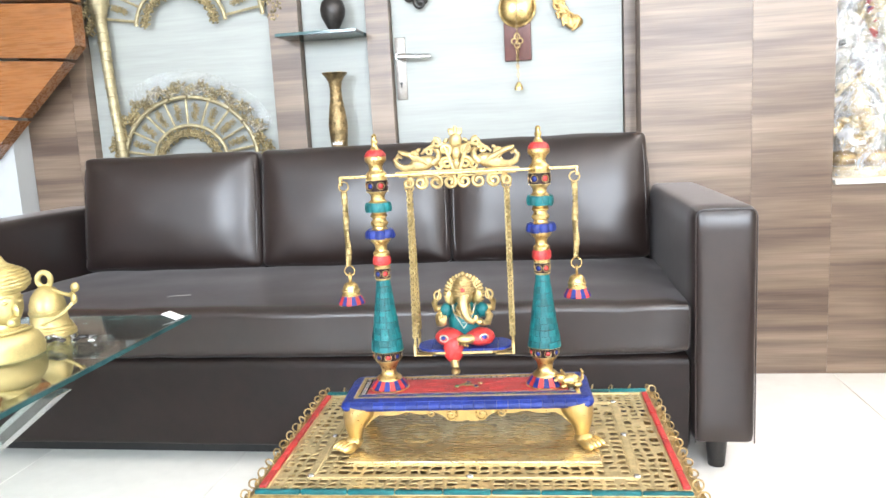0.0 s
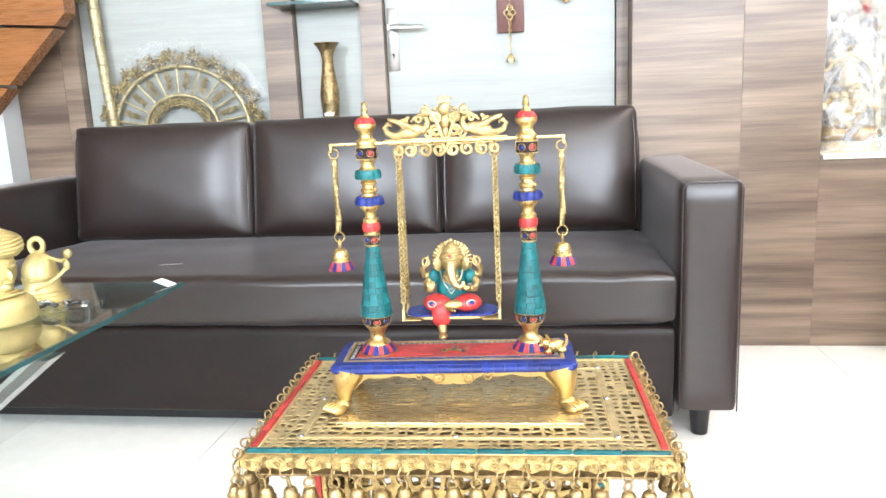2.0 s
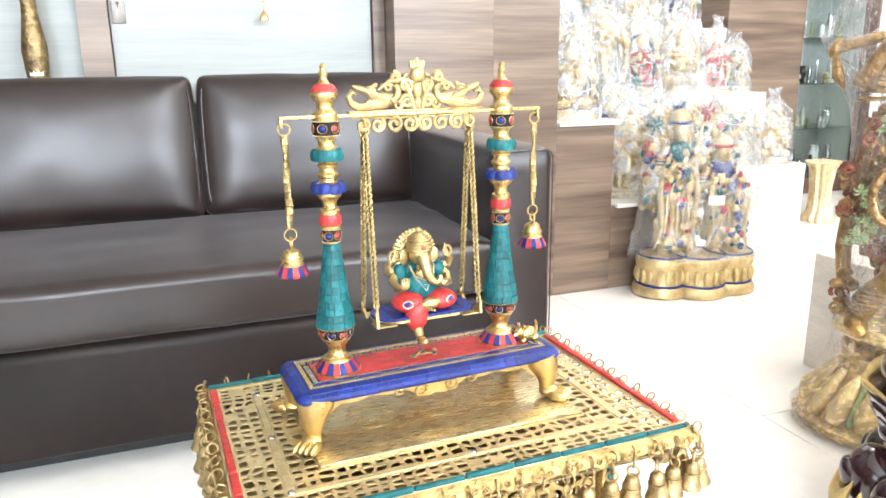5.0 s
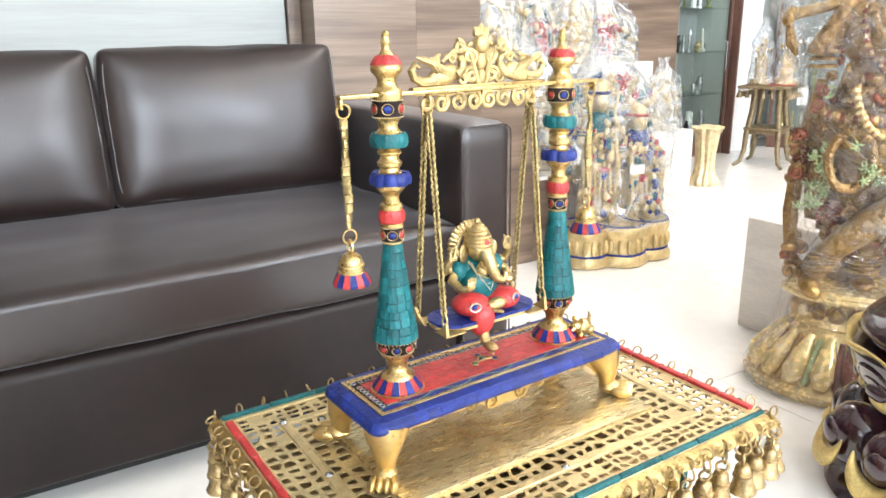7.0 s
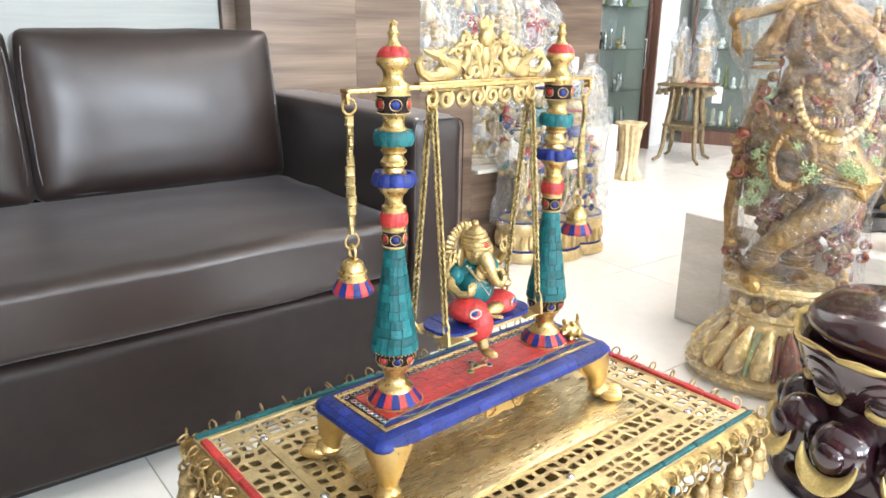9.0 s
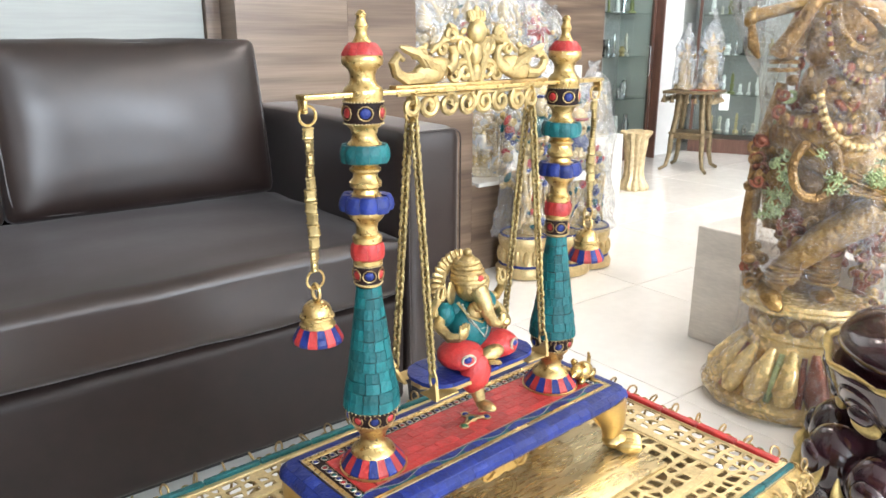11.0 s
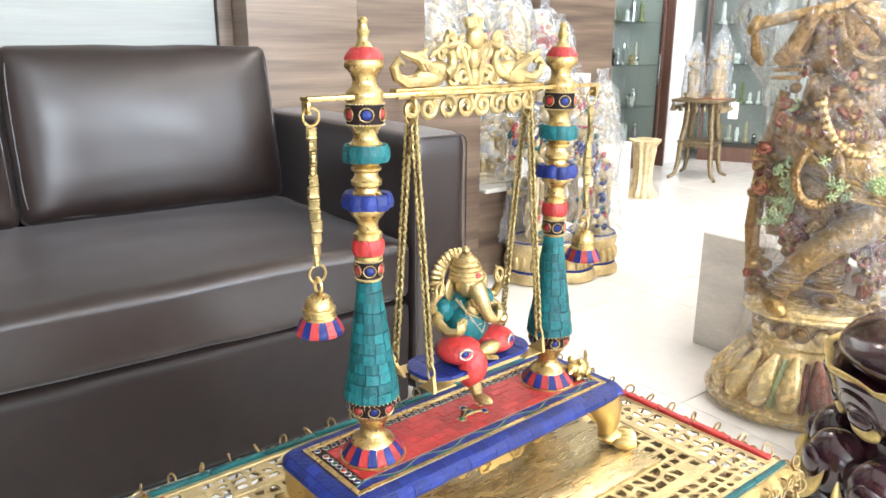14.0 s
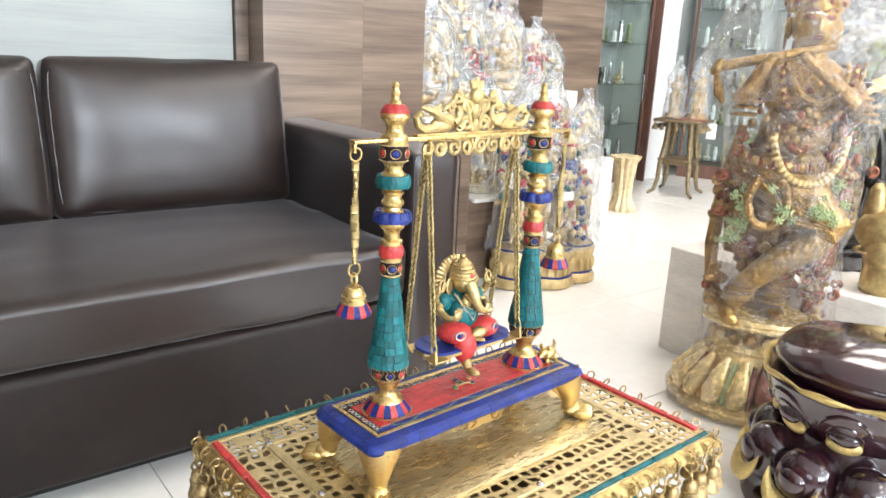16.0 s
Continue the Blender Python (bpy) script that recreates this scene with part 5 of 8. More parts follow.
    for k in (-1, 1):
        for j in (-1, 1):                                 # three-cornered lugs that take the chains
            lug = [(k * 0.0640, j * 0.0275, zs + 0.011), (k * 0.0640, j * 0.0295, zs - 0.004), (k * 0.0640, j * 0.0090, zs - 0.004), (k * 0.0640, j * 0.0200, zs + 0.003)]
            a_ = [bm.verts.new(p) for p in lug]
            b_ = [bm.verts.new((p[0] - k * 0.0030, p[1], p[2])) for p in lug]
            bm.faces.new(a_)
            bm.faces.new(b_[::-1])
            for q in range(4):
                bm.faces.new((a_[q], b_[q], b_[(q + 1) % 4], a_[(q + 1) % 4]))
            box(bm, *sorted((k * 0.0608, k * 0.0400)), *sorted((j * 0.0285, j * 0.0155)), zs - 0.0045, zs - 0.0032, 0.0003, seg=1)
    bmesh.ops.recalc_face_normals(bm, faces=bm.faces[:])
    seat = part("seat", bm, BRASS_SATIN, s, "brass swing seat with a lapis top", smooth=False)
    rnd = random.Random(9)
    cuts = [-0.060, -0.042, -0.027, -0.010, 0.008, 0.025, 0.043, 0.060]
    for xa, xb in zip(cuts, cuts[1:]):
        mid_ = rnd.uniform(-0.15, 0.15)
        for y0_, y1_ in ((-1, mid_ - 0.012), (mid_ + 0.012, 1)):
            bm = slab(xa + 0.0003, xb - 0.0003, y0_, y1_, zs - 0.0005, zs + 0.0028 + rnd.uniform(-0.0003, 0.0003), 0.0006)
            bmesh.ops.recalc_face_normals(bm, faces=bm.faces[:])
            part("stone", bm, BLUE, seat, smooth=False)
    for x in (-0.1458, 0.1458):
        striped_bell(s, x, zb - 0.0035)
    return s


build_swing()


# ---------- the figure on the swing, one plain cast piece ----------
def build_swing_figure():
    bm = bmesh.new()
    G, R_, T, B = 0, 1, 2, 3
    # halo of rays
    for k in range(23):
        a = radians(-28 + 236 * k / 22)
        p0 = Vector((0.017 * math.cos(a), 0.012, 0.062 + 0.018 * math.sin(a)))
        p1 = Vector((0.0262 * math.cos(a), 0.015, 0.062 + 0.0272 * math.sin(a)))
        tube(bm, [p0, p0.lerp(p1, 0.6), p1, p1 + (p1 - p0) * 0.12], [0.0021, 0.0026, 0.0022, 0.0008], 8, G)
    tube(bm, [(0.018 * math.cos(radians(a)), 0.012, 0.062 + 0.019 * math.sin(radians(a))) for a in range(-30, 211, 12)], 0.0026, 7, G)
    tube(bm, [(0.0215 * math.cos(radians(a)), 0.0150, 0.062 + 0.0225 * math.sin(radians(a))) for a in range(-30, 211, 12)], 0.0012, 7, G)
    # body
    blob(bm, (0, 0.000, 0.028), (0.0208, 0.0190, 0.0225), T, None, 26, 16)
    for q in range(30):
        a = math.pi * (q / 29)
        blob(bm, (-0.0135 * math.cos(a), -0.0085 - 0.0095 * math.sin(a), 0.052 - 0.021 * math.sin(a)), (0.0009, 0.0009, 0.0009), 4, None, 6, 4)
    for k in (-1, 1):                                     # beaded hems of the vest
        for q in range(22):
            t = q / 21
            blob(bm, (k * (0.0150 - 0.0145 * t ** 1.3), -0.0060 - 0.0150 * t ** 0.6, 0.0535 - 0.0285 * t), (0.0008, 0.0008, 0.0008), 4, None, 6, 4)
    blob(bm, (0, 0.006, 0.043), (0.0225, 0.0125, 0.011), T, None, 20, 10)
    blob(bm, (0, -0.011, 0.043), (0.0105, 0.006, 0.010), G, None, 16, 8)
    tube(bm, [(-0.015, -0.004, 0.053), (-0.012, -0.0145, 0.043), (0, -0.0175, 0.036), (0.012, -0.0145, 0.043), (0.015, -0.004, 0.053)], 0.0011, 6, G)
    # crossed and hanging legs
    blob(bm, (-0.0190, -0.0125, 0.0118), (0.0192, 0.0196, 0.0116), R_, (0, 0, 22), 24, 14)
    blob(bm, (0.0198, -0.0132, 0.0112), (0.0196, 0.0182, 0.0116), R_, (0, 0, -22), 24, 14)
    blob(bm, (-0.0140, -0.0250, -0.002), (0.0136, 0.0110, 0.0178), R_, (10, 4, 0), 24, 14)
    blob(bm, (0.003, -0.027, 0.012), (0.014, 0.007, 0.006), G, (0, 0, 8), 14, 8)
    for q in range(4):
        blob(bm, (-0.006 + q * 0.0034, -0.0335, 0.008 - 0.001 * q), (0.0018, 0.0035, 0.0020), G, None, 8, 5)
    tube(bm, [(-0.0135, -0.026, -0.015), (-0.0125, -0.029, -0.0245)], [0.0062, 0.0048], 12, G)
    blob(bm, (-0.0120, -0.0355, -0.0275), (0.0060, 0.0110, 0.0040), G, None, 12, 6)
    for k in (-1, 1):
        c = Vector((k * 0.0255, -0.0275, 0.0140))
        tube(bm, [(c.x + 0.0052 * math.cos(t), c.y - 0.002 + 0.002 * math.cos(t) * k, c.z + 0.0042 * math.sin(t)) for t in (2 * math.pi * i / 12 for i in range(12))], 0.0011, 5, 4, closed=True)
        blob(bm, (c.x, c.y - 0.001, c.z), (0.0040, 0.0026, 0.0032), B, None, 10, 6)
    # head with trunk, ears and tiered cap
    blob(bm, (0, -0.003, 0.063), (0.0125, 0.0125, 0.0125), G, None, 20, 11)
    tube(bm, [(0, -0.012, 0.062), (0.0005, -0.0185, 0.054), (0.002, -0.0215, 0.045), (0.006, -0.0235, 0.037), (0.012, -0.0245, 0.034), (0.0165, -0.0245, 0.0375), (0.0165, -0.0240, 0.042)],
         [0.0085, 0.0068, 0.0056, 0.0048, 0.0040, 0.0034, 0.0026], 12, G)
    for k in (-1, 1):
        blob(bm, (k * 0.0165, 0.002, 0.060), (0.0080, 0.0025, 0.0105), G, (0, k * 12, -k * 25), 14, 8)
        tube(bm, [(k * 0.0065, -0.0135, 0.053), (k * 0.0085, -0.0200, 0.049), (k * 0.0080, -0.0235, 0.0495)], [0.0022, 0.0018, 0.0008], 7, G)
        blob(bm, (k * 0.0062, -0.0138, 0.0645), (0.0024, 0.0014, 0.0012), G, None, 8, 5)
    for q, (r, z_) in enumerate(((0.0135, 0.069), (0.0128, 0.0725), (0.0118, 0.076), (0.0103, 0.0795), (0.0088, 0.083))):
        tube(bm, ring_pts((0, -0.001 + q * 0.0006, z_), r, 18, "z"), 0.0024, 7, G, closed=True)
    lathe(bm, [(0.0130, 0.068), (0.0120, 0.076), (0.0085, 0.084), (0.0050, 0.088), (0.0035, 0.089)], 18, G, (0, 0, 0))
    blob(bm, (0, 0.001, 0.0915), (0.0036, 0.0036, 0.0034), G, None, 12, 7)
    blob(bm, (0, -0.0148, 0.0725), (0.0030, 0.0016, 0.0030), R_, None, 10, 6)
    # arms: two lowered, two raised, holding small things
    tube(bm, [(-0.0235, 0.004, 0.045), (-0.0335, -0.002, 0.036), (-0.0320, -0.014, 0.0300), (-0.0270, -0.021, 0.0310)], [0.0058, 0.0050, 0.0044, 0.0036], 10, G)
    blob(bm, (-0.0262, -0.0240, 0.0345), (0.0052, 0.0022, 0.0058), G, (12, 0, 0), 12, 7)
    for q in range(4):                                    # open palm with its fingers up
        tube(bm, [(-0.0302 + 0.0027 * q, -0.0245, 0.0375), (-0.0305 + 0.0029 * q, -0.0250, 0.0430 + (0.0012 if q in (1, 2) else 0))], [0.0014, 0.0010], 7, G)
    tube(bm, [(0.0235, 0.004, 0.045), (0.0330, -0.003, 0.036), (0.0300, -0.015, 0.0300), (0.0230, -0.021, 0.0310)], [0.0058, 0.0050, 0.0044, 0.0036], 10, G)
    blob(bm, (0.0205, -0.0230, 0.0335), (0.0055, 0.0055, 0.0042), G, None, 12, 7)
    blob(bm, (-0.0235, 0.002, 0.0430), (0.0085, 0.0085, 0.0100), T, None, 14, 8)
    blob(bm, (0.0235, 0.002, 0.0430), (0.0085, 0.0085, 0.0100), T, None, 14, 8)
    for k in (-1, 1):
        tube(bm, [(k * 0.024, 0.006, 0.046), (k * 0.0375, 0.004, 0.045), (k * 0.0385, -0.001, 0.054), (k * 0.0350, -0.004, 0.0600)], [0.0050, 0.0044, 0.0038, 0.0034], 10, G)
        tube(bm, ring_pts((k * 0.0335, -0.005, 0.0650), 0.0044, 12, "y", 1.3), 0.0016, 6, G, closed=True)
        tube(bm, [(k * 0.0335, -0.005, 0.060), (k * 0.030, -0.005, 0.0735)], [0.0020, 0.0010], 6, G)
    for v in bm.verts:
        v.co += noise.noise_vector(v.co * 220) * 0.00045
    ob = single("seated_figure", bm, [FIGURE_BRASS, RED, TURQ, BLUE, BEAD_METAL], "small brass seated figure with coral and turquoise inlay on a swing", "statue",
                (SX, SY + 0.006, 0.5615), TURN_S)
    return ob


build_swing_figure()

bm = bmesh.new()
blob(bm, (0, 0, 0.009), (0.0135, 0.0085, 0.0088), 0, None, 16, 9)
blob(bm, (-0.012, 0, 0.013), (0.0075, 0.006, 0.0065), 0, (0, 25, 0), 14, 8)
tube(bm, [(-0.017, 0, 0.012), (-0.0215, 0, 0.010)], [0.0036, 0.0014], 8)
for k in (-1, 1):
    blob(bm, (-0.010, k * 0.005, 0.020), (0.0016, 0.0030, 0.0036), 0, None, 8, 5)
    blob(bm, (-0.010, k * 0.005, 0.003), (0.0050, 0.0028, 0.0032), 0, None, 8, 5)
    blob(bm, (0.008, k * 0.006, 0.004), (0.0060, 0.0034, 0.0042), 0, None, 8, 5)
tube(bm, [(0.012, 0, 0.006), (0.0165, 0.002, 0.010), (0.0165, 0.002, 0.018), (0.0145, 0.002, 0.022)], [0.0026, 0.0022, 0.0018, 0.0010], 7)
for v in bm.verts:
    v.co += noise.noise_vector(v.co * 260) * 0.0004
single("mouse_figurine", bm, BRASS, "tiny cast brass mouse figurine on the swing's base", "figurine", (SX + 0.134, SY - 0.0055, 0.5045), 12 + TURN_S)


# ---------- glass table and what stands on it ----------
GT_Z = 0.506
gt = thing("glass_table", "low table with a thick glass top on slanting glass legs", "coffee table")
top = part("glass_top", new_box(-1.18, -0.262, 1.02, 1.838, GT_Z - 0.0088, GT_Z, 0.002), TABLE_GLASS, gt, smooth=False)
bm = bmesh.new()
for a in ((-1.182, -0.260, 1.0185, 1.0200), (-1.182, -0.260, 1.8382, 1.8397)):
    box(bm, *a, GT_Z - 0.0082, GT_Z - 0.0006)
for a in ((-0.2618, -0.2603, 1.0201, 1.8381), (-1.1815, -1.1802, 1.0201, 1.8381)):
    box(bm, *a, GT_Z - 0.0082, GT_Z - 0.0006)
part("glass_edge", bm, GLASS_EDGE, top, "green polished edge", smooth=False)
for y in (1.08, 1.40):
    for xa, xb in ((-0.86, -0.275), (-0.56, -1.145)):
        bm = prism(bmesh.new(), [(xa, FLOOR_Z), (xa + 0.034, FLOOR_Z), (xb + 0.034, GT_Z - 0.0090), (xb, GT_Z - 0.0090)], y + (0.0 if xa < -0.6 else 0.0405), y + (0.04 if xa < -0.6 else 0.08))
        part("leg", bm, TABLE_GLASS, gt, "slanting thick glass leg", smooth=False)

bm = bmesh.new()
box(bm, -0.017, 0.017, -0.013, 0.013, 0, 0.0008, 0.0003)
for v in bm.verts:
    v.co.z += 0.010 * max(0, -v.co.x / 0.017) ** 2 + 0.004
single("price_tag", bm, PAPER, "small blank white paper tag at the glass table's corner", "tag", (-0.281, 1.808, GT_Z - 0.003), -12)


def bust(name, label, at, turn, s):
    """Head and draped shoulders with a wound turban, as one plain piece."""
    bm = bmesh.new()
    lathe(bm, [(0.0, 0.001), (0.050, 0.0), (0.057, 0.004), (0.058, 0.012), (0.056, 0.026), (0.049, 0.038), (0.036, 0.047), (0.024, 0.052), (0.019, 0.062)], 32, 0, sx=1, sy=0.66)
    tube(bm, [(0, 0.002, 0.045), (0, -0.001, 0.068)], [0.023, 0.018], 18)
    for z_, r_ in ((0.049, 0.030), (0.045, 0.037)):
        tube(bm, [(r_ * math.cos(a), r_ * 0.78 * math.sin(a), z_ - 0.004 * math.sin(a)) for a in (2 * math.pi * k / 30 for k in range(30))], 0.003, 7, closed=True)
    blob(bm, (0, -0.003, 0.093), (0.0270, 0.031, 0.041), 0, None, 28, 16)
    blob(bm, (0, -0.022, 0.064), (0.011, 0.010, 0.009), 0, None, 14, 9)
    blob(bm, (0, -0.0355, 0.085), (0.0042, 0.0075, 0.011), 0, (-18, 0, 0), 12, 8)
    blob(bm, (0, -0.0305, 0.0715), (0.009, 0.005, 0.0034), 0, None, 12, 7)
    for k in (-1, 1):
        blob(bm, (k * 0.0110, -0.0285, 0.097), (0.0065, 0.004, 0.0034), 0, None, 12, 7)
        tube(bm, [(k * 0.004, -0.033, 0.104), (k * 0.011, -0.0315, 0.107), (k * 0.019, -0.026, 0.104)], 0.0015, 6)
        blob(bm, (k * 0.027, 0.004, 0.088), (0.004, 0.008, 0.016), 0, None, 12, 8)
    for q in range(10):                                   # close folds of the wound turban
        z_, r_ = 0.119 + 0.0042 * q, (0.0335, 0.0385, 0.040, 0.0395, 0.038, 0.035, 0.031, 0.026, 0.020, 0.012)[q]
        tube(bm, [(r_ * math.cos(a), -0.002 + r_ * 1.08 * math.sin(a), z_ + 0.003 * math.sin(a + q * 0.5)) for a in (2 * math.pi * k / 34 for k in range(34))], 0.0036, 8, closed=True)
    lathe(bm, [(0.030, 0.112), (0.036, 0.121), (0.037, 0.134), (0.030, 0.148), (0.014, 0.158), (0.010, 0.163), (0.006, 0.170), (0.001, 0.171)], 28, 0, (0, -0.002, 0))
    for v in bm.verts:
        v.co = v.co * s
        v.co += noise.noise_vector(v.co * 90) * 0.0008
    return single(name, bm, BRASS_YELLOW, label, "statue", at, turn)


bust("bust_figurine", "pale gold brass bust figurine in a turban on a glass table", (-0.430, 1.556, GT_Z), 68, 1.0)
bust("bust_figurine", "smaller pale gold brass bust figurine on a glass table", (-0.452, 1.452, GT_Z), 50, 0.44)

# large hand bell with its striker arm
bell = thing("brass_bell", "pale brass bell with looped crown on a glass table", "bell", (-0.462, 1.700, GT_Z), 20)
bm = bmesh.new()
lathe(bm, [(0.040, 0.0), (0.0435, 0.002), (0.043, 0.006), (0.036, 0.016), (0.032, 0.028), (0.031, 0.040), (0.033, 0.043), (0.033, 0.047), (0.031, 0.049), (0.0305, 0.060), (0.026, 0.074), (0.017, 0.086), (0.008, 0.092), (0.0, 0.094)], 36)
for k in range(3):
    tube(bm, ring_pts((0, 0, 0.008 + 0.006 * k), 0.0425 - 0.0032 * k, 30, "z"), 0.0012, 6, closed=True)
part("body", bm, BRASS_YELLOW, bell)
bm = bmesh.new()
tube(bm, [(0.0110 * math.cos(a), 0, 0.103 + 0.0135 * math.sin(a)) for a in (2 * math.pi * k / 18 for k in range(18))], 0.0052, 9, closed=True)
part("crown_loop", bm, BRASS_YELLOW, bell)
bm = bmesh.new()
tube(bm, [(0.010, -0.006, 0.086), (0.030, -0.012, 0.078), (0.044, -0.016, 0.074), (0.052, -0.018, 0.080)], [0.003, 0.0034, 0.004, 0.004], 9)
blob(bm, (0.055, -0.018, 0.088), (0.008, 0.007, 0.009), 0, None, 12, 8)
blob(bm, (0.051, -0.018, 0.067), (0.006, 0.006, 0.010), 0, None, 12, 8)
tube(bm, [(0.050, -0.018, 0.062), (0.034, -0.026, 0.046), (0.014, -0.034, 0.034), (-0.004, -0.038, 0.028)], [0.004, 0.0032, 0.0028, 0.002], 8)
part("striker", bm, BRASS_YELLOW, bell)

block = thing("acrylic_block", "clear acrylic block on the glass table with metal fittings", "display block", (-0.365, 1.625, GT_Z), 8)
part("slab", new_box(-0.055, 0.055, -0.030, 0.034, 0.0005, 0.010, 0.001), GLASS, block, smooth=False)
rnd = random.Random(2)
for k in range(5):
    bm = bmesh.new()
    tube(bm, [(-0.012, 0, 0), (-0.004, 0.003, 0.004), (0.004, -0.003, 0.004), (0.012, 0, 0)], [0.003, 0.004, 0.003, 0.004], 8)
    blob(bm, (0.011, 0, 0.001), (0.005, 0.005, 0.004), 0, None, 10, 6)
    blob(bm, (-0.012, 0, 0.001), (0.004, 0.006, 0.003), 0, None, 10, 6)
    single("metal_fitting", bm, BLACK_POT if k % 2 else STEEL, "small tarnished metal fitting lying on an acrylic block", "fitting",
           (-0.405 + k * 0.020, 1.618 + rnd.uniform(-0.01, 0.012), GT_Z + 0.0135), rnd.uniform(0, 180), group="fittings on the acrylic block")


# ---------- on the wall behind the sofa ----------
def leaf_cluster(bm, c, r, rnd, mat=0):
    """A tuft of small curled leaves spreading in the wall's plane."""
    c = Vector(c)
    a0 = rnd.uniform(0, 6.28)
    for q in range(6):
        a = a0 + q * 1.05 + rnd.uniform(-0.2, 0.2)
        d = Vector((math.cos(a), 0, math.sin(a)))
        e = Vector((-d.z, 0, d.x)) * rnd.choice((-1, 1))
        pts = [c + d * r * 0.2, c + d * r * 0.65 + Vector((0, -r * 0.35, 0)), c + d * r * rnd.uniform(0.95, 1.15) + e * r * 0.25, c + d * r * 0.95 + e * r * 0.55]
        tube(bm, pts, [r * 0.16, r * 0.21, r * 0.15, r * 0.05], 6, mat)
    blob(bm, c + Vector((0, -r * 0.3, 0)), (r * 0.28, r * 0.25, r * 0.28), mat, None, 8, 5)


def arch_ornament(name, at, w, h, wrapped):
    """Half-round cast arch: two ribs with spokes, figures between, a leafy outer border."""
    t = thing(name, "half-round cast brass arch with spokes hung on the cream panel", "wall ornament", at)
    def arc(r, a0=4, a1=176, n=40, y=0.0):
        return [(r * w * math.cos(radians(a0 + (a1 - a0) * k / (n - 1))), y, r * h * math.sin(radians(a0 + (a1 - a0) * k / (n - 1)))) for k in range(n)]
    for r, q in ((0.84, 0.008), (0.46, 0.007)):
        bm = bmesh.new()
        tube(bm, arc(r), q, 10)
        part("rib", bm, ARCH_BRASS, t)
    bm = bmesh.new()
    tube(bm, arc(0.36), 0.010, 8, flat=0.5)
    rnd = random.Random(int(abs(at[2]) * 100))
    for k in range(17):
        a = radians(8 + 164 * k / 16)
        leaf_cluster(bm, (0.36 * w * math.cos(a), -0.006, 0.36 * h * math.sin(a)), 0.017, rnd)
        tube(bm, spiral((0.36 * w * math.cos(a), 0.36 * h * math.sin(a)), 0.013, 0.003, 1.2, rnd.uniform(0, 6), 14, -0.008), 0.0028, 6)
    part("inner_border", bm, ARCH_OLD, t)
    for k in range(9):
        a = radians(10 + 160 * k / 8)
        bm = bmesh.new()
        tube(bm, [(0.47 * w * math.cos(a), 0, 0.47 * h * math.sin(a)), (0.83 * w * math.cos(a), 0, 0.83 * h * math.sin(a))], 0.0045, 8)
        part("spoke", bm, ARCH_BRASS, t)
    for k in range(8):
        a = radians(20 + 140 * k / 7)
        c = Vector((0.65 * w * math.cos(a), -0.004, 0.65 * h * math.sin(a)))
        d = Vector((math.cos(a), 0, math.sin(a)))
        bm = bmesh.new()
        for q in range(5):
            leaf_cluster(bm, c + d * (q - 2) * 0.011 + Vector((rnd.uniform(-0.004, 0.004), 0, 0)), 0.011, rnd)
        part("motif", bm, ARCH_OLD, t)
    bm = bmesh.new()
    for k in range(34):
        a = radians(2 + 176 * k / 33)
        rr = 0.95 + 0.05 * math.sin(k * 1.9)
        c = (rr * w * math.cos(a), -0.003, rr * h * math.sin(a))
        tube(bm, spiral((c[0], c[2]), 0.016, 0.003, rnd.choice((-1, 1)) * 1.2, rnd.uniform(0, 6), 14, -0.004), 0.0034, 6)
        leaf_cluster(bm, c, 0.021, rnd)
    part("leaf_border", bm, ARCH_OLD, t)
    if wrapped:
        bm = bmesh.new()
        n, m = 26, 5
        grid = [[None] * (m + 1) for _ in range(n + 1)]
        for i in range(n + 1):
            a = radians(20 + 110 * i / n)
            for j in range(m + 1):
                r = 0.86 + 0.32 * j / m
                p = Vector((r * w * math.cos(a), -0.016, r * h * math.sin(a)))
                p += noise.noise_vector(p * 38) * 0.012
                grid[i][j] = bm.verts.new(p)
        for i in range(n):
            for j in range(m):
                bm.faces.new((grid[i][j], grid[i + 1][j], grid[i + 1][j + 1], grid[i][j + 1]))
        part("plastic_film", bm, WRAP_THIN, t, "crinkled clear plastic film", smooth=False)
    return t


arch_ornament("arch_ornament", (-0.765, 2.895, 0.790), 0.285, 0.250, True)
arch_ornament("arch_ornament", (-0.755, 2.895, 1.232), 0.345, 0.300, False)

horn = bmesh.new()
pts, rad_ = [], []
for k in range(25):
    t = k / 24
    pts.append((-1.055 + 0.060 * t + 0.002 * math.sin(t * 9), 2.884 + 0.003 * math.sin(t * 7), 1.62 - 1.03 * t))
    rad_.append((0.0205 - 0.0065 * t) * (1 + 0.03 * math.sin(k * 2.6)) + (0.016 if k in (6, 7) else 0) + (0.006 if k == 5 else 0))
tube(horn, pts, rad_, 18)
for q in range(34):                                       # hammered rings along the horn
    f = q / 34 * (len(pts) - 1)
    i0 = int(f)
    c = Vector(pts[i0]).lerp(Vector(pts[i0 + 1]), f - i0)
    d = (Vector(pts[i0 + 1]) - Vector(pts[i0])).normalized()
    u = d.orthogonal().normalized()
    w = d.cross(u)
    rr = rad_[i0] + (rad_[i0 + 1] - rad_[i0]) * (f - i0) + 0.0006
    tube(horn, [c + (u * math.cos(a) + w * math.sin(a)) * rr * (1 + 0.05 * math.sin(5 * a + q)) for a in (2 * math.pi * k / 16 for k in range(16))], 0.0022, 5, closed=True)
single("brass_horn", horn, ARCH_BRASS, "long tapering hammered brass horn leaning beside the cream panel", "horn")


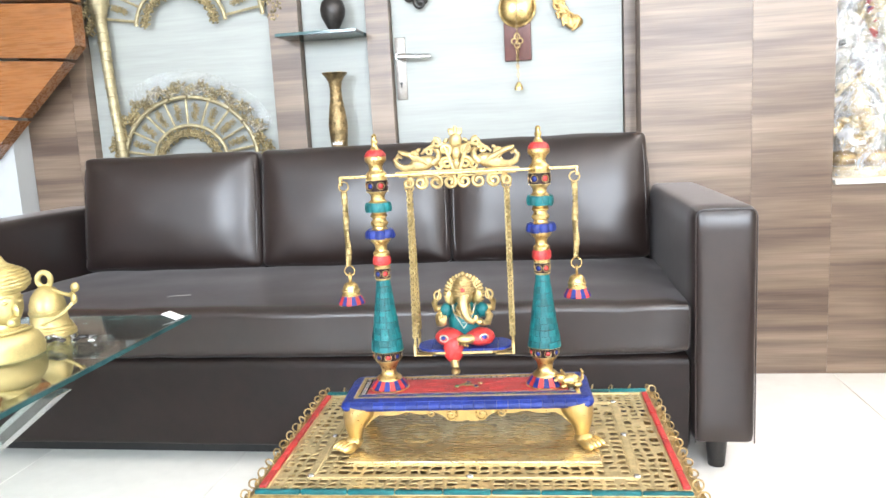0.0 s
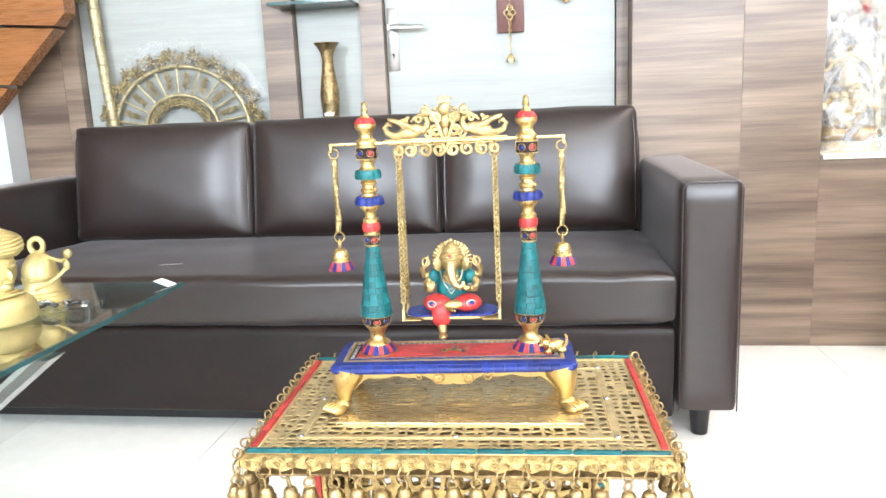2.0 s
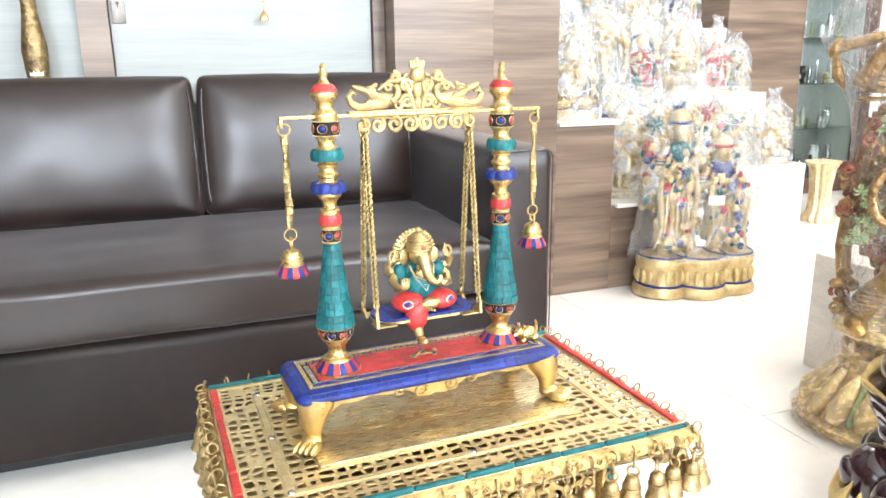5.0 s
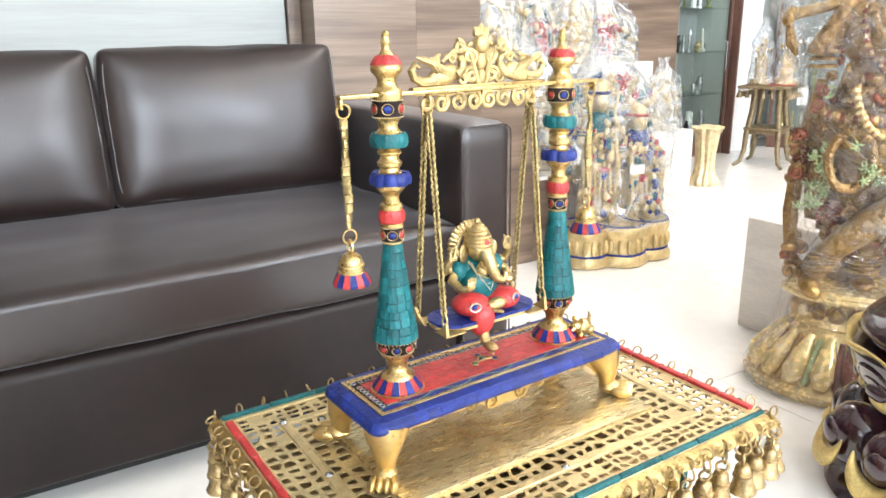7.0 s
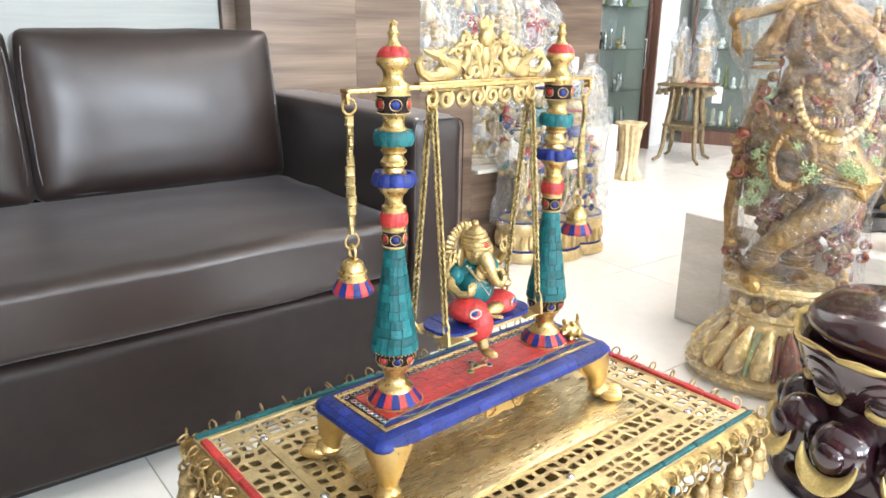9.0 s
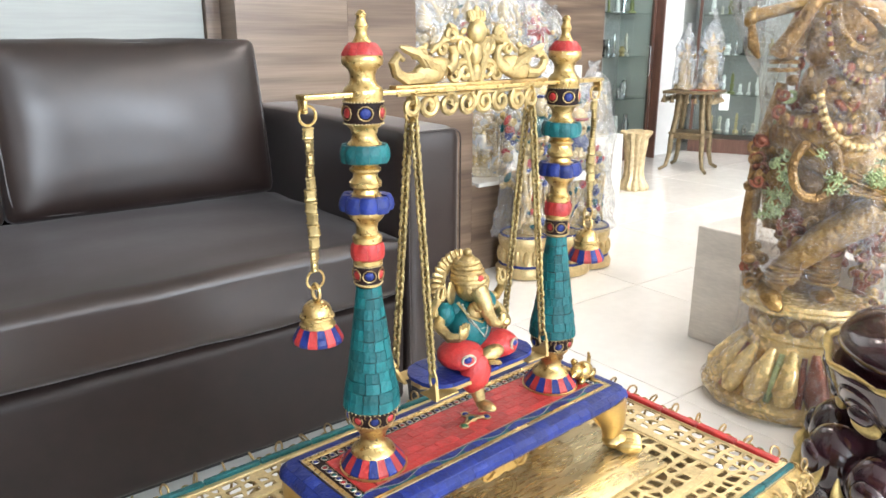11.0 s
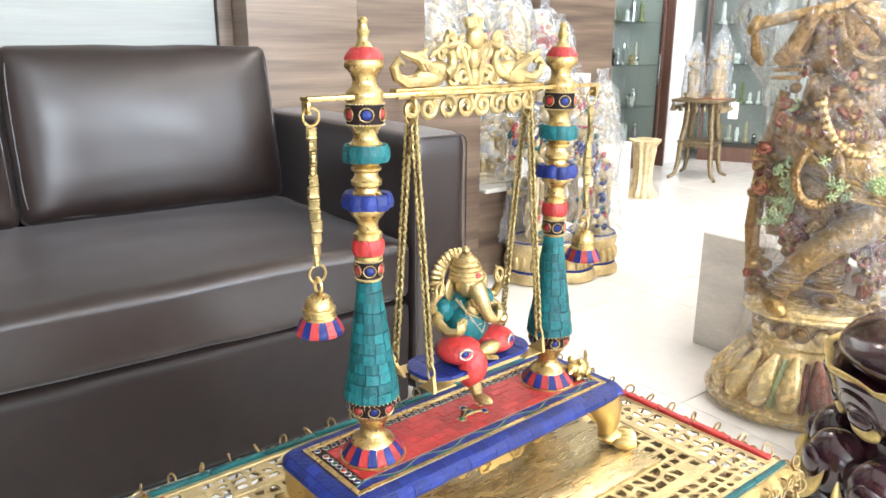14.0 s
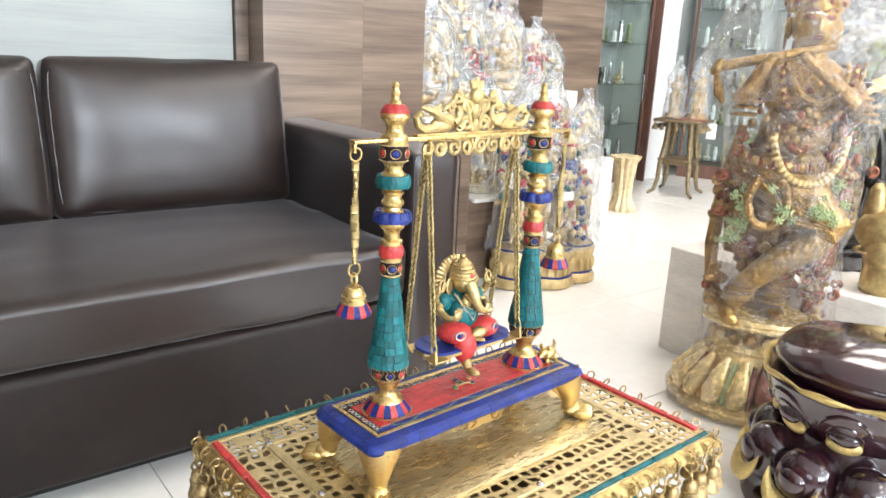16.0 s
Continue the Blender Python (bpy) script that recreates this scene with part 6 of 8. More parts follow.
def vase(name, label, at, prof, mat, tag_z=None):
    v = thing(name, label, "vase", at)
    bm = bmesh.new()
    lathe(bm, prof, 30)
    part("body", bm, mat, v)
    if tag_z:
        r = np.interp(tag_z, [p[1] for p in prof], [p[0] for p in prof]) + 0.001
        bm = bmesh.new()
        vs = [bm.verts.new((r * math.sin(a), -r * math.cos(a), zz)) for zz in (tag_z, tag_z + 0.018) for a in (-0.6, -0.2, 0.2, 0.6)]
        for k in range(3):
            bm.faces.new((vs[k], vs[k + 1], vs[k + 5], vs[k + 4]))
        part("paper_label", bm, PAPER, v, "blank white paper label")
    return v


vase("tall_vase", "tall flared hammered brass vase on a glass shelf", (-0.225, 2.845, 0.795),
     [(0.030, 0), (0.032, 0.006), (0.026, 0.014), (0.029, 0.05), (0.031, 0.085), (0.026, 0.125), (0.020, 0.165), (0.018, 0.195), (0.021, 0.218), (0.031, 0.236), (0.041, 0.246), (0.040, 0.248), (0.018, 0.235)],
     material("hammered_brass", (0.30, 0.215, 0.105), 0.42, 0.85, 0.35, 60, 1.0, 110, bump_dist=0.004), 0.020)
vase("dark_vase", "round blackened metal vase on a green-edged glass shelf", (-0.216, 2.845, 1.165),
     [(0.018, 0), (0.022, 0.003), (0.017, 0.010), (0.022, 0.020), (0.037, 0.050), (0.040, 0.072), (0.034, 0.094), (0.020, 0.108), (0.017, 0.118), (0.026, 0.136), (0.025, 0.138), (0.012, 0.12)], BLACK_POT)

gong = thing("wall_bell", "brass dome bell on a dark wooden plaque hung on a door", "wall bell", (0.358, LEAF_Y, 0))
part("plaque", new_box(-0.042, 0.042, -0.016, -0.0005, 1.048, 1.40, 0.003), ROSEWOOD, gong, "dark red-brown wooden plaque")
bm = bmesh.new()
blob(bm, (0.002, -0.022, 1.207), (0.055, 0.024, 0.055), 0, None, 26, 14)
tube(bm, ring_pts((0.002, -0.020, 1.207), 0.055, 30, "y"), 0.004, 8, closed=True)
part("dome", bm, BRASS, gong)
bm = bmesh.new()
for k in range(20):
    tube(bm, ring_pts((0.0008 * (-1) ** k, -0.050, 1.25 - k * 0.0115 + (0 if k < 12 else 0)), 0.0042, 8, "y" if k % 2 else "x", 1.5), 0.0012, 5, closed=True)
part("chain", bm, BRASS_OLD, gong)
bm = bmesh.new()
for cx, cz in ((0, 1.118), (-0.009, 1.104), (0.009, 1.104), (0, 1.092)):
    tube(bm, ring_pts((cx, -0.050, cz), 0.0085, 12, "y"), 0.0026, 6, closed=True)
part("pendant", bm, BRASS_OLD, gong)
bm = bmesh.new()
lathe(bm, [(0.011, 0.955), (0.012, 0.962), (0.008, 0.972), (0.004, 0.980)], 14, 0, (0, -0.050, 0), flute=6, depth=0.3)
for k in range(9):
    tube(bm, ring_pts((0, -0.050, 1.082 - k * 0.0115), 0.0040, 8, "y" if k % 2 else "x", 1.5), 0.0011, 5, closed=True)
part("clapper", bm, BRASS, gong)

bm = bmesh.new()
rnd = random.Random(7)
for k in range(16):
    t = k / 15
    c = Vector((0.44 + 0.10 * t, LEAF_Y - 0.016, 1.26 - 0.095 * t + 0.03 * math.sin(t * 6)))
    blob(bm, c, (0.022, 0.010, 0.016), 0, (0, rnd.uniform(0, 90), 0), 10, 6)
    tube(bm, spiral((c.x, c.z), 0.022, 0.004, rnd.choice((-1, 1)) * 1.1, rnd.uniform(0, 6), 16, LEAF_Y - 0.022), 0.004, 7)
single("leaf_ornament", bm, BRASS_CAST, "scrolled cast brass leaf ornament hung on the cream door", "wall ornament")
bm = bmesh.new()
for k in range(7):
    c = Vector((0.02 + 0.012 * k, LEAF_Y - 0.018, 1.262 + 0.012 * math.sin(k * 1.4)))
    blob(bm, c, (0.016, 0.009, 0.013), 0, (0, k * 27, 0), 10, 6)
tube(bm, spiral((0.055, 1.245), 0.022, 0.005, 1.2, 2.0, 16, LEAF_Y - 0.022), 0.004, 7)
single("scroll_ornament", bm, BLACK_POT, "small blackened metal scroll ornament hung on the cream door", "wall ornament")


# ---------- the stepped display with wrapped statues ----------
WALL_SIDE, SHOW_FLOOR = shrunk(0.9616), shrunk(0.94)
def ledge(x0, x1, y0, y1, z0, z1, label, mat=None):
    return single("display_step", new_box(x0, x1, y0, y1, z0, z1, 0.003), mat or WHITE_LAM, label, "display step", smooth=False)


PLACE = WALL_SIDE
ledge(1.225, 1.544, 2.960, 3.5, 0.0, STEP_1 - 0.012, "upper white laminate display step behind the panelling")
ledge(1.547, 1.858, 2.960, 3.5, 0.0, STEP_2 - 0.012, "lower white laminate display step behind the panelling")
single("ledge_board", new_box(1.322, 1.560, 2.870, 3.5, STEP_1 - 0.010, STEP_1 + 0.004, 0.002), WHITE_LAM, "pale ledge board of the display step", "ledge", smooth=False)
single("ledge_board", new_box(1.562, 1.875, 2.870, 3.5, STEP_2 - 0.010, STEP_2 + 0.004, 0.002), WHITE_LAM, "pale ledge board of the display step", "ledge", smooth=False)
PLACE = SHOW_FLOOR
ledge(1.90, 3.08, 3.49, 3.80, 0.0, 0.32, "white laminate front step of the statue display")
ledge(1.70, 3.08, 3.802, 4.12, 0.0, 0.66, "white laminate middle step of the statue display")
ledge(1.50, 3.06, 4.122, 4.495, 0.0, 1.0, "white laminate rear step of the statue display")


def idol(label, at, turn, h, seed, palette, name="idol_statue", wrap=True, film=None, standing=False, backplate=True, broad=1.0, base_h=1.0):
    """A plain cast figure: pedestal, body masses, crown and an arched back plate, as one mesh."""
    rnd = random.Random(seed)
    bm = bmesh.new()
    w = 0.30 * h * broad
    lathe(bm, [(w * 0.98, 0), (w * 1.0, 0.015 * h * base_h), (w * 0.90, 0.035 * h * base_h), (w * 0.82, 0.06 * h * base_h), (w * 0.90, 0.085 * h * base_h), (w * 0.86, 0.10 * h * base_h)], 44, 0,
          sy=0.62, flute=11, depth=0.10)
    def col():
        return rnd.randrange(len(palette))
    if standing:
        for k in (-1, 1):
            tube(bm, [(k * w * 0.22, 0, 0.10 * h), (k * w * 0.30, -0.02 * h, 0.28 * h), (k * w * 0.24, 0, 0.46 * h)], [0.05 * h, 0.062 * h, 0.075 * h], 10, 0)
        zc = 0.46
        lathe(bm, [(w * 0.50, 0.10 * h), (w * 0.54, 0.16 * h), (w * 0.46, 0.30 * h), (w * 0.40, 0.46 * h), (w * 0.36, 0.52 * h)], 26, 1, sy=0.7, flute=13, depth=0.12)
    else:
        for k in (-1, 1):
            blob(bm, (k * w * 0.45, -w * 0.20, 0.17 * h), (w * 0.52, w * 0.40, 0.075 * h), col(), (0, 0, k * 20), 14, 8)
        zc = 0.20
    tz = (0.80 - zc) / 0.60
    blob(bm, (0, 0, (zc + 0.14 * tz) * h), (w * 0.42, w * 0.32, 0.16 * h * tz), col(), None, 16, 9, 0.1)
    blob(bm, (0, 0, (zc + 0.28 * tz) * h), (w * 0.46, w * 0.28, 0.09 * h), col(), None, 16, 8, 0.1)
    hz = zc + 0.44 * tz
    blob(bm, (0, -w * 0.06, hz * h), (w * 0.25, w * 0.26, 0.075 * h), 0, None, 16, 9)
    lathe(bm, [(w * 0.26, (hz + 0.04) * h), (w * 0.24, (hz + 0.08) * h), (w * 0.14, (hz + 0.14) * h), (w * 0.05, (hz + 0.19) * h), (w * 0.02, (hz + 0.20) * h)], 16, 0)
    for k in (-1, 1):
        sh = Vector((k * w * 0.45, 0, (zc + 0.30 * tz) * h))
        e = sh + Vector((k * w * rnd.uniform(0.25, 0.45), -w * 0.2, -0.10 * h * rnd.uniform(0.4, 1.2)))
        hand = e + Vector((-k * w * rnd.uniform(-0.1, 0.3), -w * 0.35, 0.07 * h * rnd.uniform(-0.5, 1.4)))
        tube(bm, [sh, e, hand], [w * 0.14, w * 0.11, w * 0.09], 9, col())
        blob(bm, hand, (w * 0.11, w * 0.11, w * 0.12), 0, None, 9, 6)
        blob(bm, sh, (w * 0.17, w * 0.16, w * 0.17), col(), None, 10, 6)
    for k in range(46):
        a = rnd.uniform(0, 2 * math.pi)
        c = (w * rnd.uniform(0.15, 0.47) * math.cos(a), -w * 0.28 * abs(math.sin(a)) - w * 0.08, ((0.14 if standing else zc) + rnd.uniform(-0.04, 0.62 if standing else 0.40 * tz)) * h)
        blob(bm, c, (w * rnd.uniform(0.07, 0.15), w * rnd.uniform(0.05, 0.10), w * rnd.uniform(0.07, 0.17)), col(), (0, rnd.uniform(0, 90), 0), 8, 5)
    if backplate:
        for r, q, cc in ((0.86, 0.07, 0), (0.68, 0.05, col())):
            pts = [(r * w * math.cos(radians(a)) * 1.0, w * 0.34, (0.36 + r * 0.62 * max(math.sin(radians(a)), -0.4)) * h) for a in range(-30, 211, 10)]
            tube(bm, pts, w * q, 8, cc)
        for k in range(19):
            a = radians(-20 + 220 * k / 18)
            blob(bm, (0.92 * w * math.cos(a), w * 0.33, (0.36 + 0.59 * max(math.sin(a), -0.4)) * h), (w * 0.09, w * 0.05, w * 0.10), 0 if k % 3 else col(), None, 8, 5)
    for v in bm.verts:
        v.co += noise.noise_vector(v.co * (9 / h) + Vector((seed, 0, 0))) * 0.012 * h
        v.co += noise.noise_vector(v.co * (34 / h)) * 0.005 * h
    ob = single(name, bm, palette, label, "statue", at, turn)
    if wrap:
        bm = bmesh.new()
        n, m = 26, 16
        top_h = h * rnd.uniform(1.10, 1.22)
        prof = [(1.12, 0.004), (1.10, 0.05), (1.06, 0.25), (1.04, 0.45), (1.02, 0.62), (0.86, 0.80), (0.52, 0.93), (0.22, 1.0), (0.20, 1.05), (0.32, 1.12)]
        rings = []
        for j in range(m + 1):
            t = j / m * (len(prof) - 1)
            i0 = min(int(t), len(prof) - 2)
            f = t - i0
            r = prof[i0][0] * (1 - f) + prof[i0 + 1][0] * f
            z_ = prof[i0][1] * (1 - f) + prof[i0 + 1][1] * f
            ring = []
            for i in range(n):
                a = 2 * math.pi * i / n
                p = Vector((r * w * math.cos(a), r * w * 0.70 * math.sin(a), z_ * top_h / 1.08 + 0.002))
                p += noise.noise_vector(p * (8 / h) + Vector((seed, 3, 0))) * (0.055 * h if j else 0.0) * Vector((1, 1, 0.6)).length / 1.5
                p += noise.noise_vector(p * (26 / h)) * (0.016 * h if j else 0)
                ring.append(bm.verts.new(p))
            rings.append(ring)
        for j in range(m):
            for i in range(n):
                bm.faces.new((rings[j][i], rings[j][(i + 1) % n], rings[j + 1][(i + 1) % n], rings[j + 1][i]))
        single("plastic_wrap", bm, film or WRAP, "crinkled clear plastic wrap drawn over a statue", "plastic wrap", at, turn, group="plastic wraps")
    return ob


P_GOLD = [PALE_GOLD, BRASS, PALE_GOLD, IVORY, BRASS_CAST, PALE_GOLD]
P_COLOR = [PALE_GOLD, PALE_GOLD, RED, TURQ, IVORY, BRASS, BLUE]
P_WHITE = [IVORY, PALE_GOLD, BRASS, BRASS, BLACK_POT]
P_RED = [PALE_GOLD, RED, RED, TURQ, RED]
WRAPPED = "plastic-wrapped pale gold statue on a white display step"
COLOURED = "plastic-wrapped statue inlaid with bright stones on a white display step"
# on the ledges beside the panelling
PLACE = WALL_SIDE
idol(WRAPPED, (1.430, 3.00, STEP_1 + 0.004), -20, 0.34, 1, P_GOLD)
idol(WRAPPED, (1.455, 3.22, STEP_1 + 0.004), -15, 0.46, 2, P_WHITE)
idol(WRAPPED, (1.690, 3.00, STEP_2 + 0.004), -25, 0.33, 3, P_GOLD, standing=True)
idol(COLOURED, (1.770, 3.25, STEP_2 + 0.004), -25, 0.42, 4, P_COLOR, standing=True)
PLACE = SHOW_FLOOR
for i, (x, y, z_, hh, pal, st) in enumerate((
        (2.02, 3.62, 0.32, 0.36, P_GOLD, False), (2.26, 3.62, 0.32, 0.34, P_COLOR, True), (2.50, 3.62, 0.32, 0.36, P_WHITE, False), (2.73, 3.62, 0.32, 0.30, P_COLOR, True), (2.93, 3.58, 0.32, 0.30, P_GOLD, False),
        (1.90, 3.94, 0.66, 0.44, P_WHITE, False), (2.14, 3.94, 0.66, 0.46, P_GOLD, True), (2.38, 3.94, 0.66, 0.38, P_RED, False), (2.62, 3.94, 0.66, 0.40, P_GOLD, False), (2.84, 3.94, 0.66, 0.32, P_RED, True), (3.0, 3.96, 0.66, 0.26, P_WHITE, False),
        (1.75, 4.30, 1.0, 0.44, P_GOLD, False), (2.02, 4.30, 1.0, 0.46, P_COLOR, True), (2.30, 4.30, 1.0, 0.42, P_WHITE, False), (2.58, 4.30, 1.0, 0.46, P_GOLD, True), (2.86, 4.30, 1.0, 0.38, P_COLOR, False))):
    idol(COLOURED if pal in (P_COLOR, P_RED) else WRAPPED, (x, y, z_), -38 + (i * 37) % 20, hh, 20 + i, pal, standing=st, broad=1.05)

# two large inlaid figures on one lobed base, on the floor before the display
def couple_statue():
    rnd = random.Random(61)
    bm = bmesh.new()
    P, T_, R_, B_, D_, W_ = 0, 1, 2, 3, 4, 5
    for cx, cy, r in ((-0.140, 0.0, 0.105), (0.0, -0.025, 0.115), (0.140, 0.0, 0.105)):
        lathe(bm, [(r * 0.9, 0.0), (r * 1.02, 0.004), (r * 1.03, 0.018), (r * 0.96, 0.028), (r * 0.88, 0.036), (r * 0.86, 0.080), (r * 0.92, 0.088), (r * 0.95, 0.104), (r * 0.88, 0.114), (0, 0.115)], 36, P, (cx, cy, 0), sy=0.95)
        for k in range(18):
            a = 2 * math.pi * k / 18
            blob(bm, (cx + r * 0.885 * math.cos(a), cy + r * 0.84 * math.sin(a), 0.058), (0.011, 0.011, 0.021), P, (0, 0, math.degrees(a)), 10, 7)
        tube(bm, [(cx + r * 0.90 * math.cos(a), cy + r * 0.86 * math.sin(a), 0.034) for a in (2 * math.pi * k / 30 for k in range(30))], 0.004, 6, B_, closed=True)
        tube(bm, [(cx + r * 0.86 * math.cos(a), cy + r * 0.82 * math.sin(a), 0.115) for a in (2 * math.pi * k / 30 for k in range(30))], 0.004, 6, B_, closed=True)
    for v in bm.verts:
        v.co.z *= 1.3
    for fx, fy, hh, dark, main, lean in ((-0.115, 0.0, 0.575, P, T_, 0.015), (0.105, 0.01, 0.475, D_, B_, -0.02)):
        z = lambda u: 0.146 + u * (hh - 0.03)
        for k in (-1, 1):
            tube(bm, [(fx + k * 0.030, fy - 0.01, z(0.0)), (fx + k * 0.034, fy - 0.018, z(0.18)), (fx + k * 0.024 + lean, fy, z(0.42))], [0.020, 0.026, 0.036], 12, P)
            blob(bm, (fx + k * 0.032, fy - 0.03, z(0.012)), (0.016, 0.030, 0.010), P, None, 12, 7)
            sh = Vector((fx + lean + k * 0.055, fy, z(0.70)))
            e = sh + Vector((k * 0.038, -0.025, -0.075))
            h_ = e + Vector((-k * 0.030, -0.045, 0.040 if k * fx < 0 else -0.02))
            tube(bm, [sh, e, h_], [0.018, 0.015, 0.011], 11, P)
            blob(bm, h_, (0.013, 0.011, 0.014), P, None, 10, 7)
            for q in range(3):
                tube(bm, ring_pts(sh + (e - sh) * (0.35 + 0.15 * q), 0.019, 12, "z"), 0.003, 6, (R_, B_, T_)[q], closed=True)
        lathe(bm, [(0.062, z(0.10)), (0.066, z(0.13)), (0.056, z(0.30)), (0.050, z(0.42)), (0.044, z(0.48))], 30, dark, (fx + lean * 0.6, fy, 0), sy=0.72, flute=14, depth=0.10)
        blob(bm, (fx + lean, fy, z(0.56)), (0.046, 0.034, 0.065), P, None, 18, 11)
        blob(bm, (fx + lean, fy, z(0.67)), (0.056, 0.036, 0.045), main, None, 18, 11)
        blob(bm, (fx + lean, fy - 0.010, z(0.82)), (0.030, 0.032, 0.040), P, None, 18, 12)
        blob(bm, (fx + lean, fy - 0.043, z(0.815)), (0.005, 0.006, 0.009), P, None, 8, 6)
        lathe(bm, [(0.031, z(0.85)), (0.036, z(0.87)), (0.039, z(0.89)), (0.036, z(0.92)), (0.026, z(0.945)), (0.008, z(0.96))], 18, P, (fx + lean, fy, 0))
        tube(bm, ring_pts((fx + lean, fy, z(0.875)), 0.036, 20, "z"), 0.006, 7, R_ if fx > 0 else B_, closed=True)
        for k in range(26):                               # belts, garlands and apron stones
            t = math.pi * k / 25
            blob(bm, (fx + lean - 0.050 * math.cos(t), fy - 0.020 - 0.028 * math.sin(t), z(0.72) - 0.075 * math.sin(t)), (0.0062, 0.006, 0.0065), (P, main, R_)[k % 3], None, 8, 5)
            blob(bm, (fx + lean - 0.050 * math.cos(t), fy - 0.034 * math.sin(t), z(0.47) + 0.004 * math.sin(3 * t)), (0.007, 0.006, 0.009), (P, B_)[k % 2], None, 8, 5)
        for k in range(5):
            tube(bm, [(fx - 0.040 + 0.020 * k, fy - 0.042, z(0.44)), (fx - 0.046 + 0.023 * k, fy - 0.050, z(0.30)), (fx - 0.048 + 0.024 * k, fy - 0.048, z(0.12))], [0.004, 0.009, 0.004], 8, (P, D_, P, D_, P)[k])
        tube(bm, [(fx + lean - 0.05, fy - 0.03, z(0.66)), (fx - 0.075, fy - 0.045, z(0.45)), (fx - 0.060, fy - 0.05, z(0.22)), (fx - 0.085, fy - 0.045, z(0.06))], [0.008, 0.012, 0.011, 0.005], 9, P)
        tube(bm, [(fx + lean + 0.05, fy - 0.03, z(0.66)), (fx + 0.080, fy - 0.045, z(0.42)), (fx + 0.062, fy - 0.05, z(0.20)), (fx + 0.090, fy - 0.045, z(0.05))], [0.008, 0.012, 0.011, 0.005], 9, P)
    for k in range(120):                                  # scattered inlay, leaves and jewels over both figures
        side = rnd.choice((-1, 1))
        a = rnd.uniform(0.15, 2.99)
        c = Vector((side * 0.11 - 0.062 * math.cos(a) * rnd.uniform(0.7, 1.25), -0.022 - 0.038 * math.sin(a), 0.17 + rnd.uniform(0, 0.36 if side < 0 else 0.27)))
        blob(bm, c, (rnd.uniform(0.008, 0.019), 0.009, rnd.uniform(0.008, 0.026)), rnd.choice((P, P, D_, R_, T_, B_, W_, P) if side < 0 else (P, P, D_, B_, B_, T_, R_, P)), (0, rnd.uniform(0, 180), 0), 9, 6)
    for k in range(7):                                    # boughs raised behind the heads
        a = -0.9 + 0.3 * k
        tube(bm, [(-0.03, 0.04, 0.36), (-0.03 + 0.10 * math.sin(a), 0.05, 0.50), (-0.03 + 0.19 * math.sin(a), 0.045, 0.52 + 0.13 * math.cos(a))], [0.010, 0.008, 0.005], 8, (P, D_)[k % 2])
        leaf_cluster(bm, (-0.03 + 0.19 * math.sin(a), 0.035, 0.53 + 0.13 * math.cos(a)), 0.030, rnd, (T_, P, B_, P, R_, P, T_)[k])
    for k in range(150):                                  # flowering canopy over and behind the two
        x_ = rnd.uniform(-0.21, 0.20)
        z_ = rnd.uniform(0.30, 0.70 - 0.45 * abs(x_ + 0.03))
        blob(bm, (x_, rnd.uniform(0.025, 0.075), z_), (rnd.uniform(0.010, 0.022), 0.010, rnd.uniform(0.010, 0.024)), rnd.choice((P, P, P, T_, B_, R_, W_, D_)), (0, rnd.uniform(0, 180), 0), 8, 5)
    for k in range(16):                                   # low creeper between the two
        a = k * 0.9
        blob(bm, (0.02 * math.cos(a) - 0.005, 0.02 * math.sin(a) + 0.02, 0.12 + 0.02 * k), (0.016, 0.012, 0.016), (P, T_, D_, P)[k % 4], (0, k * 40, 0), 9, 6)
    for v in bm.verts:
        v.co += noise.noise_vector(v.co * 40) * 0.0022
    at, turn = (1.862, 2.792, 0.0), -10
    for v in bm.verts:
        v.co.x *= 0.94
    single("couple_statue", bm, [INLAID_GOLD, TURQ, RED, BLUE, BRASS_SATIN, IVORY], "plastic-wrapped pair of stone-inlaid brass figures on one lobed base", "statue", at, turn)
    bm = bmesh.new()
    prof = [(0.262, 0.13, 0.146), (0.245, 0.13, 0.18), (0.225, 0.12, 0.30), (0.230, 0.12, 0.45), (0.220, 0.115, 0.58), (0.170, 0.10, 0.68), (0.080, 0.07, 0.77), (0.050, 0.04, 0.80)]
    n, m = 44, 26
    rings = []
    for j in range(m + 1):
        t = j / m * (len(prof) - 1)
        i0 = min(int(t), len(prof) - 2)
        f = t - i0
        a_, b_, z_ = (prof[i0][q] * (1 - f) + prof[i0 + 1][q] * f for q in range(3))
        ring = []
        for i in range(n):
            a = 2 * math.pi * i / n
            p = Vector((a_ * math.cos(a) - 0.03 * (z_ > 0.6) * (z_ - 0.6) * 8, b_ * math.sin(a), z_ - 0.10 * max(0, math.cos(a)) * (z_ > 0.4) * (z_ - 0.4) / 0.3))
            p += noise.noise_vector(p * 13) * (0.022 if j else 0.004)
            p += noise.noise_vector(p * 46) * (0.006 if j else 0)
            ring.append(bm.verts.new(p))
        rings.append(ring)
    for j in range(m):
        for i in range(n):
            bm.faces.new((rings[j][i], rings[j][(i + 1) % n], rings[j + 1][(i + 1) % n], rings[j + 1][i]))
    wrap = single("plastic_wrap", bm, WRAP_MID, "crinkled clear plastic wrap drawn over a pair of figures", "plastic wrap", at, turn, group="plastic wraps", smooth=False)
    part("price_tag", new_box(-0.030, 0.030, -0.118, -0.116, 0.345, 0.377, 0.0004), PAPER, wrap, "small white paper tag", smooth=False)


couple_statue()

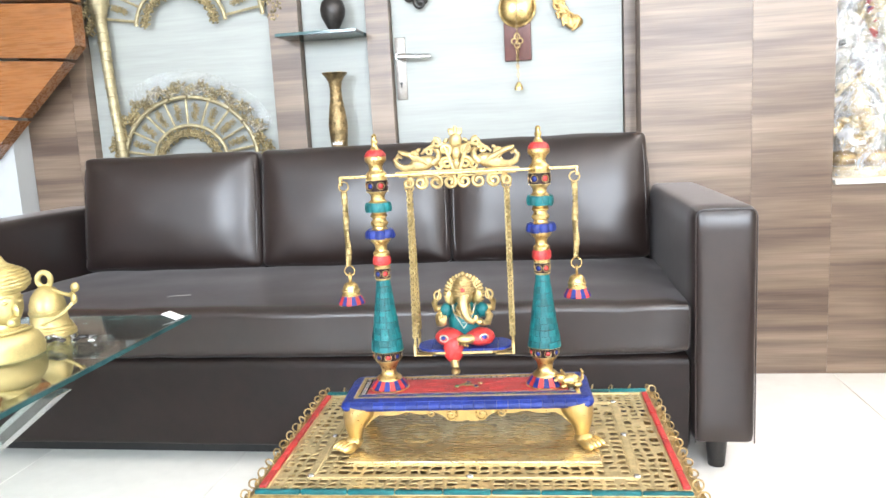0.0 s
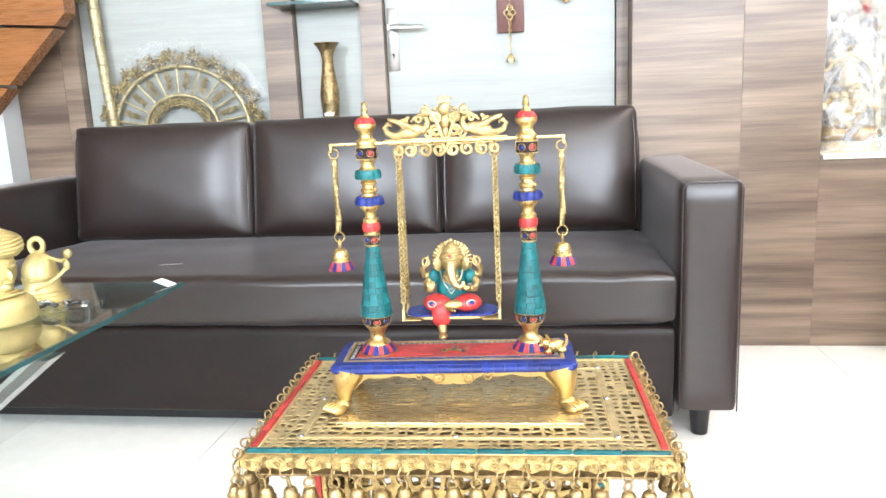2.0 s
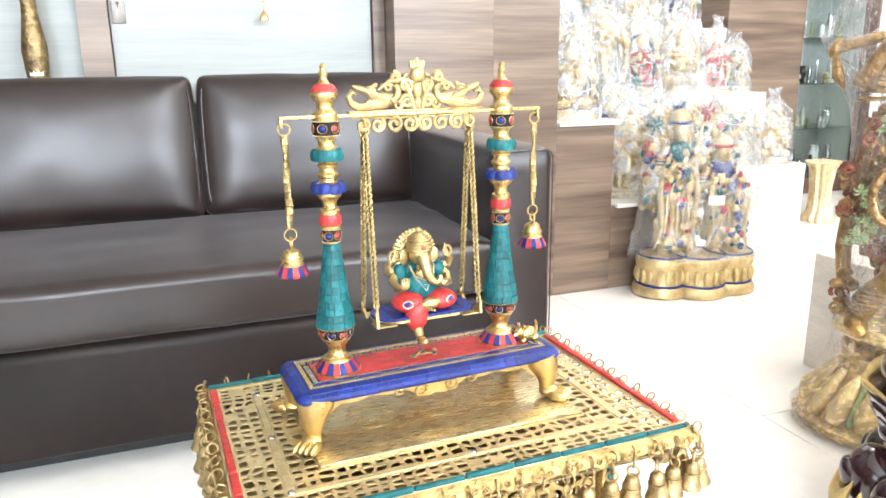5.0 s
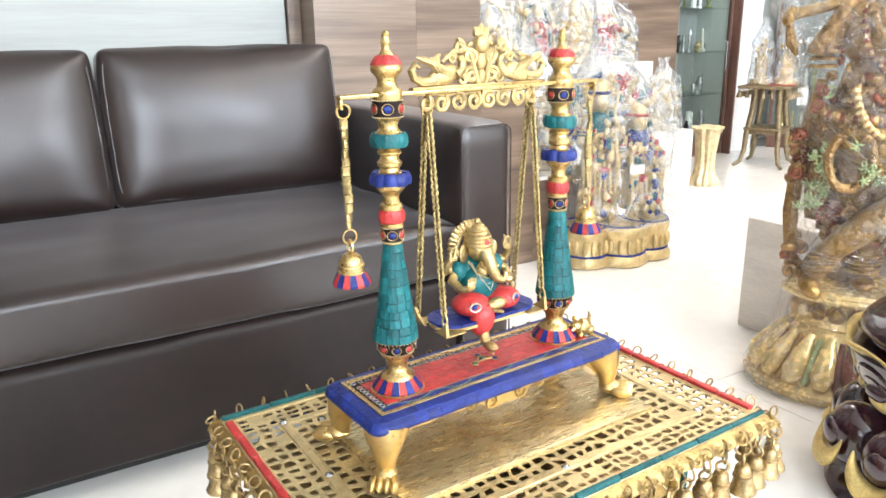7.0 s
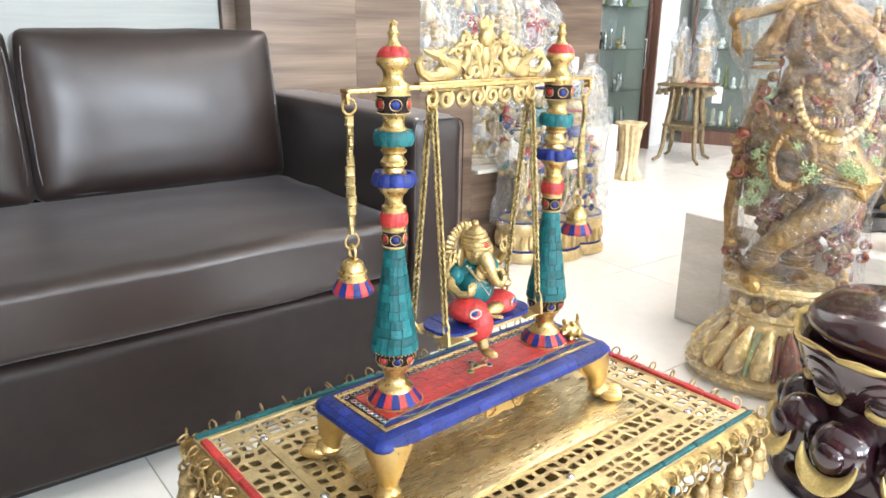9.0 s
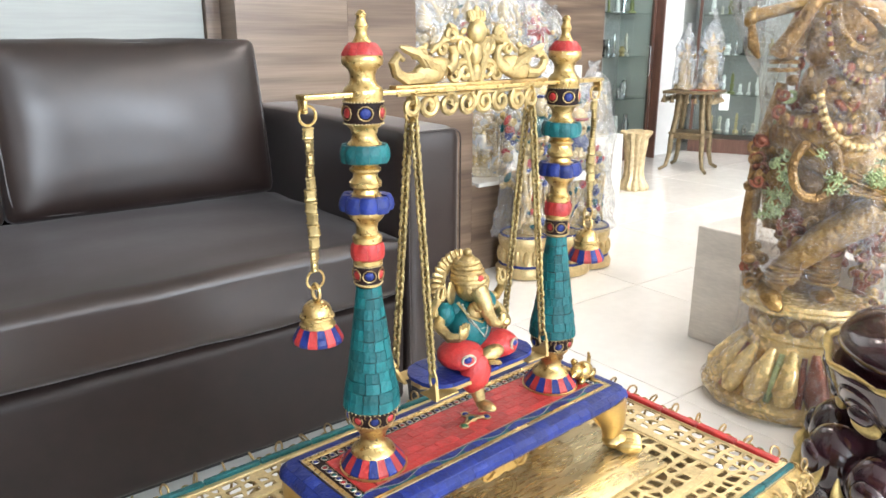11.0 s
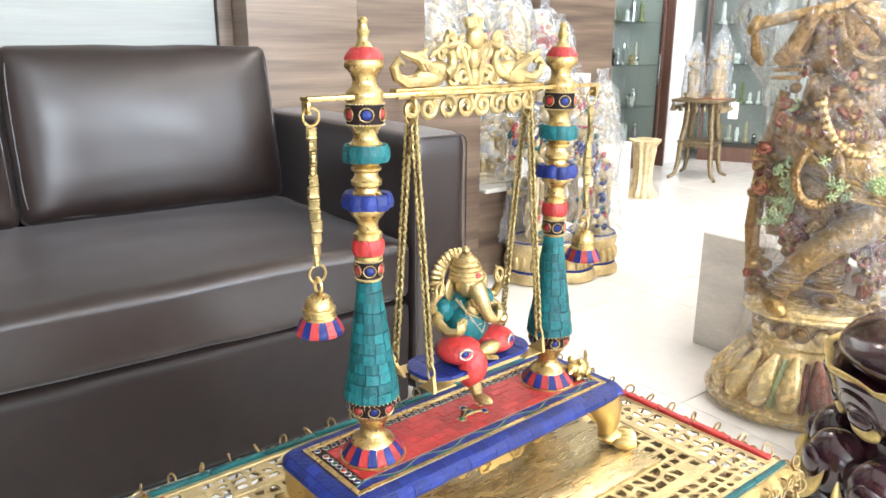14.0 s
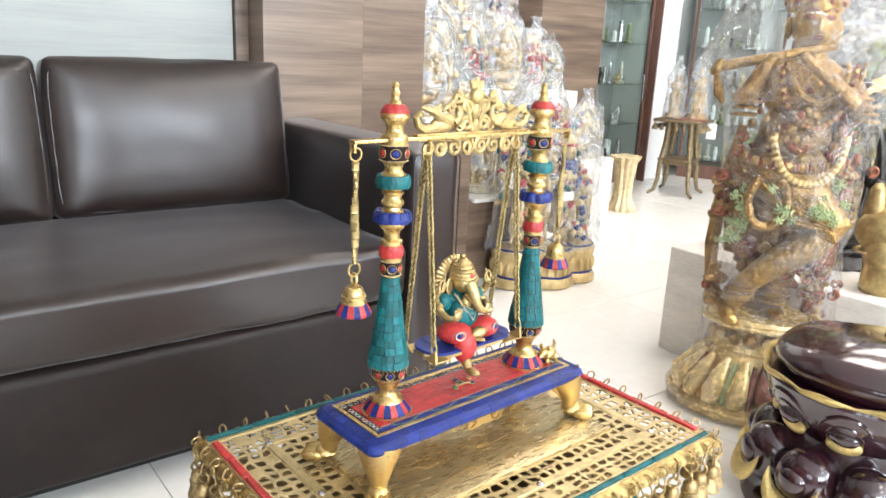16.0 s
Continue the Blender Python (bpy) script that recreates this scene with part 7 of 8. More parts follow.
# slim brass column figure on the floor at the end of the display
bm = bmesh.new()
lathe(bm, [(0.068, 0), (0.070, 0.02), (0.058, 0.045), (0.050, 0.06), (0.044, 0.10), (0.046, 0.18), (0.051, 0.25), (0.054, 0.28), (0.062, 0.296), (0.076, 0.314), (0.072, 0.318), (0.04, 0.300)], 44, flute=11, depth=0.16)
for v in bm.verts:
    v.co += noise.noise_vector(v.co * 40) * 0.006
    v.co.x, v.co.y = v.co.x * 1.15, v.co.y * 1.15
single("brass_column", bm, PALE_GOLD, "short pale brass column stand on the tiled floor", "column stand", (3.245, 3.535, 0))

STATUE_GOLD = material("worn_gold_relief", (0.40, 0.25, 0.080), 0.34, 0.75, 0.3, 30, 1.0, 75, second=(0.15, 0.080, 0.028), bump_dist=0.008, coat=0.35)
STATUE_PALE = material("bright_gold_base", (0.84, 0.64, 0.27), 0.26, 0.3, 0.12, 9, 0.10, 40, second=(0.60, 0.43, 0.18), coat=0.5)
STATUE_BROWN = material("brown_gold_relief", (0.31, 0.19, 0.072), 0.36, 0.6, 0.34, 36, 1.0, 85, second=(0.12, 0.060, 0.025), bump_dist=0.009, coat=0.35)
# ---------- low beige plinth with dark statue and golden palm ---------
single("display_plinth", new_box(1.70, 2.75, 0.75, 2.112, 0, 0.325, 0.004), PLINTH, "low beige laminate display plinth on the tiled floor", "plinth", smooth=False)


def flute_player():
    """Tall patinated figure with crossed legs, raised forearms and a flute, as one plain piece."""
    bm = bmesh.new()
    G, C, GR, RU, LE = 0, 1, 2, 3, 2
    rnd = random.Random(77)
    prof = [(1.0, 0), (1.03, 0.010), (1.02, 0.024), (0.97, 0.032), (0.90, 0.040), (0.76, 0.085), (0.62, 0.135), (0.57, 0.160), (0.63, 0.170), (0.60, 0.180), (0.57, 0.205),
            (0.60, 0.222), (0.70, 0.230), (0.71, 0.248), (0.66, 0.256), (0.0, 0.257)]
    lathe(bm, [(r * 0.200, z_) for r, z_ in prof], 56, 4, sx=1, sy=0.74)
    for k in range(18):                                   # long lotus petals round the foot, bosses above
        a = 2 * math.pi * (k + 0.5) / 18
        ca, sa = math.cos(a), math.sin(a) * 0.74
        tube(bm, [(0.198 * ca, 0.198 * sa, 0.040), (0.184 * ca, 0.184 * sa, 0.066), (0.158 * ca, 0.158 * sa, 0.106), (0.130 * ca, 0.130 * sa, 0.150)], [0.014, 0.027, 0.021, 0.008], 12, (4, 4, 4, 4, RU, 4, G, 4, 4)[k % 9])
        a2 = a + math.pi / 18
        tube(bm, [(0.194 * math.cos(a2), 0.144 * math.sin(a2), 0.040), (0.172 * math.cos(a2), 0.127 * math.sin(a2), 0.078), (0.134 * math.cos(a2), 0.099 * math.sin(a2), 0.142)], [0.007, 0.010, 0.006], 8, (RU, G, LE)[k % 3])
        blob(bm, (0.119 * ca, 0.119 * sa, 0.200), (0.012, 0.017, 0.018), (G, 4, G)[k % 3], (0, 0, math.degrees(a)), 12, 8)
        tube(bm, [(0.124 * ca - 0.018 * math.cos(t) * math.sin(a), 0.124 * sa + 0.018 * math.cos(t) * math.cos(a), 0.200 + 0.022 * math.sin(t)) for t in (math.pi * q / 8 for q in range(9))], 0.0035, 6, G)
    tube(bm, [(0.212 * math.cos(2 * math.pi * k / 48), 0.157 * math.sin(2 * math.pi * k / 48), 0.026) for k in range(48)], 0.006, 8, 4, closed=True)
    tube(bm, [(0.147 * math.cos(2 * math.pi * k / 48), 0.109 * math.sin(2 * math.pi * k / 48), 0.240) for k in range(48)], 0.007, 8, 4, closed=True)
    # legs, one crossing before the other
    tube(bm, [(0.050, 0.02, 0.62), (0.040, -0.01, 0.50), (0.020, 0.0, 0.40), (0.010, 0.005, 0.275)], [0.062, 0.048, 0.038, 0.026], 18, C)
    tube(bm, [(0.0, 0.055, 0.25), (-0.01, 0.05, 0.36), (0.0, 0.05, 0.50), (-0.005, 0.04, 0.68)], [0.050, 0.062, 0.085, 0.080], 18, C)
    tube(bm, [(-0.10, 0.03, 0.40), (-0.095, 0.035, 0.50), (-0.085, 0.035, 0.62)], [0.018, 0.036, 0.034], 12, C)
    tube(bm, [(-0.045, -0.01, 0.62), (0.040, -0.055, 0.555), (0.095, -0.075, 0.505), (0.055, -0.085, 0.462), (-0.020, -0.085, 0.408), (-0.080, -0.078, 0.345), (-0.100, -0.070, 0.290)],
         [0.066, 0.060, 0.044, 0.038, 0.033, 0.026, 0.021], 18, G)
    blob(bm, (-0.108, -0.085, 0.275), (0.024, 0.046, 0.020), G, (25, 0, 20), 16, 9)
    blob(bm, (0.010, -0.030, 0.270), (0.026, 0.046, 0.016), G, None, 16, 9)
    for q in range(5):                                    # anklets and the dhoti's drawn folds
        tube(bm, ring_pts((-0.093 + 0.004 * q, -0.074, 0.312 + 0.009 * q), 0.031, 14, "z"), 0.0042, 6, (C, G)[q % 2], closed=True)
        tube(bm, ring_pts((0.012, 0.004, 0.292 + 0.010 * q), 0.036, 14, "z"), 0.0042, 6, (G, C)[q % 2], closed=True)
    for k in range(11):
        t = k / 10
        tube(bm, [(-0.10 + 0.10 * t, -0.060 - 0.02 * t, 0.625 - 0.02 * t), (-0.04 + 0.10 * t, -0.118, 0.565 - 0.06 * t + 0.02 * math.sin(k)), (0.075 + 0.02 * t, -0.128, 0.53 - 0.05 * t)], [0.003, 0.0055, 0.003], 7, (G, C, G)[k % 3])
    # hips, torso, neck and head
    blob(bm, (-0.010, 0.0, 0.615), (0.125, 0.078, 0.070), C, None, 26, 14, 0.05)
    blob(bm, (-0.005, 0.0, 0.705), (0.082, 0.060, 0.090), C, None, 24, 14)
    blob(bm, (0.000, 0.0, 0.815), (0.098, 0.064, 0.080), C, None, 24, 14)
    tube(bm, [(0.0, 0, 0.86), (-0.002, -0.01, 0.92)], [0.040, 0.034], 14, G)
    blob(bm, (-0.004, -0.025, 0.960), (0.050, 0.056, 0.066), G, (0, -6, 0), 24, 14)
    lathe(bm, [(0.056, 0.985), (0.062, 1.0), (0.060, 1.03), (0.050, 1.07), (0.034, 1.12), (0.014, 1.165), (0.004, 1.18)], 24, G, (-0.004, 0, 0), flute=10, depth=0.1)
    for k in range(20):
        a = 2 * math.pi * k / 20
        blob(bm, (-0.004 + 0.060 * math.cos(a), 0.060 * math.sin(a), 1.006), (0.008, 0.008, 0.009), (RU, G)[k % 2], None, 8, 6)
    for k in (-1, 1):
        blob(bm, (-0.006 + k * 0.020, -0.076, 0.972), (0.012, 0.005, 0.006), RU, None, 10, 7)
        tube(bm, [(-0.006 + k * 0.006, -0.080, 0.985), (-0.006 + k * 0.020, -0.078, 0.992), (-0.006 + k * 0.036, -0.066, 0.986)], 0.0028, 6, RU)
        blob(bm, (-0.004 + k * 0.052, -0.012, 0.950), (0.010, 0.014, 0.026), G, None, 12, 8)
        for q in range(4):
            tube(bm, ring_pts((k * (0.120 + 0.004 * q), -0.02 - 0.010 * q, 0.800 - 0.016 * q), 0.027, 12, "z"), 0.0045, 6, C, closed=True)
    blob(bm, (-0.007, -0.083, 0.955), (0.008, 0.010, 0.015), G, None, 12, 8)
    blob(bm, (-0.007, -0.076, 0.930), (0.014, 0.006, 0.006), RU, None, 12, 7)
    for k in range(80):                                   # jewels and carved cloth over the torso and hips
        a = rnd.uniform(0.1, 3.04)
        z_ = rnd.uniform(0.60, 0.875)
        w_ = 0.088 + 0.030 * abs(z_ - 0.72) / 0.15
        blob(bm, (0.002 - w_ * math.cos(a), -0.012 - 0.058 * math.sin(a), z_), (rnd.uniform(0.006, 0.015), 0.007, rnd.uniform(0.006, 0.016)), rnd.choice((C, C, G, G, C, G, RU)), (0, rnd.uniform(0, 180), math.degrees(a) - 90), 9, 6)
    # arms and the flute held out to one side
    tube(bm, [(-0.090, 0, 0.855), (-0.130, -0.03, 0.780), (-0.150, -0.085, 0.790), (-0.120, -0.115, 0.850), (-0.100, -0.112, 0.885)], [0.025, 0.021, 0.018, 0.014, 0.012], 14, C)
    tube(bm, [(0.090, 0, 0.855), (0.125, -0.04, 0.770), (0.085, -0.100, 0.795), (0.000, -0.120, 0.860), (-0.040, -0.112, 0.890)], [0.025, 0.021, 0.018, 0.014, 0.012], 14, C)
    tube(bm, [(0.030, -0.090, 0.915), (-0.070, -0.100, 0.890), (-0.200, -0.070, 0.858)], [0.010, 0.010, 0.012], 12, G)
    blob(bm, (-0.206, -0.068, 0.856), (0.014, 0.014, 0.020), G, (0, 20, 0), 12, 8)
    tube(bm, [(-0.206, -0.068, 0.85), (-0.198, -0.070, 0.80), (-0.185, -0.072, 0.775)], [0.006, 0.012, 0.004], 8, C)
    # looped sash before the thighs, beaded garlands, necklaces
    loop = [(-0.066 + 0.042 * math.sin(t), -0.128 + 0.006 * math.cos(t), 0.563 + 0.058 * math.cos(t)) for t in (0.5 + (2 * math.pi - 1.0) * k / 30 for k in range(31))]
    tube(bm, loop, 0.010, 10, C)
    for p_ in loop[::1]:
        blob(bm, (p_[0], p_[1] - 0.009, p_[2]), (0.0050, 0.004, 0.0050), C, None, 7, 5)
    for k in range(44):
        t = math.pi * k / 43
        for w_, d_, zz, y_, r_, mm in ((0.076, 0.105, 0.712, -0.090, 0.0088, (G, 4)[k % 2]), (0.060, 0.085, 0.875, -0.062, 0.007, (G, C)[k % 2]), (0.078, 0.140, 0.872, -0.060, 0.0065, (G, RU)[k % 2])):
            blob(bm, (0.012 - w_ * math.cos(t), y_ - 0.028 * math.sin(t), zz - d_ * math.sin(t)), (r_, r_ * 0.9, r_), mm, (0, 0, 0), 8, 6)
    for k in range(26):
        blob(bm, (-0.120 + 0.0088 * k, -0.076 - 0.016 * math.sin(math.pi * k / 25), 0.655 - 0.014 * math.sin(math.pi * k / 25)), (0.007, 0.007, 0.012), (C, RU, G)[k % 3], None, 8, 6)
    # flowering creeper: leaf tufts on one flank, across the thigh and up the back
    for x_, y_, z_, n_ in ((-0.115, -0.060, 0.47, 13), (-0.105, -0.085, 0.53, 9), (0.050, -0.128, 0.548, 12), (-0.020, -0.135, 0.54, 5), (0.10, -0.05, 0.60, 5)):
        for q in range(n_):
            leaf_cluster(bm, (x_ + rnd.gauss(0, 0.018), y_ + rnd.uniform(-0.012, 0.006), z_ + rnd.gauss(0, 0.026 if x_ < 0 else 0.013)), rnd.uniform(0.009, 0.014), rnd, GR)
    # carved scrolls hanging by the legs
    for x_, y_, z_, w_, h_, n_, cols in ((0.092, -0.055, 0.345, 0.030, 0.070, 30, (RU, RU, C, G)), (-0.140, -0.03, 0.325, 0.016, 0.045, 14, (C, RU, C)), (-0.060, -0.03, 0.41, 0.035, 0.035, 16, (RU, RU, C)), (0.05, 0.0, 0.38, 0.05, 0.07, 30, (RU, C, RU, G)), (-0.05, 0.01, 0.36, 0.04, 0.06, 24, (C, RU, G)), (-0.10, -0.01, 0.60, 0.03, 0.05, 22, (C, G, GR)), (0.03, -0.04, 0.66, 0.07, 0.03, 22, (G, C, RU)),
                                         (-0.150, -0.02, 0.555, 0.014, 0.055, 16, (C, C, RU)), (0.125, -0.02, 0.57, 0.016, 0.075, 18, (C, RU, G)), (-0.105, 0.0, 0.68, 0.02, 0.06, 12, (C, GR, RU)), (0.105, 0.02, 0.72, 0.014, 0.06, 12, (C, RU, G))):
        for q in range(n_):
            c = Vector((x_ + rnd.gauss(0, w_ * 0.6), y_ + rnd.uniform(-0.03, 0.02), z_ + rnd.uniform(-h_, h_)))
            mm = rnd.choice(cols)
            if q % 2:
                tube(bm, spiral((c.x, c.z), rnd.uniform(0.012, 0.019), 0.003, rnd.choice((-1, 1)) * 1.3, rnd.uniform(0, 6), 14, c.y - 0.012), [0.0052 - 0.0002 * u for u in range(14)], 7, mm)
            else:
                blob(bm, c, (rnd.uniform(0.009, 0.018), 0.010, rnd.uniform(0.009, 0.016)), mm, (rnd.uniform(0, 90), rnd.uniform(0, 90), 0), 10, 7)
    tube(bm, [(-0.135, 0.03, 0.26), (-0.150, 0.02, 0.42), (-0.140, 0.03, 0.58), (-0.115, 0.03, 0.72)], [0.012, 0.018, 0.018, 0.012], 10, C)
    tube(bm, [(0.105, 0.03, 0.26), (0.120, 0.02, 0.42), (0.125, 0.03, 0.58), (0.105, 0.03, 0.74)], [0.018, 0.026, 0.022, 0.012], 10, RU)
    for v in bm.verts:
        v.co += noise.noise_vector(v.co * 34) * 0.0025
    at, turn = (1.590, 1.735, 0), -50
    single("flute_player_statue", bm, [STATUE_GOLD, STATUE_BROWN, LEAF_PAINT, RUST, STATUE_PALE], "tall patinated brass flute-playing figure on a lotus base, wrapped in plastic", "statue", at, turn)
    bm = bmesh.new()
    prof = [(0.210, 0.145, 0.004), (0.212, 0.150, 0.05), (0.160, 0.125, 0.14), (0.150, 0.115, 0.24), (0.147, 0.115, 0.40), (0.150, 0.122, 0.60), (0.168, 0.140, 0.74), (0.236, 0.160, 0.87), (0.175, 0.135, 1.03), (0.06, 0.05, 1.27)]
    rings = []
    for j in range(37):
        t = j / 36 * (len(prof) - 1)
        i0 = min(int(t), len(prof) - 2)
        f = t - i0
        a_, b_, z_ = (prof[i0][q] * (1 - f) + prof[i0 + 1][q] * f for q in range(3))
        ring = []
        for i in range(40):
            a = 2 * math.pi * i / 40
            p = Vector((a_ * math.cos(a) * 1.03, b_ * math.sin(a) * 1.05 - 0.015, z_))
            p += noise.noise_vector(p * 14) * (0.013 if j else 0)
            p += noise.noise_vector(p * 45) * (0.005 if j else 0)
            ring.append(bm.verts.new(p))
        rings.append(ring)
    for j in range(36):
        for i in range(40):
            bm.faces.new((rings[j][i], rings[j][(i + 1) % 40], rings[j + 1][(i + 1) % 40], rings[j + 1][i]))
    single("plastic_wrap", bm, WRAP_TALL, "crinkled clear plastic wrap drawn over a tall statue", "plastic wrap", at, turn, group="plastic wraps")


flute_player()

# maroon lotus seat with the folded legs of a seated statue above
def lotus_statue():
    bm = bmesh.new()
    M, Y = 0, 1
    lathe(bm, [(0.185, 0), (0.195, 0.01), (0.185, 0.03), (0.150, 0.05), (0.140, 0.10), (0.122, 0.165), (0.120, 0.180), (0.132, 0.205), (0.148, 0.240), (0.160, 0.275), (0.167, 0.300), (0.165, 0.306), (0.145, 0.304), (0.120, 0.300), (0.0, 0.300)], 60, M)

    def on_bowl(a, z_, out=0.0):
        r_ = 0.120 + (z_ - 0.180) * 0.392 + out
        return (r_ * math.cos(a), r_ * math.sin(a), z_)
    for k in range(9):
        a = 2 * math.pi * k / 9 + 0.25
        d = math.degrees(a)
        # lower bulbs, each held in a gold crescent
        blob(bm, (0.148 * math.cos(a), 0.148 * math.sin(a), 0.108), (0.052, 0.058, 0.066), M, (0, 12, d), 22, 14)
        blob(bm, (0.190 * math.cos(a), 0.190 * math.sin(a), 0.112), (0.020, 0.030, 0.032), M, (0, 12, d), 18, 11)
        for w_, h_, o_, q_ in ((0.050, 0.056, 0.192, 0.0190),):
            tube(bm, [((o_ + 0.016 * math.sin(t)) * math.cos(a) - w_ * math.cos(t) * math.sin(a), (o_ + 0.016 * math.sin(t)) * math.sin(a) + w_ * math.cos(t) * math.cos(a), 0.122 - h_ * math.sin(t))
                      for t in (math.pi * (q / 16) for q in range(17))], [0.0018 + q_ * math.sin(math.pi * q / 16) for q in range(17)], 9, Y, flat=0.6)
        # bowl petals in low relief: nested arches over a boss and a gold scale
        a2 = a + math.pi / 9
        for w_, top, q_ in ((0.30, 0.284, 0.0042), (0.22, 0.258, 0.0036)):
            tube(bm, [on_bowl(a2 + w_ * math.cos(t), 0.196 + (top - 0.196) * math.sin(t) ** 0.7, 0.001) for t in (math.pi * q / 20 for q in range(21))], [0.0012 + q_ * math.sin(math.pi * q / 20) for q in range(21)], 8, M)
        p = on_bowl(a2, 0.228, 0.002)
        blob(bm, p, (0.010, 0.023, 0.020), M, (0, -22, math.degrees(a2)), 18, 11)
        p = on_bowl(a2, 0.206, 0.006)
        blob(bm, p, (0.011, 0.029, 0.021), Y, (0, -24, math.degrees(a2)), 18, 11)
    # wavy cream-gold hem on the rim
    tube(bm, [((0.164 + 0.004 * math.sin(k * 0.9) + 0.002 * math.sin(k * 2.3)) * math.cos(2 * math.pi * k / 60), (0.164 + 0.004 * math.sin(k * 0.9)) * math.sin(2 * math.pi * k / 60), 0.308 + 0.002 * math.sin(k * 1.3)) for k in range(60)],
         [0.0092 + 0.003 * math.sin(k * 1.1) for k in range(60)], 9, Y, closed=True, flat=0.5)
    # folded knee above
    blob(bm, (0.008, -0.012, 0.334), (0.150, 0.164, 0.068), M, (0, 0, 28), 40, 22)
    blob(bm, (-0.006, 0.050, 0.334), (0.126, 0.096, 0.062), M, (0, 0, 18), 40, 22)
    blob(bm, (-0.004, 0.020, 0.338), (0.128, 0.114, 0.0635), M, (0, 0, 20), 40, 22)
    for q in range(7):
        blob(bm, (0.045 + 0.020 * q, -0.035 - 0.012 * q, 0.400 - 0.0035 * q * q * 0.4), (0.016, 0.012, 0.007), Y, (0, 8 * q, q * 23), 12, 8)
    blob(bm, (0.020, -0.016, 0.404), (0.012, 0.012, 0.009), M, None, 14, 9)
    for v in bm.verts:
        if v.co.z > 0.18:
            q = min((v.co.z - 0.18) / 0.05, 1)
            v.co.x *= 1 + 0.13 * q
            v.co.y *= 1 + 0.13 * q
            v.co.z = 0.18 + (v.co.z - 0.18) * 0.90
    for v in bm.verts:
        v.co += noise.noise_vector(v.co * 16) * 0.003
    single("lotus_pedestal", bm, [MAROON, GOLD_PAINT], "glossy maroon lotus pedestal with gold-painted petal rims on the floor", "statue", (1.315, 1.372, 0.0), 0)


lotus_statue()

bm = bmesh.new()                                          # upright open palm on a stout wrist
tube(bm, [(0, 0, 0.0), (0, 0, 0.015), (0.002, 0, 0.060), (0.0, 0.0, 0.105), (0.0, 0.0, 0.130)], [0.050, 0.058, 0.060, 0.064, 0.052], 26, flat=0.72)
blob(bm, (0.0, -0.010, 0.150), (0.074, 0.036, 0.066), 0, None, 30, 18)
blob(bm, (0.040, -0.026, 0.140), (0.026, 0.018, 0.046), 0, (0, -12, 0), 20, 12)
tube(bm, [(0.066 * math.cos(a), -0.004 + 0.044 * math.sin(a), 0.104 + 0.006 * math.cos(a)) for a in (2 * math.pi * k / 32 for k in range(32))], 0.0045, 8, closed=True)
for k, (x_, top) in enumerate(((-0.046, 0.262), (-0.016, 0.282), (0.015, 0.277), (0.044, 0.252))):
    tube(bm, [(x_ * 0.95, -0.006, 0.185), (x_, -0.010, 0.215), (x_ * 1.02, -0.008, top - 0.012), (x_ * 1.02, -0.004, top)], [0.018, 0.0165, 0.0135, 0.006], 14)
for v in bm.verts:
    v.co.x *= 1.35
    v.co.y *= 1.25
    v.co.z *= 1.04
single("palm_sculpture", bm, CREST_BRASS, "smooth golden brass open-palm sculpture on a low beige plinth", "sculpture", (1.822, 1.552, 0.325), -62)
idol("dark bronze statue with gold touches on a low beige plinth", (1.955, 1.815, 0.325), -60, 0.56, 91, [BLACK_POT, BLACK_POT, RUST, BLACK_POT, BLACK_POT], wrap=False)
idol("green patinated statue on a low beige plinth", (2.28, 1.70, 0.325), -60, 0.80, 93, [GREEN_PATINA, BRASS_CAST, GREEN_PATINA, BRASS_OLD], wrap=False, standing=True)
idol(WRAPPED.replace("white display step", "low beige plinth"), (2.45, 1.95, 0.325), -60, 0.75, 95, P_WHITE, standing=True)


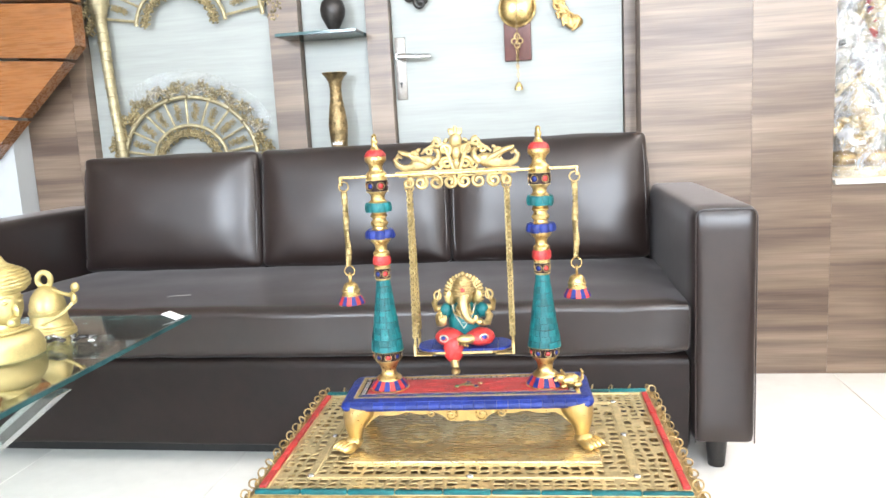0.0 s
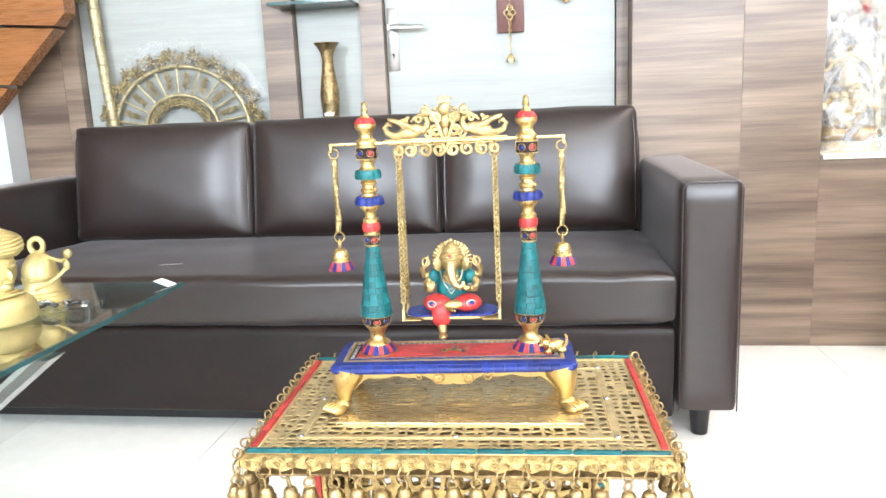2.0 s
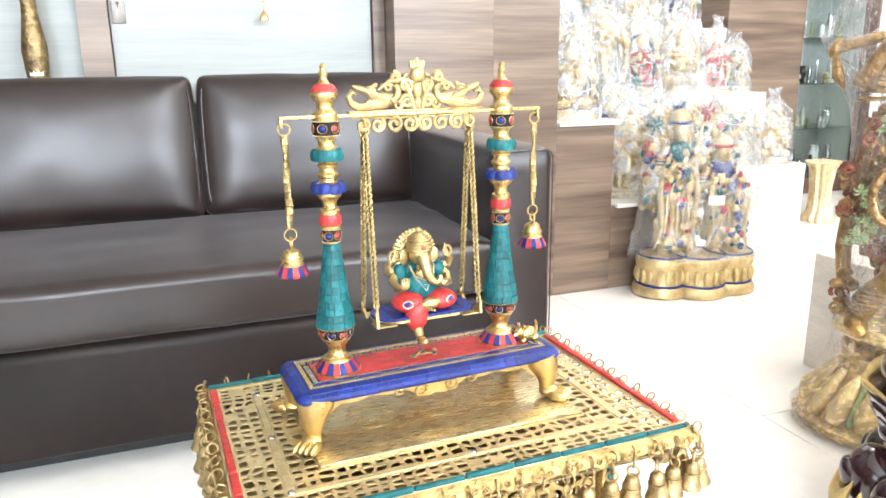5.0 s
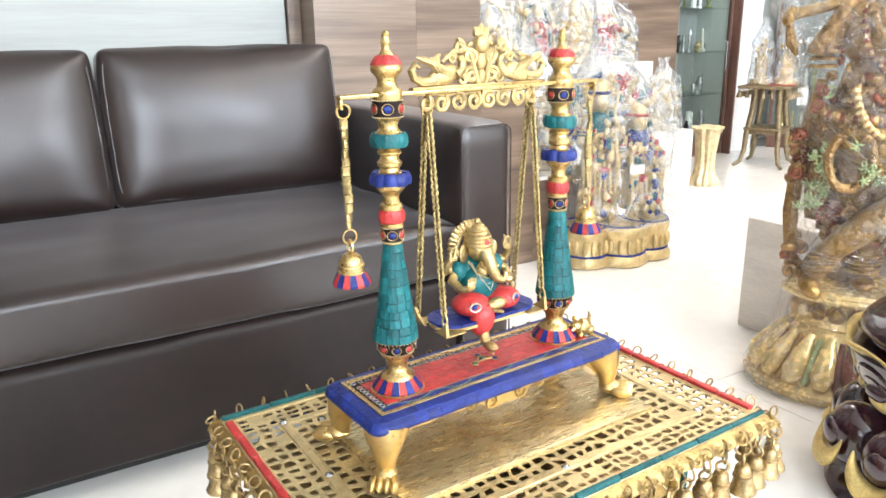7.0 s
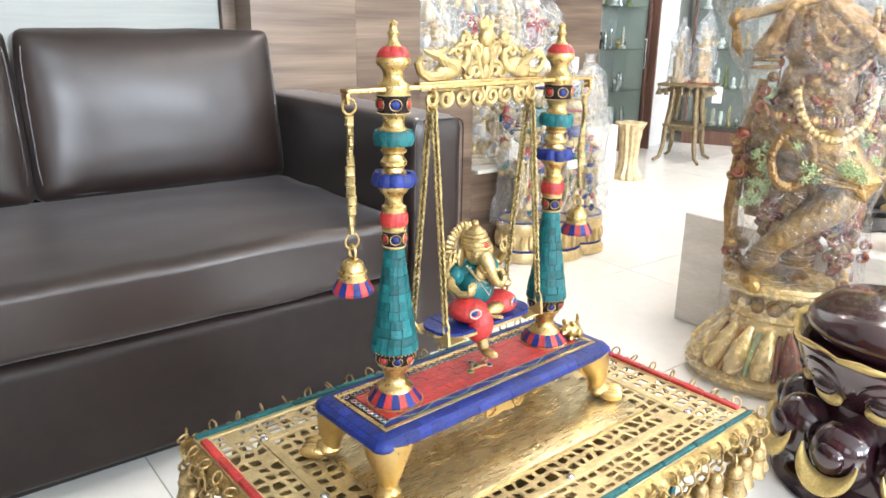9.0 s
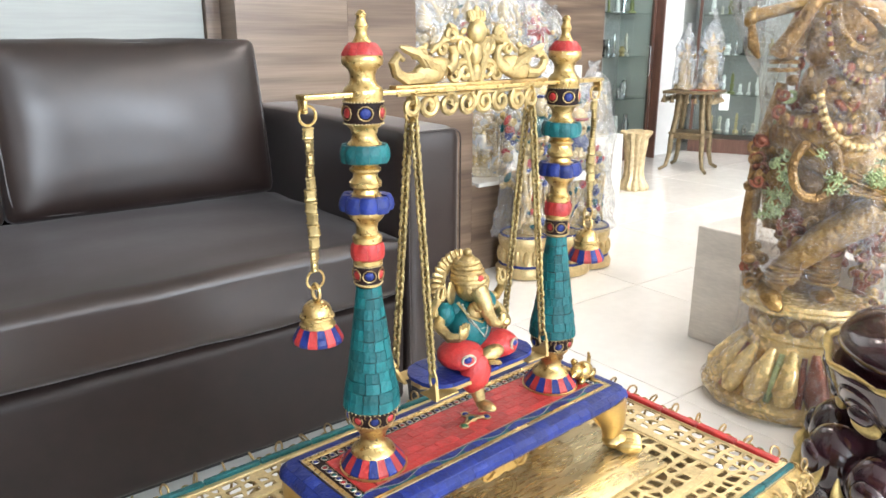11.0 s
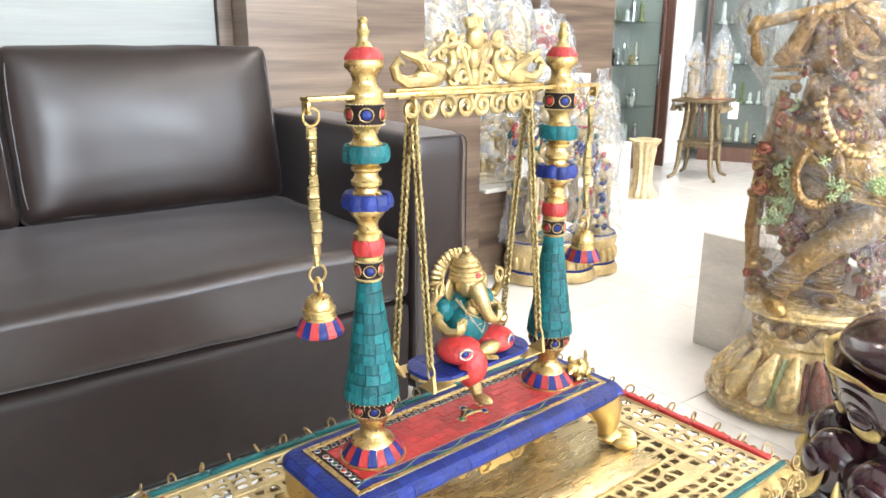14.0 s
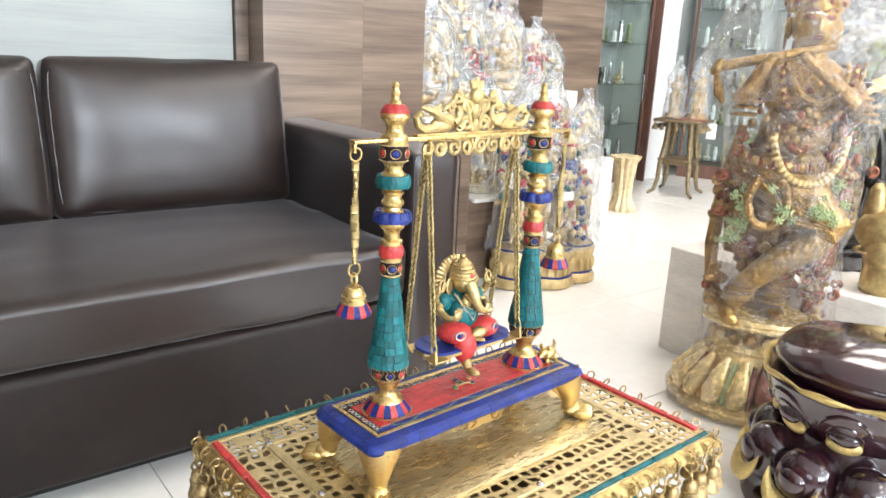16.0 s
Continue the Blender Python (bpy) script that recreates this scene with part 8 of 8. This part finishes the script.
# ---------- far end: cabinets, column, bell-hung stool ----------
def cabinet(label, at, turn, w, d, h, shelves, seed):
    c = thing("display_cabinet", label, "display cabinet", at, turn)
    part("plinth", new_box(-w / 2, w / 2, 0, d, 0, 0.10, 0.003), DARK_FRAME, c, smooth=False)
    part("back", new_box(-w / 2, w / 2, d - 0.02, d, 0.10, h, 0), CAB_BACK, c, smooth=False)
    for k in (-1, 1):
        part("side", new_box(*sorted((k * w / 2, k * (w / 2 - 0.006))), 0.022, d - 0.021, 0.101, h, 0.001), GLASS, c, "clear glass side", smooth=False)
        part("corner_post", new_box(*sorted((k * w / 2, k * (w / 2 - 0.020))), 0, 0.0215, 0.101, h, 0.002), DARK_FRAME, c, smooth=False)
    part("top", new_box(-w / 2 + 0.026, w / 2 - 0.026, 0, d - 0.021, h - 0.03, h, 0.002), DARK_FRAME, c, smooth=False)
    dr = part("door", new_box(-w / 2 + 0.030, w / 2 - 0.030, -0.006, -0.001, 0.105, h - 0.035, 0.001), GLASS, c, "clear glass cabinet door", smooth=False)
    bm = bmesh.new()
    tube(bm, [(w / 2 - 0.07, -0.012, 0.55), (w / 2 - 0.07, -0.03, 0.56), (w / 2 - 0.07, -0.03, 0.74), (w / 2 - 0.07, -0.012, 0.75)], 0.006, 8)
    part("handle", bm, STEEL, dr)
    part("light_strip", new_box(-w / 2 + 0.05, w / 2 - 0.05, 0.03, 0.06, h - 0.042, h - 0.032), COOL_GLOW, c, "glowing light strip", smooth=False)
    rnd = random.Random(seed)
    m0 = pose(*at, 0, 0, turn)
    for k in range(shelves):
        z_ = 0.14 + (h - 0.3) * k / shelves
        sh = part("shelf", new_box(-w / 2 + 0.03, w / 2 - 0.03, 0.01, d - 0.025, z_ - 0.008, z_, 0.001), GLASS, c, "green-edged glass shelf", smooth=False)
        n = int(w / 0.066)
        for i in range(n):
            hh = rnd.uniform(0.05, 0.15)
            r = rnd.uniform(0.015, 0.030)
            bm = bmesh.new()
            if rnd.random() < 0.5:
                lathe(bm, [(r * 0.7, 0), (r * 0.8, 0.01), (r * 0.5, 0.2 * hh), (r, 0.55 * hh), (r * 0.5, 0.85 * hh), (r * 0.7, hh)], 14)
            else:
                lathe(bm, [(r, 0), (r, 0.1 * hh), (r * 0.4, 0.15 * hh), (r * 0.6, 0.5 * hh)], 12)
                blob(bm, (0, 0, 0.72 * hh), (r * 0.55, r * 0.5, 0.28 * hh), 0, None, 10, 7, 0.2)
            p = m0 @ Vector((-w / 2 + 0.08 + (w - 0.16) * i / max(n - 1, 1), d * 0.45 + rnd.uniform(-0.03, 0.03), z_))
            single("metal_ornament", bm, rnd.choice((STEEL, PAPER, BRASS_PALE, BLACK_POT, STEEL, IVORY, GREEN_PATINA, PAPER, STEEL)), "small metal ornament on a glass cabinet shelf", "ornament", p, rnd.uniform(0, 90),
                   group="ornaments in the cabinets")
    return c


tagged(part("wall_pilaster", new_box(2.91, 3.432, 3.966, 4.294, 0, CEILING_Z, 0.002), WOOD, smooth=False), "walnut laminate pilaster beside the glass cabinets", "pilaster", kind="structure")
cabinet("tall dark-framed glass display cabinet full of small metal ornaments", (3.925, 4.18, 0), 0, 0.53, 0.31, 2.2, 7, 1)
single("cabinet_post", new_box(4.195, 4.211, 4.12, 4.185, 0, CEILING_Z, 0.003), DARK_FRAME, "dark brown wooden post beside the cabinet", "post", kind="structure", smooth=False)
tagged(part("column", new_box(3.930, 4.245, 4.000, 4.294, 0, CEILING_Z, 0.004), WHITE_WALL, smooth=False), "white painted wall column", "column", kind="structure")
cabinet("tall glass display cabinet with dark shelves of ornaments", (4.81, 3.90, 0), -62, 0.62, 0.30, 2.2, 7, 2)
cabinet("tall glass display cabinet with dark shelves of ornaments", (4.80, 3.10, 0), -90, 0.80, 0.29, 2.2, 7, 3)
cabinet("tall glass display cabinet with dark shelves of ornaments", (4.80, 2.25, 0), -90, 0.80, 0.29, 2.2, 7, 4)
cabinet("tall glass display cabinet with dark shelves of ornaments", (4.80, 1.40, 0), -90, 0.80, 0.29, 2.2, 7, 5)

stool = thing("bell_stool", "tall slender brass stool table hung with little bells", "stool table", (4.02, 3.72, 0), 20)
part("tabletop", new_box(-0.155, 0.155, -0.155, 0.155, 0.475, 0.492, 0.004), STOOL_BRASS, stool)
part("runner", new_box(-0.05, 0.05, -0.14, 0.14, 0.4925, 0.495, 0.001), RED, stool, "red inlaid strip")
for k in (-1, 1):
    for j in (-1, 1):
        bm = bmesh.new()
        tube(bm, [(k * 0.070, j * 0.070, 0.474), (k * 0.076, j * 0.076, 0.34), (k * 0.094, j * 0.094, 0.20), (k * 0.098, j * 0.098, 0.10), (k * 0.112, j * 0.112, 0.03), (k * 0.142, j * 0.142, 0.008)],
             [0.021, 0.019, 0.017, 0.015, 0.012, 0.010], 10)
        part("leg", bm, STOOL_BRASS, stool)
bm = bmesh.new()
box(bm, -0.112, 0.112, -0.112, 0.112, 0.225, 0.240, 0.004)
for k in (-1, 1):
    box(bm, -0.100, 0.100, *sorted((k * 0.100, k * 0.094)), 0.200, 0.2248, 0.002)
    box(bm, *sorted((k * 0.100, k * 0.094)), -0.0938, 0.0938, 0.200, 0.2248, 0.002)
part("lower_shelf", bm, STOOL_BRASS, stool)
for side in range(4):
    for k in range(7):
        bm = bmesh.new()
        lathe(bm, [(0.014, -0.052), (0.013, -0.046), (0.008, -0.030), (0.003, -0.018), (0.002, 0)], 10)
        u = -0.14 + 0.28 * k / 6
        x, y = ((u, -0.15), (u, 0.15), (-0.15, u), (0.15, u))[side]
        part("bell", bm, STOOL_BRASS, stool, m=pose(x, y, 0.4745))
idol(WRAPPED.replace("white display step", "bell-hung stool"), (3.955, 3.76, 0.4955), -40, 0.34, 71, [BRASS_OLD, BRASS_CAST, BRASS_OLD, BLACK_POT], standing=True, backplate=False, broad=0.62)
idol(WRAPPED.replace("white display step", "bell-hung stool"), (4.075, 3.665, 0.4955), -40, 0.38, 72, [BRASS_CAST, BRASS, BRASS_OLD, BRASS_CAST], standing=True, backplate=False, broad=0.62)
single("price_tag", new_box(-0.03, 0.03, -0.001, 0.001, -0.10, 0, 0.0005), PAPER, "blank white card tag tied to the stool", "tag", (4.16, 3.60, 0.47), -40)


# ---------- ceiling lamps ----------
PLACE = Matrix.Identity(4)
for i, (x, y) in enumerate(LAMPS):
    t = thing("ceiling_light", "square white recessed ceiling light, switched on", "ceiling light", (x, y, CEILING_Z), group="ceiling lights")
    bm = bmesh.new()
    for a in ((-0.31, 0.31, -0.31, -0.30), (-0.31, 0.31, 0.30, 0.31), (-0.31, -0.30, -0.2999, 0.2999), (0.30, 0.31, -0.2999, 0.2999)):
        box(bm, *a, -0.02, -0.0005)
    part("frame", bm, WHITE_LAM, t, smooth=False)
    part("diffuser", new_box(-0.2995, 0.2995, -0.2995, 0.2995, -0.012, -0.004), GLOW, t, "glowing diffuser", smooth=False)

# ---------- floor tiles ----------
PITCH = 0.543
tile_me = finish("tile", new_box(-PITCH / 2 + 0.0011, PITCH / 2 - 0.0011, -PITCH / 2 + 0.0011, PITCH / 2 - 0.0011, -0.010, 0.0, 0.0012, seg=1), TILE, False)
for i in range(-4, 10):
    for j in range(-10, 6):
        x, y = -0.347 + PITCH * (i + 0.5), 1.8465 + PITCH * (j + 0.5)
        if -2.2 < x < 4.7 and -3.4 < y < 4.2:
            o = new("tile", tile_me)
            o.parent = floor
            o.matrix_basis = pose(x, y, FLOOR_Z)
